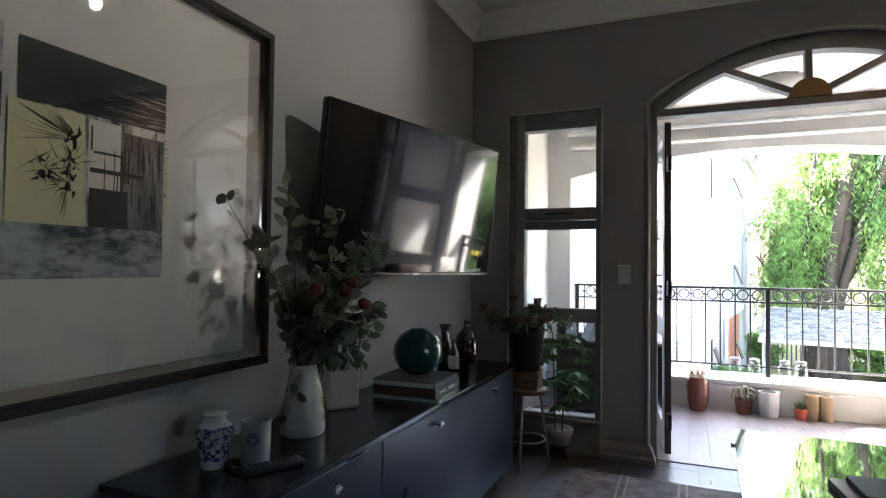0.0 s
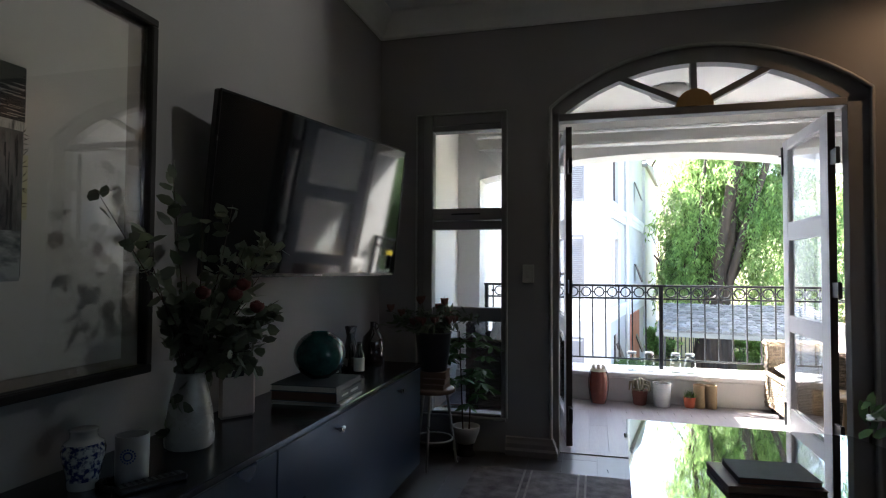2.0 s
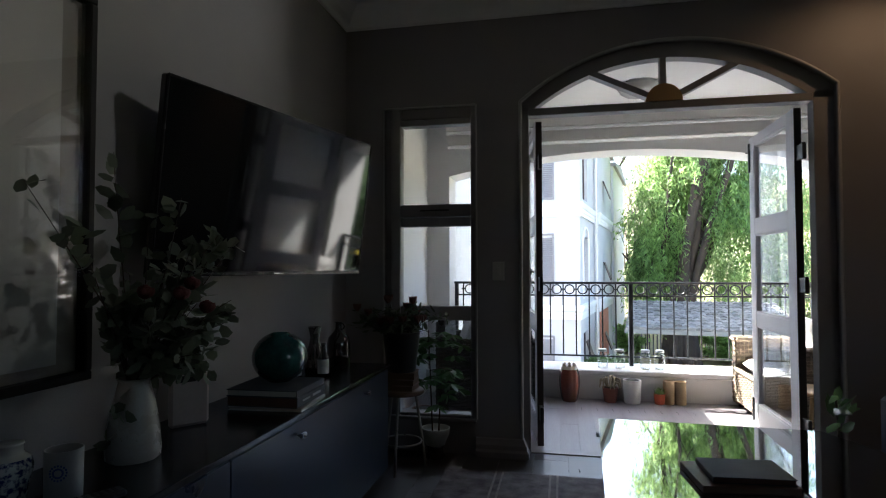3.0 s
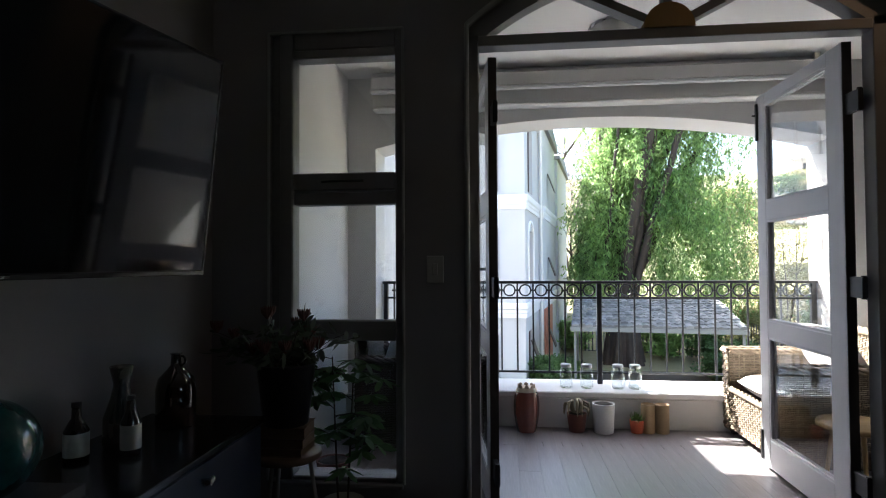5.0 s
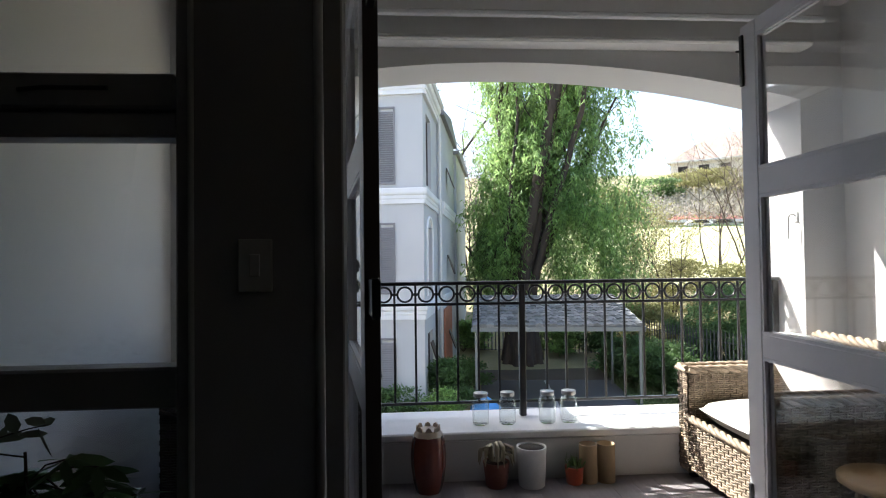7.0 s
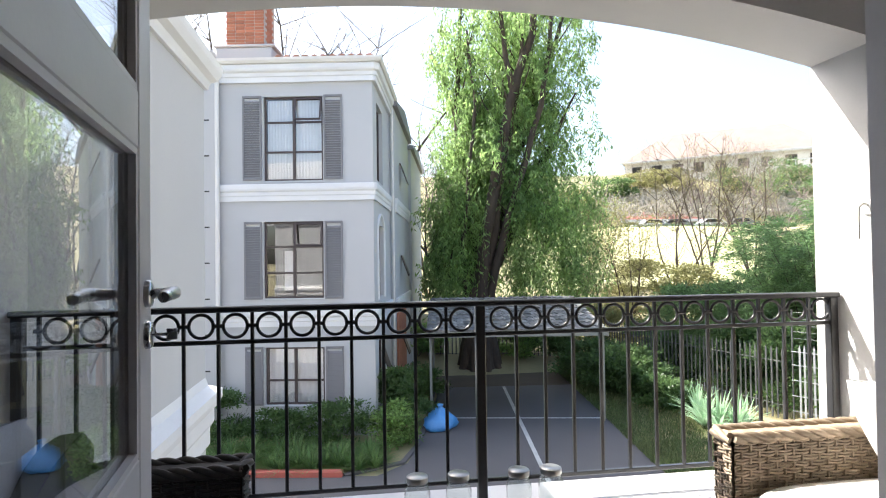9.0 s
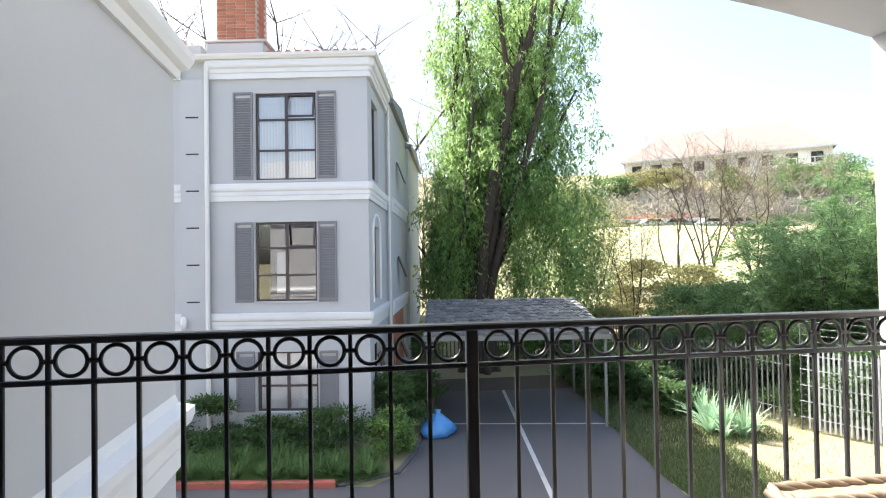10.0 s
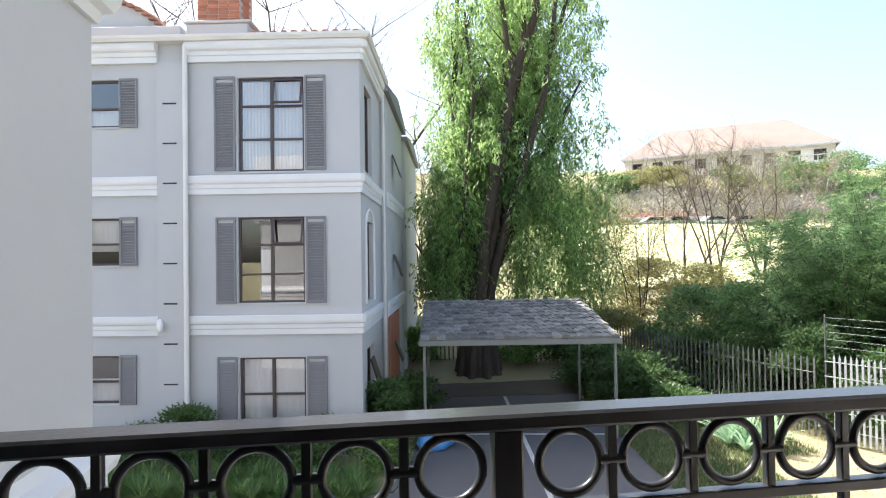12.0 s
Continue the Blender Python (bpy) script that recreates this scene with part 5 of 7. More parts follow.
def bare_tree(m, height, spread, seed, mat, leaf=None, nleaf=0, label="leafless small tree with a haze of grey-pink twigs", stout=0.0075):
    t = thing("small_tree", label, "tree", m, "small trees on the slope")
    r = random.Random(seed)
    s = Shape()
    tips = []
    for k in range(r.randint(4, 6)):
        a = r.uniform(0, 6.28)
        pts = limb(s, (0.1 * math.cos(a), 0.1 * math.sin(a), 0), (0.72 * spread * math.cos(a), 0.72 * spread * math.sin(a), 1), height * r.uniform(0.7, 1.0), height * stout, r, 0.2, 0.05, 8, 5)
        tw = []
        for i in range(2, 9):
            for _ in range(2 if i < 5 else 4):
                b = r.uniform(0, 6.28)
                sub = limb(s, pts[i], (math.cos(b), math.sin(b), r.uniform(0.4, 1.4)), height * r.uniform(0.14, 0.3), height * 0.25 * stout, r, 0.3, 0.06, 4, 3)
                tw += sub[1:]
                for _ in range(2):
                    b = r.uniform(0, 6.28)
                    sub2 = limb(s, sub[2], (math.cos(b), math.sin(b), r.uniform(0.3, 1.3)), height * r.uniform(0.07, 0.15), height * 0.11 * stout, r, 0.35, 0.06, 3, 3)
                    tw += sub2[1:]
        tips += tw
    tagged(part("branchwork", s, mat, t), kind="stuff")
    if leaf:
        g = np.random.default_rng(seed)
        b = np.array([list(p) for p in tips])
        at = b[g.integers(0, len(b), nleaf)] + g.normal(0, height * 0.03, (nleaf, 3))
        tagged(part("crown", leaves_mesh("crown", at, g.normal(0, 1, (nleaf, 3)), g.uniform(0.06, 0.13, nleaf), g.uniform(0.03, 0.06, nleaf), seed), leaf, t), kind="stuff")


def at_view(px, d):
    """A place on the ground, by bearing (tangent from the main axis) and distance."""
    x, y = 0.47 + d * 0.148 + px * d * 0.989, 5.0 + d * 0.989 - px * d * 0.148
    return x, y


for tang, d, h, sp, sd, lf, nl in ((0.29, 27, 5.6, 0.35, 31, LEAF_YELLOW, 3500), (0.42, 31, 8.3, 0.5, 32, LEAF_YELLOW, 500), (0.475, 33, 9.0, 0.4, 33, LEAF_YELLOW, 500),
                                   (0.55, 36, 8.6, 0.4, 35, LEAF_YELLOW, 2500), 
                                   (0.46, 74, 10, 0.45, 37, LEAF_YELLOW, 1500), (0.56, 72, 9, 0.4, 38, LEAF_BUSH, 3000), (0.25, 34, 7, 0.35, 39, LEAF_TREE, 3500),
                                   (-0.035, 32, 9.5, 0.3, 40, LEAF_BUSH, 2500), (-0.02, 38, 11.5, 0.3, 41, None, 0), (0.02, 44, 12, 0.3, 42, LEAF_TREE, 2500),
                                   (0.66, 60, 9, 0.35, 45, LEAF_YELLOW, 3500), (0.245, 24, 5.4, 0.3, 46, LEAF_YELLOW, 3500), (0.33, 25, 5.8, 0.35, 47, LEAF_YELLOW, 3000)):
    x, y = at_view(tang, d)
    # past 36 m the hazy twig colour replaces dark bark
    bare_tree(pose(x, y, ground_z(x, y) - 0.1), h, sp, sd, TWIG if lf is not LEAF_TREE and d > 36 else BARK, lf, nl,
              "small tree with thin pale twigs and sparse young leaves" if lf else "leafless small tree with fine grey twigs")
for tang, z0, h, sd in ((-0.258, 5, 9.5, 51), (-0.20, 5, 9.8, 52), (-0.42, 5, 9, 53)):
    x, y = at_view(tang, 34)
    bare_tree(pose(x, y, GZ), h + 11.5, 0.08, sd, BARK, None, 0, "tall leafless tree behind the building", 0.008)


def shrub(m, rx, ry, h, n, leaf, mat, seed, length, width, label, droop=0.0, clumps=40):
    """A bush: stems, and clumps of small leaves with gaps between."""
    b = thing("shrub", label, "shrub", m, "shrubs along the drive")
    g = np.random.default_rng(seed)
    r = random.Random(seed)
    st = Shape()
    for _ in range(9):
        a = r.uniform(0, 6.28)
        limb(st, (0, 0, 0), (math.cos(a) * rx, math.sin(a) * ry, h * 0.9), h * r.uniform(0.6, 0.95), 0.012 * h / 2, r, 0.2, 0.0, 5, 5)
    tagged(part("stem_clump", st, mat, b), kind="stuff")
    th, u = g.uniform(0, 2 * np.pi, clumps), g.uniform(0, 1, clumps)
    rr = np.sqrt(g.uniform(0.1, 1, clumps))
    zz = h * (0.12 + 0.88 * u)
    fall = np.sqrt(np.clip(1 - (np.maximum(zz / h - 0.35, 0) / 0.66) ** 2, 0.02, 1))
    cen = np.stack([rx * rr * fall * np.cos(th), ry * rr * fall * np.sin(th), zz], 1)
    pick = g.integers(0, clumps, n)
    size = np.array([rx, ry, h * 0.20]) * (0.115 if clumps > 80 else 0.2)
    at = cen[pick] + g.normal(0, 1, (n, 3)) * size
    at[:, 2] = np.abs(at[:, 2])
    al = unit(at - cen[pick]) + g.normal(0, 0.5, (n, 3)) + np.array([0, 0, 0.2 - droop])
    tagged(part("foliage", leaves_mesh("foliage", at, al, g.uniform(0.7, 1.3, n) * length, g.uniform(0.7, 1.3, n) * width, seed), leaf, b), kind="stuff")


def bamboo(m, culms, h, spread, seed, label):
    """A clump of arching canes with side shoots of narrow drooping leaves."""
    t = thing("bamboo_clump", label, "bamboo", m, "bamboo beyond the fence")
    r, g = random.Random(seed), np.random.default_rng(seed)
    canes, at, al = Shape(), [], []
    for _ in range(culms):
        a, top, lean, base = r.uniform(0, 6.28), h * r.uniform(0.55, 1.0), spread * r.uniform(0.2, 1.0), spread * 0.45 * math.sqrt(r.random())
        bx, by, ca, sa = base * math.cos(a + r.gauss(0, 0.6)), base * math.sin(a + r.gauss(0, 0.6)), math.cos(a), math.sin(a)
        line = [Vector((bx + ca * lean * k * k, by + sa * lean * k * k, top * (k - 0.22 * (lean / spread) * k ** 3))) for k in [i / 8 for i in range(9)]]
        canes.tube(line, [0.022 * (1 - 0.85 * i / 8) for i in range(9)], 5)
        for _ in range(22):
            k = r.uniform(0.18, 1.0)
            p = np.array([bx + ca * lean * k * k, by + sa * lean * k * k, top * (k - 0.22 * (lean / spread) * k ** 3)])
            b, L = r.uniform(0, 6.28), r.uniform(0.35, 0.95) * (1.15 - 0.6 * k)
            d = np.array([math.cos(b) + 0.5 * ca, math.sin(b) + 0.5 * sa, r.uniform(0.0, 0.7)]) * L
            q = g.uniform(0.15, 1, (30, 1))
            at.append(p + d * q + np.array([0, 0, -0.45 * L]) * q * q + g.normal(0, 0.06, (30, 3)))
            al.append(np.tile(d / L, (30, 1)) + g.normal(0, 0.55, (30, 3)) + np.array([0, 0, -0.55]))
    tagged(part("stem_clump", canes, BARK, t), kind="stuff")
    at, al = np.concatenate(at), np.concatenate(al)
    n = len(at)
    tagged(part("foliage", leaves_mesh("foliage", at, al, g.uniform(0.12, 0.26, n), g.uniform(0.022, 0.042, n), seed), LEAF_FEATHER, t), kind="stuff")


for tang, d, h, sp, culms, sd in ((0.60, 18.0, 4.6, 1.9, 44, 61), (0.70, 17.2, 6.6, 2.2, 60, 62), (0.83, 16.5, 7.6, 2.4, 60, 63), (0.655, 21, 6.9, 2.2, 56, 64), (0.78, 20.5, 8.6, 2.4, 56, 65),
                                  (0.96, 19, 8.0, 2.6, 40, 66)):
    x, y = at_view(tang, d)
    bamboo(pose(x, y, ground_z(x, y)), culms, h, sp, sd, "tall feathery green bamboo beyond the fence")
for tang, d, rx, h, n, lf, sd, lb in (
        (0.43, 20.5, 1.5, 3.3, 7000, LEAF_FEATHER, 165, "loose green shrub beyond the fence"), (0.52, 19.5, 1.4, 3.4, 7000, LEAF_FEATHER, 166, "loose green shrub behind the fence"),
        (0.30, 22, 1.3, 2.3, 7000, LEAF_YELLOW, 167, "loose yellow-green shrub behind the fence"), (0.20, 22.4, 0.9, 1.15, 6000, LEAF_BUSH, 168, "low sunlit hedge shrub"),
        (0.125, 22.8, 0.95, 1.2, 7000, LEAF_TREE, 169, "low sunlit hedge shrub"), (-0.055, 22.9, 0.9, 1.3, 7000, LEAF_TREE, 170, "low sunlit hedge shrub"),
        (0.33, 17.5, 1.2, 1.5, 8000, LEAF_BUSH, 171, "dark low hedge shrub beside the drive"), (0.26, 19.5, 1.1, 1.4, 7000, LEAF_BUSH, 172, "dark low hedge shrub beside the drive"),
        (0.36, 26, 2.2, 3.2, 8000, LEAF_YELLOW, 173, "loose yellow-green shrub behind the fence"), (0.45, 24, 1.8, 3.4, 8000, LEAF_YELLOW, 174, "loose yellow-green shrub behind the fence")):
    x, y = at_view(tang, d)
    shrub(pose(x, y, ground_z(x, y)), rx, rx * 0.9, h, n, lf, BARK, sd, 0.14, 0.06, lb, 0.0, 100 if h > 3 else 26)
for x, y, rx, h, n, sd in ((12.9, 16.6, 1.0, 2.2, 6000, 181), (12.3, 18.6, 1.1, 2.4, 7000, 182), (11.8, 20.6, 1.0, 2.2, 6000, 183), (11.4, 22.6, 1.0, 2.0, 6000, 184), (14.0, 14.8, 1.1, 2.4, 6000, 185),
                           (10.9, 24.6, 1.0, 1.8, 5000, 186), (9.2, 19.6, 0.8, 0.95, 5000, 187), (9.0, 21.2, 0.8, 1.0, 5000, 188), (8.8, 23.0, 0.9, 1.1, 5000, 191)):
    shrub(pose(x, y, GZ), rx, rx * 0.9, h, n, LEAF_BUSH, BARK, sd, 0.12, 0.05, "dark green undergrowth along the fence", 0.0, 26)
for s, v, rx, h, n, lf, sd in ((-3.6, -0.75, 0.75, 1.25, 5000, LEAF_BUSH, 81), (-2.2, -0.7, 0.7, 0.85, 4500, LEAF_BUSH, 82), (-0.7, -0.7, 0.8, 1.05, 5000, LEAF_BUSH, 83),
                               (0.55, 0.6, 0.75, 1.5, 6000, LEAF_BUSH, 84), (0.75, 2.4, 0.7, 1.2, 4500, LEAF_BUSH, 85), (-4.8, -0.8, 0.7, 0.9, 3500, LEAF_BUSH, 86),
                               (0.6, -0.9, 0.55, 1.0, 3500, LEAF_TREE, 87), (0.9, 4.2, 0.7, 1.0, 3500, LEAF_BUSH, 88)):
    p = fac @ Vector((s, v, GZ))
    shrub(pose(p.x, p.y, p.z), rx, rx * 0.8, h, n, lf, BARK, sd, 0.09, 0.04, "leafy green shrub at the foot of the grey building", 0.0, 24)


def strap_plant(m, n, length, width, leaf, seed, label, name="strap_leaf_plant", arch=0.55):
    """A rosette of long arching blades."""
    g = random.Random(seed)
    s = Shape()
    for _ in range(n):
        a, L, lean = g.uniform(0, 6.28), length * g.uniform(0.6, 1.1), g.uniform(0.2, 1.0) * arch
        pts = []
        for i in range(5):
            k = i / 4
            out, up = L * (lean * k + 0.25 * lean * k * k), L * (k * (1 - 0.35 * lean) - 0.5 * lean * k * k)
            pts.append((Vector((math.cos(a) * out, math.sin(a) * out, max(up, 0.01))), width * (1 - 0.9 * k ** 2) / 2))
        side = Vector((-math.sin(a), math.cos(a), 0))
        vs = []
        for p, w in pts:
            vs += [p + side * w, p - side * w]
        s.add(vs, [(2 * i, 2 * i + 1, 2 * i + 3, 2 * i + 2) for i in range(4)], True)
    ob = mesh_object(name, s, leaf)
    ob.matrix_basis = m
    return tagged(ob, label, "plant", "plants in the bed")


first = strap_plant(pose(0, 0, -30), 120, 0.85, 0.030, BLADE, 91, "clump of green strap-leaved plants in the bed", arch=0.95)
r5 = random.Random(17)
for i in range(72):
    s, v = -5.2 + (i % 24) * 0.24 + r5.uniform(-0.15, 0.15), -2.4 + 0.42 * (i // 24) + r5.uniform(-0.2, 0.2)
    p = fac @ Vector((s, v, GZ))
    m = pose(p.x, p.y, p.z + 0.0, 0, 0, r5.uniform(0, 360))
    if i == 0:
        first.matrix_basis = m
    else:
        k = r5.uniform(0.5, 0.85)
        copy_thing(first, m).scale = (k, k, k * r5.uniform(0.8, 1.1))


def agave_blade(lean):
    """One long blade that arches over, along +x."""
    v = []
    for i in range(6):
        k = i / 5
        x, z, w = lean * (k + 0.3 * k * k), k * (1 - 0.3 * lean) - 0.45 * lean * k * k, 0.032 * (1 - 0.93 * k ** 2)
        v += [(x, w, max(z, 0.01) + 0.012), (x, 0, max(z, 0.01)), (x, -w, max(z, 0.01) + 0.012)]
    me = Shape().add(v, [(3 * i + a, 3 * i + a + 1, 3 * i + a + 4, 3 * i + a + 3) for i in range(5) for a in (0, 1)], True).mesh("blade")
    me.materials.append(AGAVE)
    return me


AGAVE_BLADES = [agave_blade(0.06 + 0.09 * i) for i in range(8)]
r6 = random.Random(95)
for ax, ay, L in ((9.1, 17.0, 1.1), (9.55, 16.95, 1.05), (9.2, 17.7, 1.05), (9.4, 18.4, 0.95), (9.55, 19.2, 0.9), (9.95, 17.2, 0.8), (8.95, 17.4, 0.85)):
    ag = thing("agave", "pale grey-green agave rosette on the verge", "plant", pose(ax, ay, GZ), "agaves on the verge")
    for i in range(34):
        o = new("blade", r6.choice(AGAVE_BLADES))
        q = 1.1 * L * r6.uniform(0.6, 1.1)
        o.parent, o.rotation_euler, o.scale = ag, (0, 0, r6.uniform(0, 6.28)), (q, 1.3, q)

# ---- fence, bag, hillside houses ----
DRY_SOIL = material("pale_dry_soil", (0.35, 0.295, 0.18), 0.95, second=(0.24, 0.20, 0.115), scale=0.9, fine=18, bump=0.5)
structure("dry_ground", Shape().prism([(8.1, 13.0), (8.35, 14.1), (8.55, 15.3), (8.9, 16.4), (9.5, 16.5), (10.2, 16.8), (10.7, 17.7), (10.9, 18.6), (11.25, 17.6), (12.1, 15.8), (13.2, 13.6), (13.0, 11.0), (8.0, 10.6)], GZ + 0.004, GZ + 0.012, "z"), DRY_SOIL, "bare pale sunlit soil beside the fence", "ground")
FENCE = material("grey_fence_steel", (0.085, 0.087, 0.09), 0.5, 0.0, second=(0.055, 0.055, 0.058), scale=4, fine=60)
# lit copy of the fence steel: sunshine is put into the colour
FENCE_SUNLIT = material("pale_fence_paint", (0.29, 0.30, 0.315), 0.5, 0.0, second=(0.22, 0.23, 0.24), scale=4, fine=60)


def palisade(label, line, mat, pitch, high, rails):
    f = thing("palisade_fence", label, "fence", None, "fences along the verge")
    pale = Shape().slab(-0.025, 0.025, -0.008, 0.008, 0.08, high - 0.11, 0.002).add(
        [(-0.025, -0.008, high - 0.11), (0.025, -0.008, high - 0.11), (0.025, 0.008, high - 0.11), (-0.025, 0.008, high - 0.11), (0, 0, high)],
        [(0, 1, 4), (1, 2, 4), (2, 3, 4), (3, 0, 4)]).mesh("pale")
    pale.materials.append(mat)
    for (xa, ya), (xb, yb) in zip(line, line[1:]):
        L = math.hypot(xb - xa, yb - ya)
        ang = math.degrees(math.atan2(yb - ya, xb - xa))
        for z in rails:
            part("fence_rail", Shape().tube([(xa, ya, GZ + z), (xb, yb, GZ + z)], 0.013, 6), mat, f)
        for i in range(int(L / pitch)):
            k = i * pitch / L
            o = new("pale", pale)
            o.parent, o.matrix_basis = f, pose(xa + (xb - xa) * k, ya + (yb - ya) * k, GZ, 0, 0, ang)


palisade("pale grey painted palisade fence in the sun", [(13.2, 13.6), (11.4, 17.3)], FENCE_SUNLIT, 0.115, 2.1, (0.35, 0.75, 1.15, 1.55, 1.9))
# rest of the same fence; tree shade is part of its dark colour
palisade("dark grey steel palisade fence along the verge", [(11.3, 17.5), (10.2, 22.0), (9.4, 26.8), (3.0, 28.0)], FENCE, 0.165, 2.0, (0.45, 1.6))

# the wire strands over the pale fence, on three posts, with a warning plate
strands = thing("electric_fence", "thin steel wire strands on posts above the pale fence", "fence", None, "fences along the verge")
for k in (0.0, 0.5, 1.0):
    x, y = 13.25 - 1.8 * k, 13.62 + 3.7 * k
    part("post", Shape().tube([(x, y, GZ), (x, y, GZ + 3.0)], 0.02, 8), FENCE, strands)
for z in (2.25, 2.42, 2.59, 2.76, 2.93):
    part("wire", Shape().tube([(13.25, 13.62, GZ + z), (12.35, 15.47, GZ + z - 0.02), (11.45, 17.32, GZ + z)], 0.0045, 5), FENCE_SUNLIT, strands)
SIGN_YELLOW = material("yellow_sign_plate", (0.85, 0.66, 0.05), 0.5, second=(0.75, 0.58, 0.06), scale=5, fine=40)
part("warning_plate", Shape().prism([(-0.13, 0.0), (0.13, 0.01), (0.12, 0.16), (0.03, 0.165), (0.0, 0.14), (-0.03, 0.165), (-0.12, 0.15)], -0.004, 0.004), SIGN_YELLOW, strands, "small yellow warning plate").matrix_basis = pose(12.2, 15.76, GZ + 2.6, 0, 0, -64)
BAGM = material("blue_plastic_bag", (0.05, 0.22, 0.55), 0.35, second=(0.10, 0.30, 0.62), scale=6, fine=30, bump=0.5)
solid_thing("refuse_bag", Shape().lathe([(0.30, 0), (0.39, 0.04), (0.41, 0.14), (0.36, 0.27), (0.25, 0.40), (0.14, 0.50), (0.05, 0.57), (0.09, 0.64), (0.0, 0.65)], 28, wave=lambda a, z: 1 + 0.16 * math.sin(2 * a + 5 * z) + 0.09 * math.sin(5 * a + 11 * z) + 0.05 * math.sin(11 * a + 17 * z)),
            BAGM, "tied blue plastic refuse bag on the drive", "bag", pose(2.25, 18.6, GZ + 0.02))

# pale walls, raised further so the haze shows in their colour
FAR_WALL = material("pale_house_wall", (0.76, 0.72, 0.66), 0.85, scale=0.4, fine=8)
FAR_ROOF = material("pale_clay_roof", (0.25, 0.195, 0.17), 0.85, second=(0.21, 0.16, 0.14), scale=0.6, fine=12)
RED_ROOF = material("red_sheet_roof", (0.40, 0.16, 0.12), 0.8, scale=0.6, fine=12)


def far_house(m, L, Wd, H, rise, nwin, roofm, label, balcony=False):
    h = thing("hill_house", label, "house", m)
    part("wall", Shape().box(0, L, 0, Wd, -7, H), FAR_WALL, h)
    part("roof", Shape().add([(-0.6, -0.6, H), (L + 0.6, -0.6, H), (L + 0.6, Wd + 0.6, H), (-0.6, Wd + 0.6, H), (Wd * 0.5, Wd / 2, H + rise), (L - Wd * 0.5, Wd / 2, H + rise)],
                             [(0, 1, 5, 4), (1, 2, 5), (2, 3, 4, 5), (3, 0, 4), (3, 2, 1, 0)]), roofm, h)
    part("eaves", Shape().box(-0.65, L + 0.65, -0.68, -0.61, H - 0.2, H + 0.1), MOULD, h)
    for i in range(nwin):
        x = L * (i + 0.6) / (nwin + 0.2)
        w = part("window", Shape().box(x - 0.75, x + 0.75, -0.06, 0.02, H - 2.2, H - 0.7), WIN_FRAME, h)
        # opaque panes that carry the dimness of the rooms as colour
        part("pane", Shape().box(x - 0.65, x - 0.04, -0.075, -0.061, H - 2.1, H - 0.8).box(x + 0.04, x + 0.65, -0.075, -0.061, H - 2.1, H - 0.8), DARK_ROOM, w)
    if balcony:
        b = part("balcony", Shape().box(L * 0.72, L, -2.0, -0.07, H - 3.0, H - 2.8), FAR_WALL, h)
        for i in range(8):
            x = L * 0.72 + 0.1 + i * (L * 0.28 - 0.2) / 7
            part("balcony_post", Shape().box(x - 0.06, x + 0.06, -2.0, -1.88, H - 2.8, H - 1.8), MOULD, b)
        part("balcony_rail", Shape().box(L * 0.72, L, -2.0, -1.85, H - 1.8, H - 1.68), MOULD, b)


x, y = at_view(0.318, 92)
far_house(pose(x, y, 12.05, 0, 0, -36), 28, 11, 4.4, 5.0, 9, FAR_ROOF, "long pale house with a hipped clay roof on the hill", True)
x, y = at_view(0.315, 70)
far_house(pose(x, y, 4.2, 0, 0, -8), 9.5, 5, 1.6, 1.2, 3, RED_ROOF, "low building with a red roof on the hillside terrace")


def car(m, paint, label):
    c = thing("car", label, "car", m, "cars parked on the hill")
    part("body", Shape().prism([(0, 0.3), (0.1, 0.75), (0.95, 0.88), (1.5, 1.35), (3.0, 1.38), (3.7, 0.95), (4.15, 0.85), (4.25, 0.3)], 0, 1.7), paint, c)
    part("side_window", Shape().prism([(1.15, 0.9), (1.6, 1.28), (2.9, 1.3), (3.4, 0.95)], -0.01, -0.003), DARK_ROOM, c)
    for wx in (0.75, 3.4):
        wsh = Shape().tube([(wx, -0.02, 0.31), (wx, 0.2, 0.31)], 0.31, 14)
        wo = part("wheel", wsh, BLACK_PLASTIC, c)
        part("rim", Shape().tube([(wx, -0.03, 0.31), (wx, -0.021, 0.31)], 0.19, 10), STEEL, wo)


WHITE_CAR = material("white_car_paint", (0.75, 0.75, 0.75), 0.25, coat=0.6, scale=2)
GREY_CAR = material("grey_car_paint", (0.3, 0.31, 0.33), 0.25, 0.4, coat=0.6, scale=2)
for tang, paint, lb in ((0.335, WHITE_CAR, "white car parked on the hillside terrace"), (0.375, GREY_CAR, "grey car parked on the hillside terrace"), (0.44, WHITE_CAR, "white car parked on the hillside terrace"), (0.49, GREY_CAR, "grey car parked on the hillside terrace")):
    x, y = at_view(tang, 65)
    car(pose(x, y, ground_z(x, y) + 0.1, 0, 0, -8), paint, lb)
g9 = np.random.default_rng(77)
hx = g9.uniform(0.27, 0.62, 16000)
xx, yy = at_view(hx, 61.5 + g9.normal(0, 0.35, 16000))
hedge = leaves_mesh("hedge", np.stack([xx, yy, 4.05 + np.abs(g9.normal(0, 0.27, 16000))], 1), g9.normal(0, 1, (16000, 3)), 0.22, 0.12, 78)
tagged(mesh_object("hedge", hedge, LEAF_BUSH), "clipped dark hedge along the hillside terrace", "hedge", kind="stuff")

# ---- rough grass on the verge and the slope ----
gv = np.random.default_rng(101)


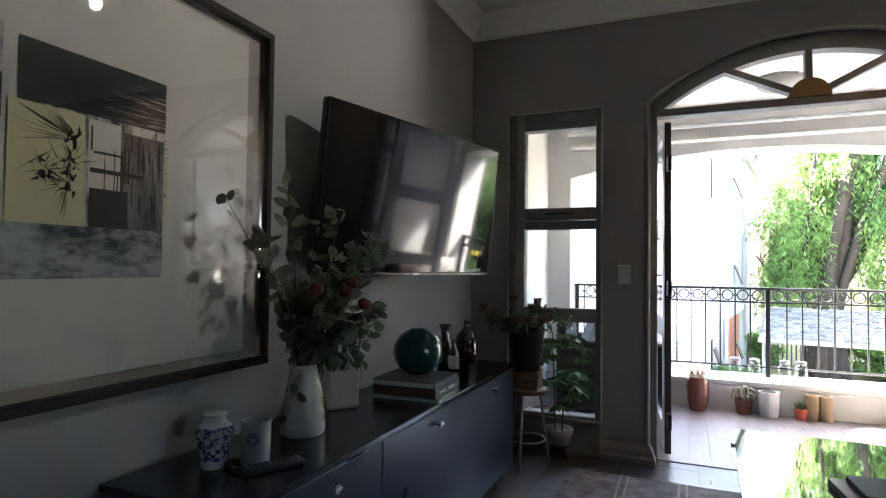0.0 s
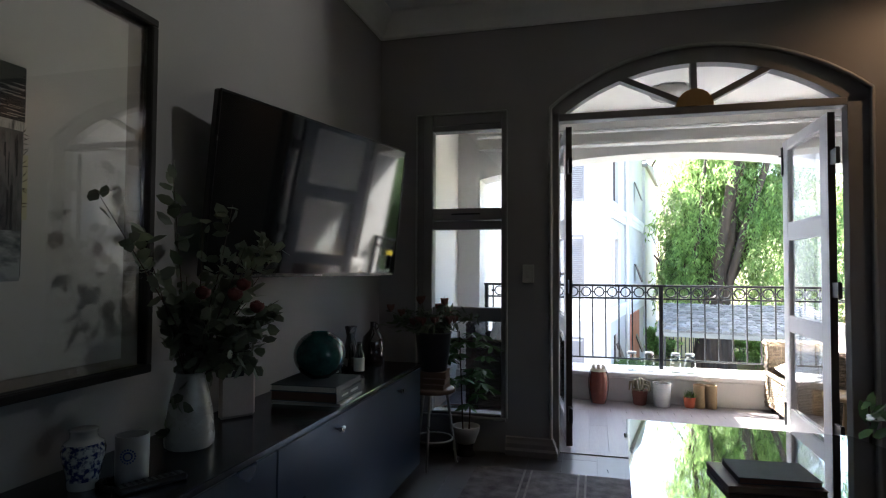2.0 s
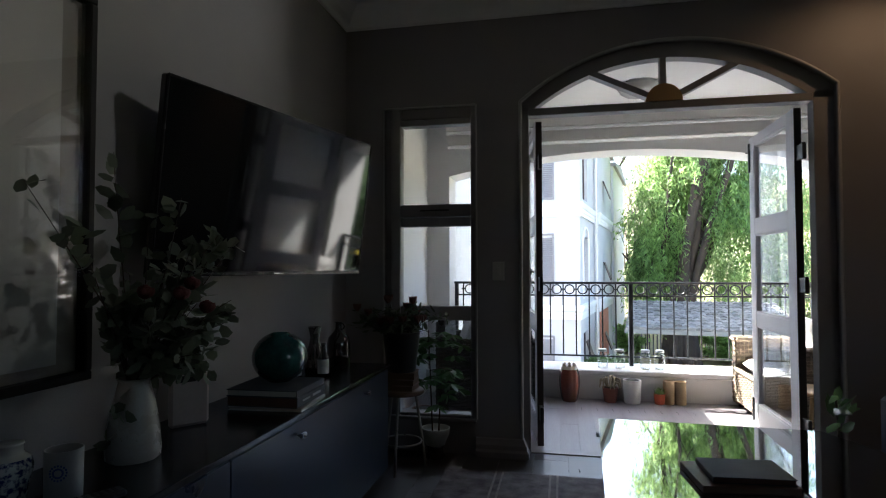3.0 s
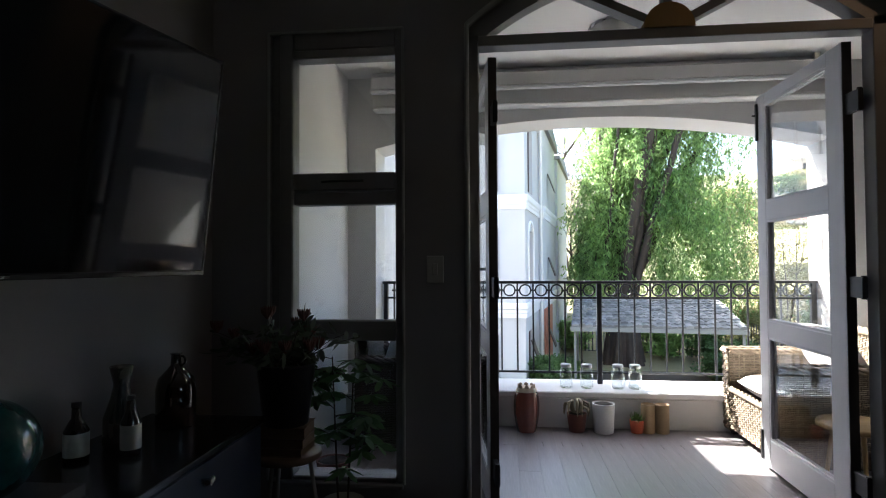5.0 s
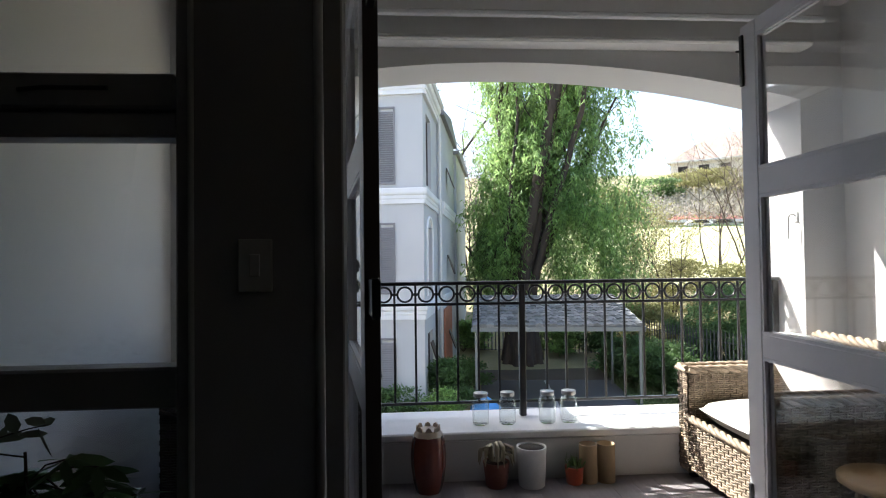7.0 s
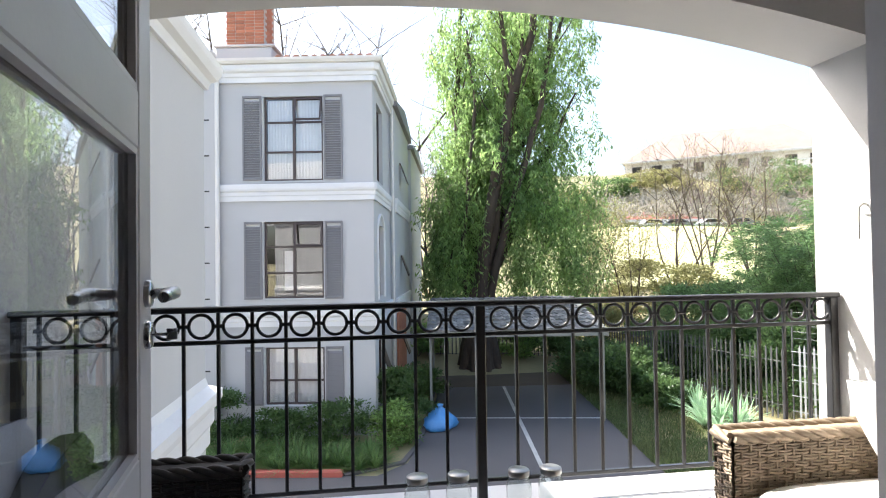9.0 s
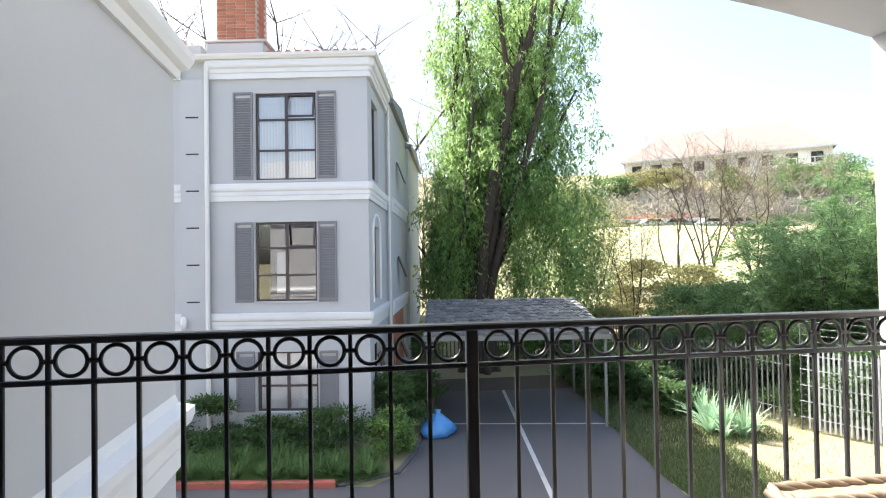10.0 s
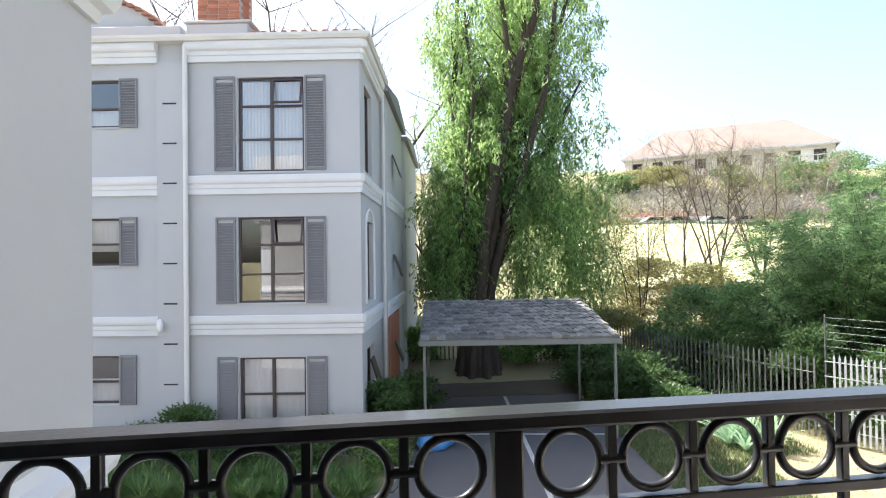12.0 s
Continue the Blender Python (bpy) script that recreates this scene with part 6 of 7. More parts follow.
def tufts(name, n, x, y, length, width, mat, label, seed):
    z = np.array([ground_z(a, b) for a, b in zip(x, y)])
    al = np.stack([gv.normal(0, 0.45, n), gv.normal(0, 0.45, n), np.ones(n)], 1)
    me = leaves_mesh(name, np.stack([x, y, z], 1), al, gv.uniform(0.5, 1.2, n) * length, width, seed)
    tagged(mesh_object(name, me, mat), label, "grass", kind="stuff")


DRY = leaf_material("dry_grass_blade", (0.50, 0.44, 0.23), (0.36, 0.32, 0.15), 0.35, 0.8)
SOFT = leaf_material("fresh_grass_blade", (0.065, 0.115, 0.032), (0.12, 0.14, 0.055), 0.3, 0.8, 0.5)
n = 46000
yy = gv.uniform(10.5, 25, n)
tufts("verge_grass", n, 6.35 + np.maximum(yy - 15, 0) * 0.14 + gv.uniform(0, 1, n) ** 1.3 * np.where(yy > 16.5, 4.0, 2.3), yy, 0.16, 0.016, SOFT, "rough green grass on the verge", 102)
n = 4500
yy = gv.uniform(10.5, 20, n)
tufts("dry_grass", n, 8.3 + gv.uniform(0, 1, n) ** 1.5 * 5.0, yy, 0.12, 0.014, DRY, "dry straw-coloured grass by the fence", 103)
for tang, d, rx, h, nn, lf, sd in ((0.30, 78, 2.6, 3.0, 3500, LEAF_BUSH, 111), (0.40, 80, 3.0, 3.4, 3500, LEAF_YELLOW, 112), (0.50, 79, 3.0, 3.6, 3500, LEAF_BUSH, 113), (0.60, 78, 3.4, 5.0, 4000, LEAF_FEATHER, 114),
                                   (0.35, 82, 3.0, 3.0, 3000, LEAF_YELLOW, 115), (0.70, 76, 3.6, 6.0, 4500, LEAF_FEATHER, 117), (0.22, 60, 3.0, 4.5, 4000, LEAF_YELLOW, 118)):
    x, y = at_view(tang, d)
    shrub(pose(x, y, ground_z(x, y)), rx, rx, h, nn, lf, BARK, sd, 0.35, 0.16, "rounded bush on the hillside below the house", 0.0, 26)
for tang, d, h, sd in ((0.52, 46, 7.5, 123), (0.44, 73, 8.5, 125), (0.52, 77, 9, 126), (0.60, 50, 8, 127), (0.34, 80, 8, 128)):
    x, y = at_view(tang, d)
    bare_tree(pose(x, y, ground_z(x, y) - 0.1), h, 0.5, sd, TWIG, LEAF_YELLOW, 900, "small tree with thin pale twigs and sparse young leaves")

# scrub colour lightened and greyed to hold the haze of the hill
BRUSH = leaf_material("dry_scrub", (0.38, 0.345, 0.31), (0.29, 0.28, 0.22), 0.3, 0.9)
n = 16000
tg, dd = gv.uniform(0.10, 0.80, n), gv.uniform(70, 79, n)
bx, by = at_view(tg, dd)
bz = np.array([ground_z(a, b) for a, b in zip(bx, by)])
me = leaves_mesh("hillside_scrub", np.stack([bx, by, bz + np.abs(gv.normal(0, 0.7, n))], 1), gv.normal(0, 1, (n, 3)) + np.array([0, 0, 0.8]), gv.uniform(0.3, 0.9, n), gv.uniform(0.08, 0.25, n), 131)
tagged(mesh_object("hillside_scrub", me, BRUSH), "dry grey-brown scrub on the upper hillside", "scrub", kind="stuff")


# ---- wicker armchairs on the balcony ----
def weave(shape, origin, u, v, width, height, out, pitch=0.033, row=0.0108, thick=0.0054):
    """A woven panel: upright stakes and level strands that pass them by turns."""
    o, u, v, w = Vector(origin), Vector(u).normalized(), Vector(v).normalized(), Vector(out).normalized()
    n = max(2, int(round(width / pitch)))
    for i in range(n + 1):
        p = o + u * (width * i / n)
        shape.tube([p, p + v * height], 0.0045, 4, False)
    for j in range(int(height / row)):
        h = (j + 0.5) * row
        pts = [o + u * (width * i / n) + v * h + w * (0.0062 if (i + j // 2) % 2 else -0.0062) for i in range(n + 1)]
        shape.tube(pts, thick, 4, False)


def rim(shape, pts, radius=0.02):
    """A plaited rim: three cords wound round a line."""
    line = [Vector(p) for p in pts]
    dense = []
    for a, b in zip(line, line[1:]):
        k = max(2, int((b - a).length / 0.02))
        dense += [a + (b - a) * i / k for i in range(k)]
    dense.append(line[-1])
    for s in range(3):
        cord = []
        for i, p in enumerate(dense):
            d = dense[min(i + 1, len(dense) - 1)] - dense[max(i - 1, 0)]
            d.normalize()
            a = Vector((0, 0, 1)) if abs(d.z) < 0.8 else Vector((1, 0, 0))
            e1 = d.cross(a).normalized()
            e2 = d.cross(e1)
            ang = i * 0.75 + s * 2.094
            cord.append(p + (e1 * math.cos(ang) + e2 * math.sin(ang)) * radius * 0.55)
        shape.tube(cord, radius * 0.62, 5)


def pillow_shape(w, h, t, n=14):
    """A stuffed square cushion lying in its own x, y."""
    s = Shape()
    vs, idx = [], {}
    for side in (1, -1):
        for j in range(n + 1):
            for i in range(n + 1):
                a, b = 2 * i / n - 1, 2 * j / n - 1
                f = max((1 - a ** 4) * (1 - b ** 4), 0) ** 0.45
                pin = 1 - 0.06 * (a * a * b * b)
                idx[side, i, j] = len(vs)
                vs.append((a * w / 2 * pin, b * h / 2 * pin, side * (t / 2 * f + 0.002)))
    fs = [tuple(idx[sd, *q] for q in ((i, j), (i + 1, j), (i + 1, j + 1), (i, j + 1))[::sd]) for sd in (1, -1) for i in range(n) for j in range(n)]
    return s.add(vs, fs, True)


def armchair(m, mat, width, label, cushion, pillows):
    """Front at x = 0 facing -x; the back is at x = 0.84."""
    c = thing("wicker_armchair", label, "armchair", m, "pair of wicker armchairs")
    D, A, S, B = 0.84, 0.585, 0.33, 0.74
    for y, o in ((0.0, -1), (width - 0.10, -1)):
        s = Shape()
        weave(s, (0.0, y, 0.04), (1, 0, 0), (0, 0, 1), D, A - 0.04, (0, 1, 0))
        weave(s, (0.0, y + 0.10, 0.04), (1, 0, 0), (0, 0, 1), D, A - 0.04, (0, 1, 0))
        weave(s, (0.0, y, 0.04), (0, 1, 0), (0, 0, 1), 0.10, A - 0.04, (1, 0, 0), 0.033)
        tagged(part("arm", s, mat, c), kind="stuff")
        f = Shape()
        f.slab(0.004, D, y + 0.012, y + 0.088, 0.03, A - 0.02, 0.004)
        # core behind the weave, dark to show the shade inside
        part("arm_core", f, WICKER_SHADED, c)
        r = Shape()
        rim(r, [(0, y, A), (D, y, A)])
        rim(r, [(0, y + 0.10, A), (D, y + 0.10, A)])
        rim(r, [(-0.004, y, A), (-0.004, y + 0.10, A)])
        r.slab(0.0, D, y + 0.01, y + 0.09, A - 0.012, A + 0.004, 0.003)
        part("arm_rim", r, mat, c)
    s = Shape()
    weave(s, (0.004, 0.10, 0.06), (0, 1, 0), (0, 0, 1), width - 0.20, S - 0.06, (1, 0, 0))
    tagged(part("front_panel", s, mat, c), kind="stuff")
    r = Shape()
    rim(r, [(0.0, 0.10, S), (0.0, width - 0.10, S)])
    part("front_rim", r, mat, c)
    # seat core likewise takes the shade as its colour
    part("seat_frame", Shape().slab(0.03, D - 0.02, 0.105, width - 0.105, 0.06, S - 0.02, 0.004), WICKER_SHADED, c)
    s = Shape()
    weave(s, (D - 0.09, 0.10, S), (0, 1, 0), (0.12, 0, 1), width - 0.20, B - S, (1, 0, 0))
    weave(s, (D, 0.0, 0.04), (0, 1, 0), (0, 0, 1), width, B - 0.04, (1, 0, 0))
    tagged(part("backrest", s, mat, c), kind="stuff")
    r = Shape()
    rim(r, [(D - 0.04, 0.0, B), (D - 0.04, width, B)], 0.028)
    part("back_rim", r, mat, c)
    for x in (0.05, D - 0.07):
        for y in (0.05, width - 0.05):
            part("foot", Shape().slab(x - 0.02, x + 0.02, y - 0.02, y + 0.02, 0, 0.045, 0.003), BLACK_WOOD, c)
    part("seat_cushion", pillow_shape(D - 0.14, width - 0.215, 0.13).add([], []), cushion, c, "pale canvas seat cushion").matrix_basis = pose(D / 2 - 0.05, width / 2, S + 0.055)
    for lb, mt, px, py, pz, w, h, tilt, turn in pillows:
        p = part("pillow", pillow_shape(w, h, 0.15), mt, c, lb)
        p.matrix_basis = pose(px, py, pz, 0, 0, turn) @ pose(0, 0, 0, 0, 90 - tilt, 0)
    return c


armchair(pose(1.505, 4.725, 0), WICKER, 0.83, "brown woven wicker armchair with white cushions in the sun", CUSHION,
         [("plump white back pillow", CUSHION, 0.50, 0.40, S0, 0.46, 0.56, 30, 0) for S0 in (0.60,)])
# this chair's shade is in its wicker colour
armchair(pose(-0.145, 5.545, 0, 0, 0, 180), WICKER_SHADED, 0.675, "dark woven wicker armchair with grey and green pillows", GREY_FABRIC,
         [("pale blue-grey pillow", GREY_FABRIC, 0.58, 0.46, 0.62, 0.44, 0.42, 18, 0), ("olive green pillow", GREEN_FABRIC, 0.50, 0.24, 0.58, 0.34, 0.34, 28, 12),
          ("small off-white pillow", CUSHION, 0.36, 0.30, 0.54, 0.28, 0.28, 35, -14)])

# ---- small wooden stool by the armchair ----
bst = thing("stool", "small round pale wooden stool beside the wicker armchair", "stool", pose(1.74, 4.42, 0))
PINE = material("pale_honey_wood", (0.50, 0.34, 0.16), 0.45, second=(0.42, 0.27, 0.12), scale=5, fine=60, stretch=(1, 5, 1))
part("seat", Shape().lathe([(0.0, 0.35), (0.165, 0.35), (0.178, 0.356), (0.178, 0.374), (0.17, 0.381), (0.0, 0.381)], 32), PINE, bst)
for i in range(4):
    a = radians(45 + 90 * i)
    part("leg", Shape().tube([(0.10 * math.cos(a), 0.10 * math.sin(a), 0.35), (0.15 * math.cos(a), 0.15 * math.sin(a), 0.0)], [0.014, 0.010], 10), PINE, bst)

# ---- pots along the low wall ----
URN = material("red_glazed_urn", (0.20, 0.055, 0.035), 0.18, second=(0.12, 0.035, 0.025), scale=4, fine=40, bump=0.03, coat=0.7)
URN_RIM = material("cream_glaze", (0.52, 0.44, 0.34), 0.3, second=(0.40, 0.30, 0.22), scale=8, fine=60)
TERRACOTTA = material("terracotta", (0.17, 0.06, 0.042), 0.7, second=(0.12, 0.04, 0.03), scale=10, fine=120)
RED_POT = material("orange_red_pot", (0.50, 0.10, 0.05), 0.45, scale=8, fine=80)
WHITE_POT = material("white_glazed_pot", (0.76, 0.76, 0.75), 0.3, scale=4, fine=60, bump=0.02)
SOIL = material("potting_soil", (0.035, 0.027, 0.02), 0.95, scale=20, fine=200, bump=0.6)
TUBE = material("tan_cardboard_tube", (0.36, 0.26, 0.15), 0.7, second=(0.27, 0.19, 0.11), scale=6, fine=90, stretch=(1, 1, 0.3))
urn = thing("ribbed_urn", "red-brown glazed ribbed vase with a pale petalled rim", "vase", pose(0.114, 5.45, 0))
ribs = lambda a, z: 1 + 0.05 * abs(math.cos(4 * a)) - 0.02
part("body", Shape().lathe([(0.062, 0), (0.066, 0.012), (0.078, 0.06), (0.088, 0.13), (0.090, 0.19), (0.084, 0.25), (0.075, 0.285)], 48, wave=ribs), URN, urn)
part("shoulder", Shape().lathe([(0.075, 0.2855), (0.066, 0.305), (0.058, 0.315)], 48, wave=ribs), URN_RIM, urn)
pet = Shape()
for i in range(8):
    a = i * math.pi / 4
    c, s = math.cos(a), math.sin(a)
    pet.prism([(-0.018, 0), (0.018, 0), (0.012, 0.018), (0, 0.026), (-0.012, 0.018)], -0.004, 0.004)
    for k in range(len(pet.v) - 10, len(pet.v)):
        x, y, z = pet.v[k]
        pet.v[k] = (c * (0.058 + y) - s * x, s * (0.058 + y) + c * x, 0.312 + z)
part("petal_rim", pet, URN_RIM, urn)


def pot_of(label, m, r0, r1, h, mat, name="plant_pot"):
    p = thing(name, label, "plant pot", m)
    part("pot", Shape().lathe([(r0 * 0.9, 0), (r0, 0.006), (r1, h - 0.004), (r1, h), (r1 - 0.008, h), (r1 - 0.012, h - 0.012)], 28), mat, p)
    part("soil", Shape().lathe([(0.0, h - 0.0195), (r1 - 0.010, h - 0.0195), (r1 - 0.0095, h - 0.006), (r1 * 0.5, h + 0.004), (0.0, h + 0.002)], 20), SOIL, p)
    return p


p = pot_of("terracotta pot with curling pale air plants", pose(0.47, 5.475, 0), 0.055, 0.07, 0.13, TERRACOTTA)
rr = random.Random(5)
curl = Shape()
for i in range(9):
    a = rr.uniform(0, 6.28)
    L = rr.uniform(0.08, 0.17)
    curl.tube([(0.02 * math.cos(a), 0.02 * math.sin(a), 0.11), (0.05 * math.cos(a), 0.05 * math.sin(a), 0.11 + L * 0.8), (0.085 * math.cos(a), 0.085 * math.sin(a), 0.11 + L * 0.7),
               (0.095 * math.cos(a), 0.095 * math.sin(a), 0.11 + L * 0.1)], [0.006, 0.013, 0.011, 0.002], 6)
WITHERED = material("withered_leaf", (0.34, 0.31, 0.22), 0.8, second=(0.22, 0.19, 0.13), scale=20, fine=120)
part("air_plant", curl, WITHERED, p, "curling withered pale leaves")
pot_of("white glazed cylinder pot with bare soil", pose(0.655, 5.465, 0), 0.068, 0.078, 0.205, WHITE_POT)
p = pot_of("small orange-red pot with a grassy cactus", pose(0.885, 5.475, 0), 0.042, 0.05, 0.09, RED_POT)
gr = np.random.default_rng(6)
part("spiky_leaves", leaves_mesh("spiky_leaves", np.stack([gr.normal(0, 0.02, 90), gr.normal(0, 0.02, 90), np.full(90, 0.075)], 1),
                                 np.stack([gr.normal(0, 0.3, 90), gr.normal(0, 0.3, 90), np.ones(90)], 1), gr.uniform(0.04, 0.085, 90), 0.007, 6), BLADE, p)
for x in (0.965, 1.062):
    tb2 = thing("cardboard_tube", "open tan cylinder standing on the balcony floor", "tube", pose(x, 5.49, 0), "two tan cylinders")
    part("wall", Shape().lathe([(0.047, 0), (0.048, 0.003), (0.048, 0.197), (0.047, 0.2), (0.042, 0.2), (0.042, 0.02), (0.0, 0.018)], 28), TUBE, tb2)

JAR = glass_material("jar_glass", (0.97, 0.985, 0.98), gloss=0.0)
LID = material("dull_tin_lid", (0.42, 0.42, 0.41), 0.4, 0.8, scale=12, fine=120)
for i, x in enumerate((0.42, 0.572, 0.80, 0.924)):
    j = thing("glass_jar", "clear glass preserving jar with a tin lid on the ledge", "jar", pose(x, 5.695, CAPZ, 0, 0, 40 * i), "four glass jars on the ledge")
    j.scale = (1.14, 1.14, 1.14)
    b = part("glass", Shape().lathe([(0.0, 0.002), (0.034, 0.0), (0.041, 0.008), (0.042, 0.10), (0.038, 0.118), (0.032, 0.125), (0.032, 0.14), (0.030, 0.14), (0.030, 0.124), (0.036, 0.116), (0.040, 0.10), (0.039, 0.010), (0.0, 0.006)], 24), JAR, j)
    b.visible_shadow = False
    part("lid", Shape().lathe([(0.034, 0.136), (0.035, 0.138), (0.035, 0.153), (0.033, 0.156), (0.0, 0.156)], 24), LID, j)

# hook of the blind on the east jamb
hk = thing("blind_hook", "white bent hook for the blind on the balcony jamb", "hook")
part("plate", Shape().slab(OX1 - 0.008, OX1 - 0.0005, 5.66, 5.70, 1.385, 1.445, 0.002), WHITE_POT, hk)
part("hook", Shape().tube([(OX1 - 0.006, 5.68, 1.425), (OX1 - 0.03, 5.68, 1.432), (OX1 - 0.05, 5.68, 1.415), (OX1 - 0.052, 5.68, 1.285)], 0.006, 8), PIPE, hk, "pale bent rod")

# ---- on the cabinet ----
CERAMIC = material("speckled_grey_stoneware", (0.40, 0.385, 0.36), 0.28, second=(0.32, 0.305, 0.285), scale=14, fine=160, bump=0.04)
vase = thing("stoneware_vase", "pale grey stoneware vase with eucalyptus and dried roses", "vase", pose(-1.165, 1.582, CTOP))
part("body", Shape().lathe([(0.066, 0), (0.073, 0.006), (0.075, 0.03), (0.070, 0.09), (0.058, 0.16), (0.046, 0.205), (0.043, 0.222), (0.045, 0.232), (0.041, 0.232), (0.04, 0.2), (0.0, 0.19)], 40), CERAMIC, vase)


def wreath_of_leaves(parent, stems, leaf_mat, seed, per, size, wide, stem_mat=BARK):
    """Stems that bend outward, with rounded leaves all along."""
    r = random.Random(seed)
    g = np.random.default_rng(seed)
    at, al = [], []
    st = Shape()
    for end, start in stems:
        a, b = Vector(start), Vector(end)
        mid = (a + b) / 2 + Vector((r.gauss(0, 0.02), r.gauss(0, 0.02), 0.05))
        pts = [a * (1 - t) ** 2 + mid * 2 * t * (1 - t) + b * t * t for t in [i / 8 for i in range(9)]]
        st.tube(pts, [0.0028 * (1 - 0.7 * i / 8) for i in range(9)], 5)
        for i in range(per):
            t = r.uniform(0.25, 1.02)
            p = a * (1 - t) ** 2 + mid * 2 * t * (1 - t) + b * t * t
            at.append(tuple(p + Vector((r.gauss(0, 0.008), r.gauss(0, 0.008), r.gauss(0, 0.008)))))
            al.append((r.gauss(0, 1), r.gauss(0, 1), r.gauss(0.05, 0.8)))
    tagged(part("stalk_work", st, stem_mat, parent), kind="stuff")
    n = len(at)
    tagged(part("foliage", round_leaves_mesh("foliage", at, al, g.uniform(0.75, 1.25, n) * size, g.uniform(0.75, 1.25, n) * wide, seed), leaf_mat, parent), kind="stuff")


r8 = random.Random(12)
stems = []
for i in range(38):
    a, q = r8.uniform(0, 6.28), math.sqrt(r8.uniform(0.05, 1))
    stems.append(((0.045 + 0.20 * q * math.cos(a), 0.06 + 0.23 * q * math.sin(a), 0.22 + r8.uniform(0.02, 0.44)), (0.01 * math.cos(a), 0.01 * math.sin(a), 0.20)))
stems += [((-0.085, 0.0, 0.90), (0, 0, 0.2)), ((-0.11, -0.27, 0.78), (0, 0, 0.3)), ((-0.10, -0.10, 0.66), (0, 0, 0.2)), ((-0.06, 0.12, 0.72), (0, 0, 0.2)), ((0.03, 0.16, 0.78), (0, 0, 0.2)), ((0.06, 0.30, 0.20), (0, 0, 0.22)), ((-0.02, -0.06, 0.05), (0, 0, 0.22))]
wreath_of_leaves(vase, stems, LEAF_GUM, 14, 17, 0.054, 0.034)
ROSE = material("dried_red_rose", (0.09, 0.018, 0.016), 0.9, second=(0.15, 0.045, 0.034), scale=30, fine=200, bump=0.4)
for q in ((0.125, -0.115, 0.47), (0.205, -0.075, 0.465), (0.17, 0.02, 0.49), (0.20, 0.05, 0.42)):
    rs = Shape()
    for k in range(4):
        rs.lathe([(0.005, 0), (0.017 - 0.003 * k, 0.007), (0.022 - 0.004 * k, 0.018 + 0.003 * k), (0.020 - 0.005 * k, 0.030 + 0.003 * k)], 12, (q[0], q[1], q[2]), wave=lambda a, z, k=k: 1 + 0.2 * math.sin(3 * a + 2 * k) + 0.08 * math.sin(7 * a + k))
    part("rose", rs, ROSE, vase, "dried red rose head")

BLUE_WHITE = material("blue_and_white_porcelain", (0.46, 0.46, 0.46), 0.2, second=(0.03, 0.045, 0.14), scale=60, fine=110, spread=0.10, bump=0.02, coat=0.5)
PORCELAIN = material("white_porcelain", (0.46, 0.455, 0.44), 0.2, scale=6, fine=60, bump=0.02, coat=0.4)
gj = thing("ginger_jar", "blue and white porcelain ginger jar", "jar", pose(-1.192, 1.215, CTOP))
part("foot", Shape().lathe([(0.034, 0), (0.036, 0.004), (0.037, 0.022)], 32), PORCELAIN, gj)
part("body", Shape().lathe([(0.037, 0.022), (0.042, 0.05), (0.050, 0.085), (0.051, 0.100), (0.046, 0.115)], 32), BLUE_WHITE, gj)
part("neck", Shape().lathe([(0.046, 0.115), (0.034, 0.124), (0.031, 0.130), (0.032, 0.145), (0.034, 0.148), (0.030, 0.150), (0.0, 0.148)], 32), PORCELAIN, gj)
FROST = material("frosted_glass", (0.27, 0.27, 0.28), 0.35, scale=5, fine=80, bump=0.02)
ch = thing("candle_glass", "frosted white candle glass with a blue emblem", "candle holder", pose(-1.100, 1.278, CTOP))
part("glass", Shape().lathe([(0.036, 0), (0.040, 0.006), (0.041, 0.125), (0.038, 0.125), (0.037, 0.02), (0.0, 0.018)], 32), FROST, ch)
em = Shape()
for i in range(16):
    a = i * math.pi / 8
    for r1 in (0.010, 0.017):
        cy, cz = r1 * math.cos(a), 0.078 + r1 * math.sin(a)
        x = math.sqrt(max(0.0413 ** 2 - cy * cy, 0)) + 0.0006
        em.slab(x - 0.002, x, cy - 0.002, cy + 0.002, cz - 0.0022, cz + 0.0022, 0.0003)
eo = part("emblem", em, material("cobalt_print", (0.04, 0.07, 0.22), 0.4, scale=10), ch, "blue printed emblem")
eo.rotation_euler = (0, 0, radians(-62))
rem = thing("remote_control", "black television remote lying on the cabinet top", "remote", pose(-1.03, 1.27, CTOP, 0, 0, 62))
part("body", Shape().slab(-0.085, 0.085, -0.022, 0.022, 0, 0.018, 0.006), BLACK_PLASTIC, rem)
bt = Shape()
for i in range(9):
    for j in range(3):
        bt.slab(-0.07 + i * 0.016, -0.062 + i * 0.016, -0.014 + j * 0.011, -0.008 + j * 0.011, 0.018, 0.020, 0.0008)
part("keys", bt, material("dark_rubber", (0.03, 0.03, 0.03), 0.7, scale=10), rem)
beads = thing("bead_string", "string of dark wooden beads on the cabinet top", "beads", pose(-1.10, 1.24, CTOP))
bead_mesh = Shape().lathe([(0.001, -0.008), (0.007, -0.004), (0.008, 0), (0.007, 0.004), (0.001, 0.008)], 8).mesh("bead")
bead_mesh.materials.append(BLACK_WOOD)
for i in range(26):
    a = i * 2 * math.pi / 26
    o = new("bead", bead_mesh)
    o.parent, o.location = beads, (0.06 * math.cos(a), 0.035 * math.sin(a), 0.0085)

card = thing("picture_block", "pale pink ceramic plaque with a dark clip leaning by the vase", "ornament", pose(-1.225, 1.92, CTOP, 0, 0, -36))
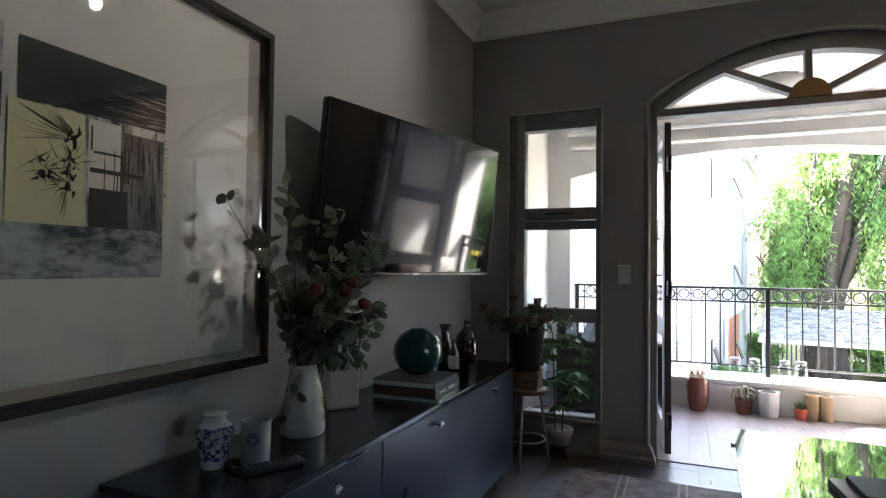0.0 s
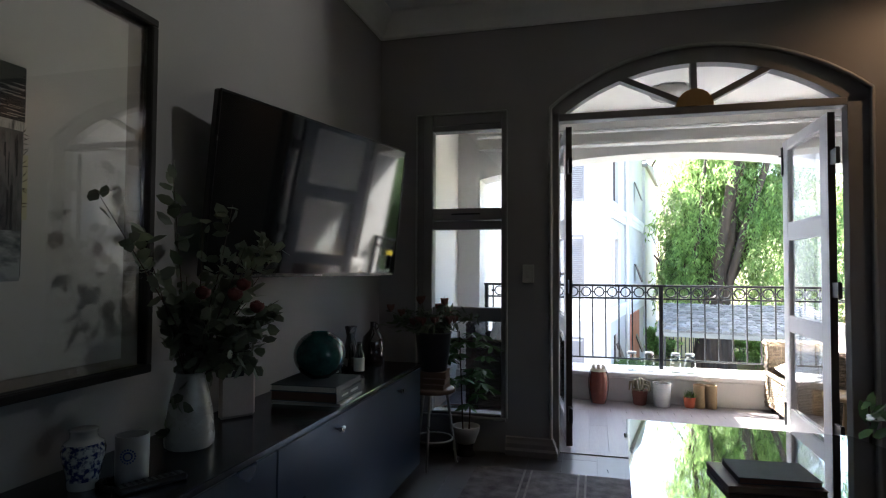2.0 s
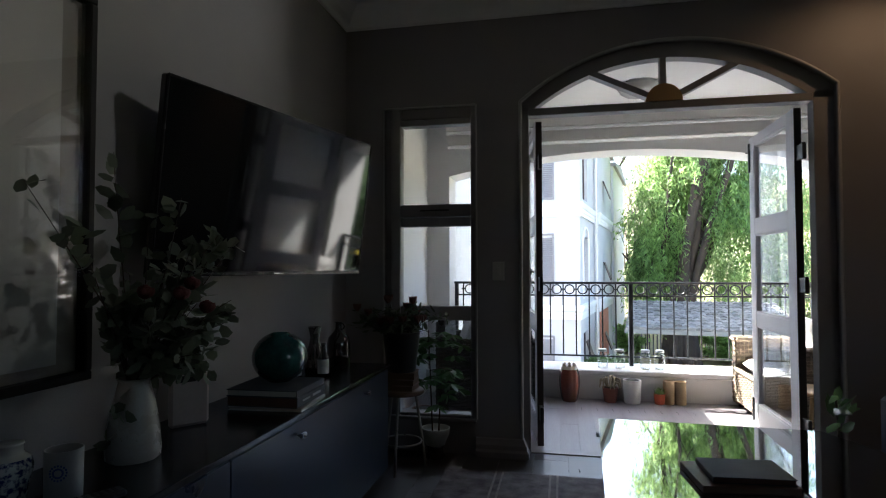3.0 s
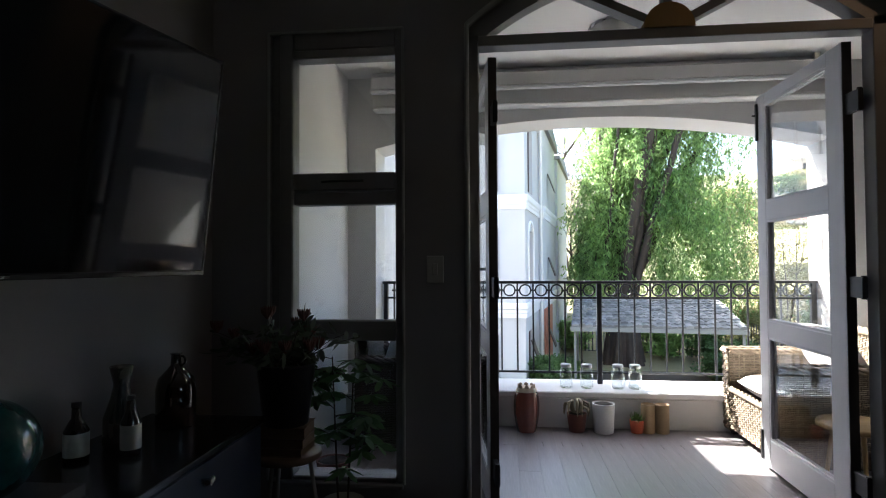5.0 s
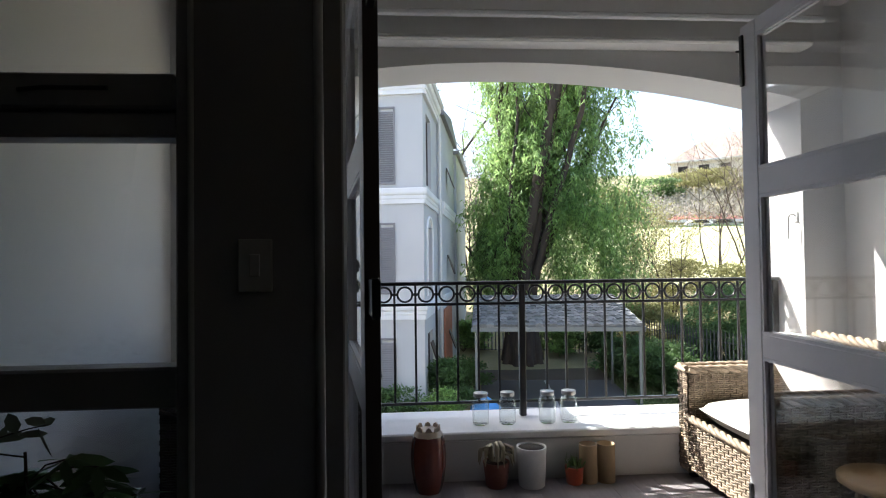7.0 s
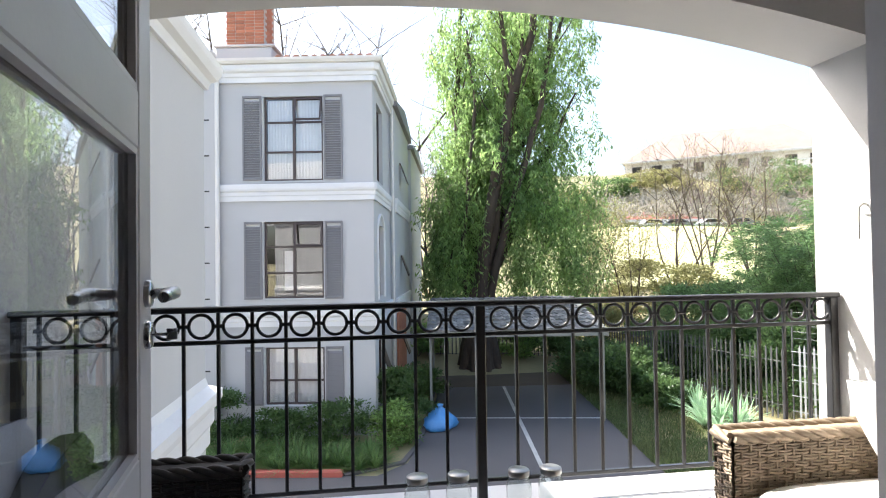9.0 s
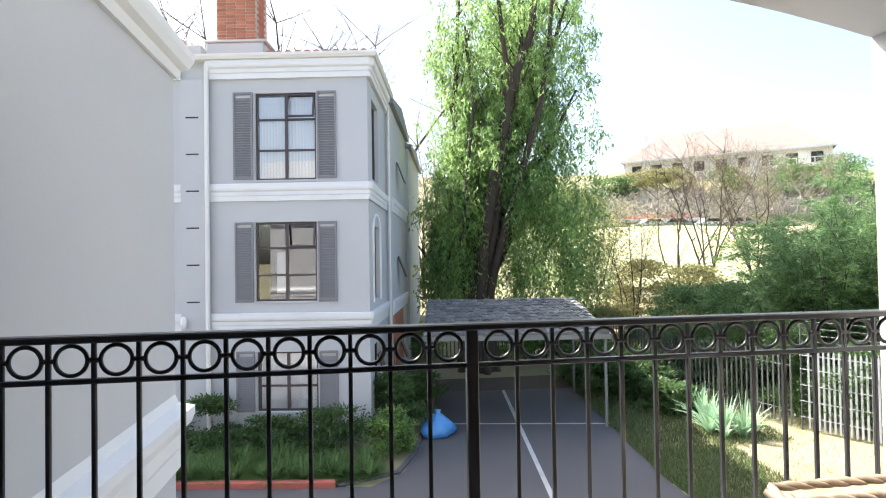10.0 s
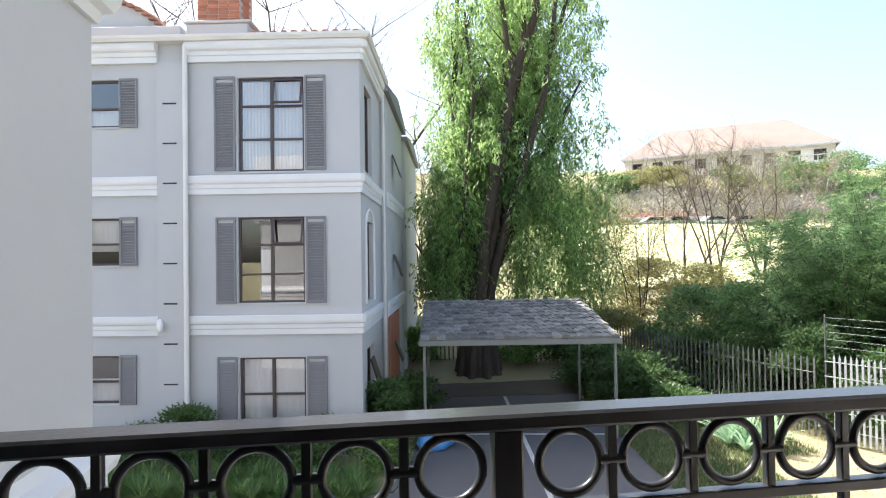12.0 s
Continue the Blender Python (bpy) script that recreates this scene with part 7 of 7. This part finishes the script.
PINK = material("pale_pink_ceramic", (0.50, 0.40, 0.36), 0.4, scale=4, fine=60, bump=0.03)
part("plaque", Shape().slab(-0.012, 0.012, -0.068, 0.068, 0.0, 0.185, 0.012), PINK, card)
part("clip", Shape().slab(0.0125, 0.018, -0.05, 0.02, 0.155, 0.178, 0.005), BLACK_PLASTIC, card)

# books with the teal vase
book("thick book with dark jacket and pale page edges", pose(-0.935, 2.435, CTOP, 0, 0, 184), 0.30, 0.27, 0.014, PALE_COVER)
big_book = book("thick dark grey art book with pale letters on the spine", pose(-0.94, 2.44, CTOP + 0.015, 0, 0, 182), 0.295, 0.28, 0.040, GREY_COVER, BROWN_COVER)
part("spine_lettering", Shape().box(-0.0012, -0.0002, 0.05, 0.13, 0.016, 0.026).box(-0.0012, -0.0002, 0.16, 0.23, 0.017, 0.024), PALE_COVER, big_book, "pale bars of lettering")
book("dark grey art book with pale page edges", pose(-0.945, 2.44, CTOP + 0.056, 0, 0, 183), 0.29, 0.285, 0.026, GREY_COVER)
TEAL = material("mottled_teal_glaze", (0.006, 0.045, 0.047), 0.22, second=(0.02, 0.10, 0.095), scale=18, fine=70, spread=0.4, bump=0.06, coat=0.5)
bv = thing("globe_vase", "round mottled teal glazed vase standing on books", "vase", pose(-1.085, 2.315, CTOP + 0.087))
prof = [(0.045, 0.0)] + [(0.112 * math.cos(a), 0.098 + 0.104 * math.sin(a)) for a in [-1.1 + 2.35 * i / 14 for i in range(15)]]
part("body", Shape().lathe(prof + [(0.036, 0.197), (0.034, 0.192), (0.032, 0.15), (0.0, 0.14)], 40), TEAL, bv)
BROWN_GLASS = material("dark_brown_glass", (0.022, 0.010, 0.006), 0.08, scale=4, fine=40, bump=0.0, coat=1.0, spec=0.8)


def bottle(label, x, y, prof, mat, cap=None):
    b = thing("bottle", label, "bottle", pose(x, y, CTOP))
    part("glass", Shape().lathe(prof, 24), mat, b)
    if cap:
        part("stopper", Shape().lathe(cap, 16), BLACK_PLASTIC, b)
    return b


big = bottle("dark brown glass flagon with a small ring handle", -1.17, 3.16, [(0.062, 0), (0.066, 0.008), (0.066, 0.13), (0.058, 0.165), (0.03, 0.195), (0.018, 0.21), (0.017, 0.245), (0.021, 0.25), (0.0, 0.25)], BROWN_GLASS)
part("handle", Shape().tube([(0.018 + 0.016 * math.sin(a), 0, 0.225 + 0.016 * math.cos(a)) for a in [i * math.pi / 6 for i in range(12)]], 0.004, 6, closed=True), BROWN_GLASS, big)
SMOKE = glass_material("smoky_glass", (0.35, 0.30, 0.28), gloss=0.1)
bottle("smoky glass carafe with a flared neck", -1.21, 2.93, [(0.045, 0), (0.05, 0.01), (0.05, 0.09), (0.03, 0.15), (0.022, 0.19), (0.034, 0.245), (0.032, 0.245), (0.02, 0.19), (0.0, 0.02)], SMOKE)
bottle("dark bottle with a white label", -1.13, 2.86, [(0.026, 0), (0.028, 0.004), (0.028, 0.10), (0.014, 0.13), (0.011, 0.16), (0.0, 0.16)], BROWN_GLASS, [(0.012, 0.160), (0.012, 0.172), (0.0, 0.172)])
bottle("squat dark bottle with a wide white label", -1.255, 2.80, [(0.03, 0), (0.033, 0.004), (0.033, 0.085), (0.02, 0.11), (0.013, 0.12), (0.012, 0.15), (0.0, 0.15)], BROWN_GLASS, [(0.0135, 0.150), (0.0135, 0.165), (0.0, 0.165)])
part("label", Shape().lathe([(0.0335, 0.015), (0.0337, 0.02), (0.0337, 0.075), (0.0335, 0.08)], 24), WHITE_POT, bpy.data.objects["bottle.003"])
part("label", Shape().lathe([(0.0285, 0.02), (0.0287, 0.03), (0.0287, 0.085), (0.0285, 0.09)], 24), WHITE_POT, bpy.data.objects["bottle.002"])

# ---- stool with books and planter ----
STW = material("worn_stool_wood", (0.20, 0.12, 0.075), 0.5, second=(0.13, 0.08, 0.05), scale=8, fine=60, stretch=(1, 6, 1))
stool = thing("stool", "round wooden stool on thin metal tube legs with a foot ring", "stool", pose(-0.885, 3.455, 0))
part("seat", Shape().lathe([(0.0, 0.447), (0.125, 0.447), (0.132, 0.452), (0.132, 0.470), (0.127, 0.475), (0.0, 0.475)], 32), STW, stool)
for i in range(3):
    a = radians(20 + 120 * i - 110)
    part("leg", Shape().tube([(0.085 * math.cos(a), 0.085 * math.sin(a), 0.447), (0.15 * math.cos(a), 0.15 * math.sin(a), 0.0)], 0.009, 8), BRASSY, stool)
part("foot_ring", Shape().tube([(0.118 * math.cos(2 * math.pi * i / 28), 0.118 * math.sin(2 * math.pi * i / 28), 0.165) for i in range(28)], 0.006, 6, closed=True), BRASSY, stool)
for i, (h, cv) in enumerate(((0.030, TAN_COVER), (0.034, BROWN_COVER), (0.040, TAN_COVER))):
    book("old tan cloth-bound book stacked on the stool" if cv is TAN_COVER else "old brown leather book stacked on the stool", pose(-0.985 + 0.004 * i, 3.37, 0.4755 + (0, 0.0305, 0.065)[i], 0, 0, 3 * i - 2), 0.19, 0.15, h, cv, TAN_COVER)
plan = thing("planter", "black bucket planter with dried protea flowers", "planter", pose(-0.885, 3.445, 0.582))
part("bucket", Shape().lathe([(0.082, 0), (0.086, 0.004), (0.112, 0.225), (0.116, 0.232), (0.112, 0.236), (0.106, 0.23), (0.098, 0.15), (0.0, 0.14)], 32), BLACK_PLASTIC, plan)
pr = []
r10 = random.Random(31)
heads = []
for i in range(26):
    a, q = r10.uniform(0, 6.28), math.sqrt(r10.uniform(0.1, 1))
    e = (0.26 * q * math.cos(a) - 0.02, 0.15 * q * math.sin(a), 0.27 + r10.uniform(0.0, 0.2) * (1.1 - q * 0.6))
    pr.append((e, (0.02 * math.cos(a), 0.02 * math.sin(a), 0.18)))
    heads.append(e)
pr += [((-0.30, 0.02, 0.25), (0, 0, 0.2)), ((-0.22, -0.06, 0.30), (0, 0, 0.2)), ((0.28, 0.04, 0.33), (0, 0, 0.2))]
wreath_of_leaves(plan, pr, LEAF_GUM, 33, 12, 0.06, 0.018)
PROTEA = material("dusty_pink_protea", (0.20, 0.085, 0.065), 0.85, second=(0.12, 0.06, 0.05), scale=30, fine=200, bump=0.4)
for e in heads[:15]:
    hs = Shape()
    for k in range(14):
        a, b = k * 2.4, 0.25 + 0.05 * (k % 5)
        hs.tube([(e[0], e[1], e[2]), (e[0] + 0.02 * math.cos(a) * b * 2, e[1] + 0.02 * math.sin(a) * b * 2, e[2] + 0.022), (e[0] + 0.03 * math.cos(a) * b * 2, e[1] + 0.03 * math.sin(a) * b * 2, e[2] + 0.045)], [0.005, 0.006, 0.001], 5)
    part("flower_head", hs, PROTEA, plan, "dried dusty-pink flower head")

# ---- umbrella plant by the window ----
up = thing("umbrella_plant", "slender umbrella plant in a pale bowl pot by the window", "plant", pose(-0.735, 3.705, 0))
BOWL = material("pale_clay_bowl", (0.42, 0.40, 0.38), 0.6, scale=10, fine=100)
part("bowl", Shape().lathe([(0.045, 0.075), (0.06, 0.08), (0.088, 0.15), (0.092, 0.185), (0.087, 0.187), (0.081, 0.165), (0.0, 0.16)], 32), BOWL, up)
part("stand", Shape().lathe([(0.062, 0.0), (0.064, 0.01), (0.05, 0.03), (0.048, 0.06), (0.058, 0.074), (0.0, 0.074)], 24), BLACK_WOOD, up, "dark turned foot")
stm = Shape()
at, al = [], []
r12 = random.Random(3)
for sx, sy, hh, lean in ((-0.015, 0.0, 0.80, -0.03), (0.015, 0.01, 0.72, 0.03)):
    pts = [(sx + lean * k, sy, 0.06 + (hh - 0.06) * k) for k in [i / 6 for i in range(7)]]
    stm.tube(pts, [0.006 * (1 - 0.5 * i / 6) for i in range(7)], 6)
    for _ in range(19):
        k = r12.uniform(0.38, 1.0)
        a = r12.uniform(0, 6.28)
        L = r12.uniform(0.08, 0.17)
        b = (sx + lean * k, sy, 0.06 + (hh - 0.06) * k)
        e = (b[0] + L * math.cos(a), b[1] - 0.02 + 0.35 * L * math.sin(a), b[2] + r12.uniform(0.0, 0.07))
        stm.tube([b, ((b[0] + e[0]) / 2, (b[1] + e[1]) / 2, (b[2] + e[2]) / 2 + 0.015), e], 0.002, 4)
        for j in range(7):
            t = a + j * 2 * math.pi / 7
            at.append(e)
            al.append((math.cos(t), math.sin(t), -0.35 + r12.gauss(0, 0.1)))
part("stem", stm, BARK, up)
part("foliage", round_leaves_mesh("foliage", at, al, rng.uniform(0.07, 0.105, len(at)), rng.uniform(0.022, 0.032, len(at)), 8), LEAF_HOUSE, up)
pot_of("terracotta pot on the balcony outside the side window", pose(-0.95, 4.28, 0), 0.07, 0.09, 0.16, TERRACOTTA)

SWITCH = material("grey_white_switch_plastic", (0.50, 0.48, 0.45), 0.4, scale=10, fine=100, bump=0.02)
sw = thing("light_switch", "square white light switch plate on the wall pier", "light switch")
part("plate", Shape().slab(-0.378, -0.302, DW - 0.010, DW - 0.0005, 1.115, 1.235, 0.003), SWITCH, sw)
part("rocker", Shape().slab(-0.352, -0.328, DW - 0.014, DW - 0.0105, 1.15, 1.20, 0.002), SWITCH, sw)

# ---- books on the coffee table, sofa, lamp ----
book("brown leather album on the coffee table", pose(0.515, 2.17, 0.4505, 0, 0, 6), 0.315, 0.25, 0.024, BROWN_COVER, TAN_COVER)
book("charcoal cloth book on the coffee table", pose(0.553, 2.20, 0.475, 0, 0, 4), 0.265, 0.20, 0.022, GREY_COVER, BROWN_COVER)
SOFA = material("dark_blue_velvet", (0.030, 0.036, 0.055), 0.9, second=(0.045, 0.052, 0.075), scale=4, fine=250, bump=0.2)
sofa = thing("sofa", "dark blue upholstered sofa beside the coffee table", "sofa", pose(1.60, 3.42, 0, 0, 0, 0))
part("arm", Shape().slab(0.0, 0.95, -0.24, 0.0, 0.12, 0.60, 0.06), SOFA, sofa)
part("base", Shape().slab(0.02, 0.95, -2.0, -0.245, 0.12, 0.40, 0.03), SOFA, sofa)
part("backrest", Shape().slab(0.72, 0.95, -2.0, -0.245, 0.405, 0.82, 0.06), SOFA, sofa)
part("seat_cushion", Shape().slab(0.03, 0.715, -1.98, -0.25, 0.405, 0.50, 0.04), SOFA, sofa)
for x in (0.06, 0.88):
    for y in (-1.9, -0.12):
        part("foot", Shape().slab(x - 0.02, x + 0.02, y - 0.02, y + 0.02, 0, 0.12, 0.004), BLACK_WOOD, sofa)
hp = pot_of("dark pot with a broad-leaved house plant beside the sofa", pose(1.50, 3.60, 0), 0.075, 0.09, 0.2, BLACK_PLASTIC)
g13 = np.random.default_rng(13)
n = 16
part("foliage", round_leaves_mesh("foliage", np.stack([g13.normal(0, 0.02, n), g13.normal(0, 0.02, n), g13.uniform(0.3, 0.48, n)], 1), np.stack([g13.normal(0, 0.6, n), g13.normal(0, 0.6, n), g13.uniform(-0.2, 0.9, n)], 1), g13.uniform(0.08, 0.13, n), g13.uniform(0.04, 0.06, n), 13), LEAF_HOUSE, hp)
part("stem", Shape().tube([(0, 0, 0.17), (0.01, 0, 0.35), (0, 0, 0.5)], 0.006, 6), BARK, hp)

spl_lamp = thing("ceiling_spotlight", "small round ceiling spotlight, lit warm", "spotlight", pose(1.95, 3.25, CZ), "lit ceiling spotlights")
part("ring", Shape().lathe([(0.034, -0.018), (0.05, -0.016), (0.052, -0.004), (0.05, -0.0005)], 24), STEEL, spl_lamp)
part("lens", Shape().lathe([(0.0, -0.014), (0.033, -0.014), (0.033, -0.010), (0.0, -0.010)], 24), lamp_material("lit_lens", (1.0, 0.75, 0.45), 6.0), spl_lamp)
copy_thing(spl_lamp, pose(0.90, 2.54, CZ))


# ---- floor boards of the room and the balcony ----
def boards(parent, mat, x0, x1, y0, y1, width, length, z, seed):
    r = random.Random(seed)
    n = int(math.ceil((x1 - x0) / width))
    cache = {}
    for i in range(n):
        a, b = x0 + i * width, min(x0 + (i + 1) * width, x1)
        y = y0 - r.uniform(0, length * 0.8)
        while y < y1:
            c, d = max(y, y0), min(y + length, y1)
            y += length
            if d - c < 0.05:
                continue
            key = (round(b - a, 3), round(d - c, 3))
            if key not in cache:
                w, l = key
                g, t = 0.0004, 0.0007
                s = Shape().add([(g, g, -0.011), (w - g, g, -0.011), (w - g, l - g, -0.011), (g, l - g, -0.011),
                                 (g, g, -t), (w - g, g, -t), (w - g, l - g, -t), (g, l - g, -t),
                                 (g + t, g + t, 0), (w - g - t, g + t, 0), (w - g - t, l - g - t, 0), (g + t, l - g - t, 0)],
                                [(0, 1, 5, 4), (1, 2, 6, 5), (2, 3, 7, 6), (3, 0, 4, 7), (4, 5, 9, 8), (5, 6, 10, 9), (6, 7, 11, 10), (7, 4, 8, 11), (8, 9, 10, 11)])
                me = s.mesh("board")
                me.materials.append(mat)
                cache[key] = me
            o = new("board", cache[key])
            o.parent, o.location = parent, (a, c, z)


boards(bpy.data.objects["floor"], FLOOR_WOOD, TVW, RX, BY, DW + 0.098, 0.21, 1.4, 0.0, 3)
boards(bpy.data.objects["floor_balcony"], DECK, BX0, BX1, DO, PY - 0.001, 0.128, 2.4, 0.0, 5)
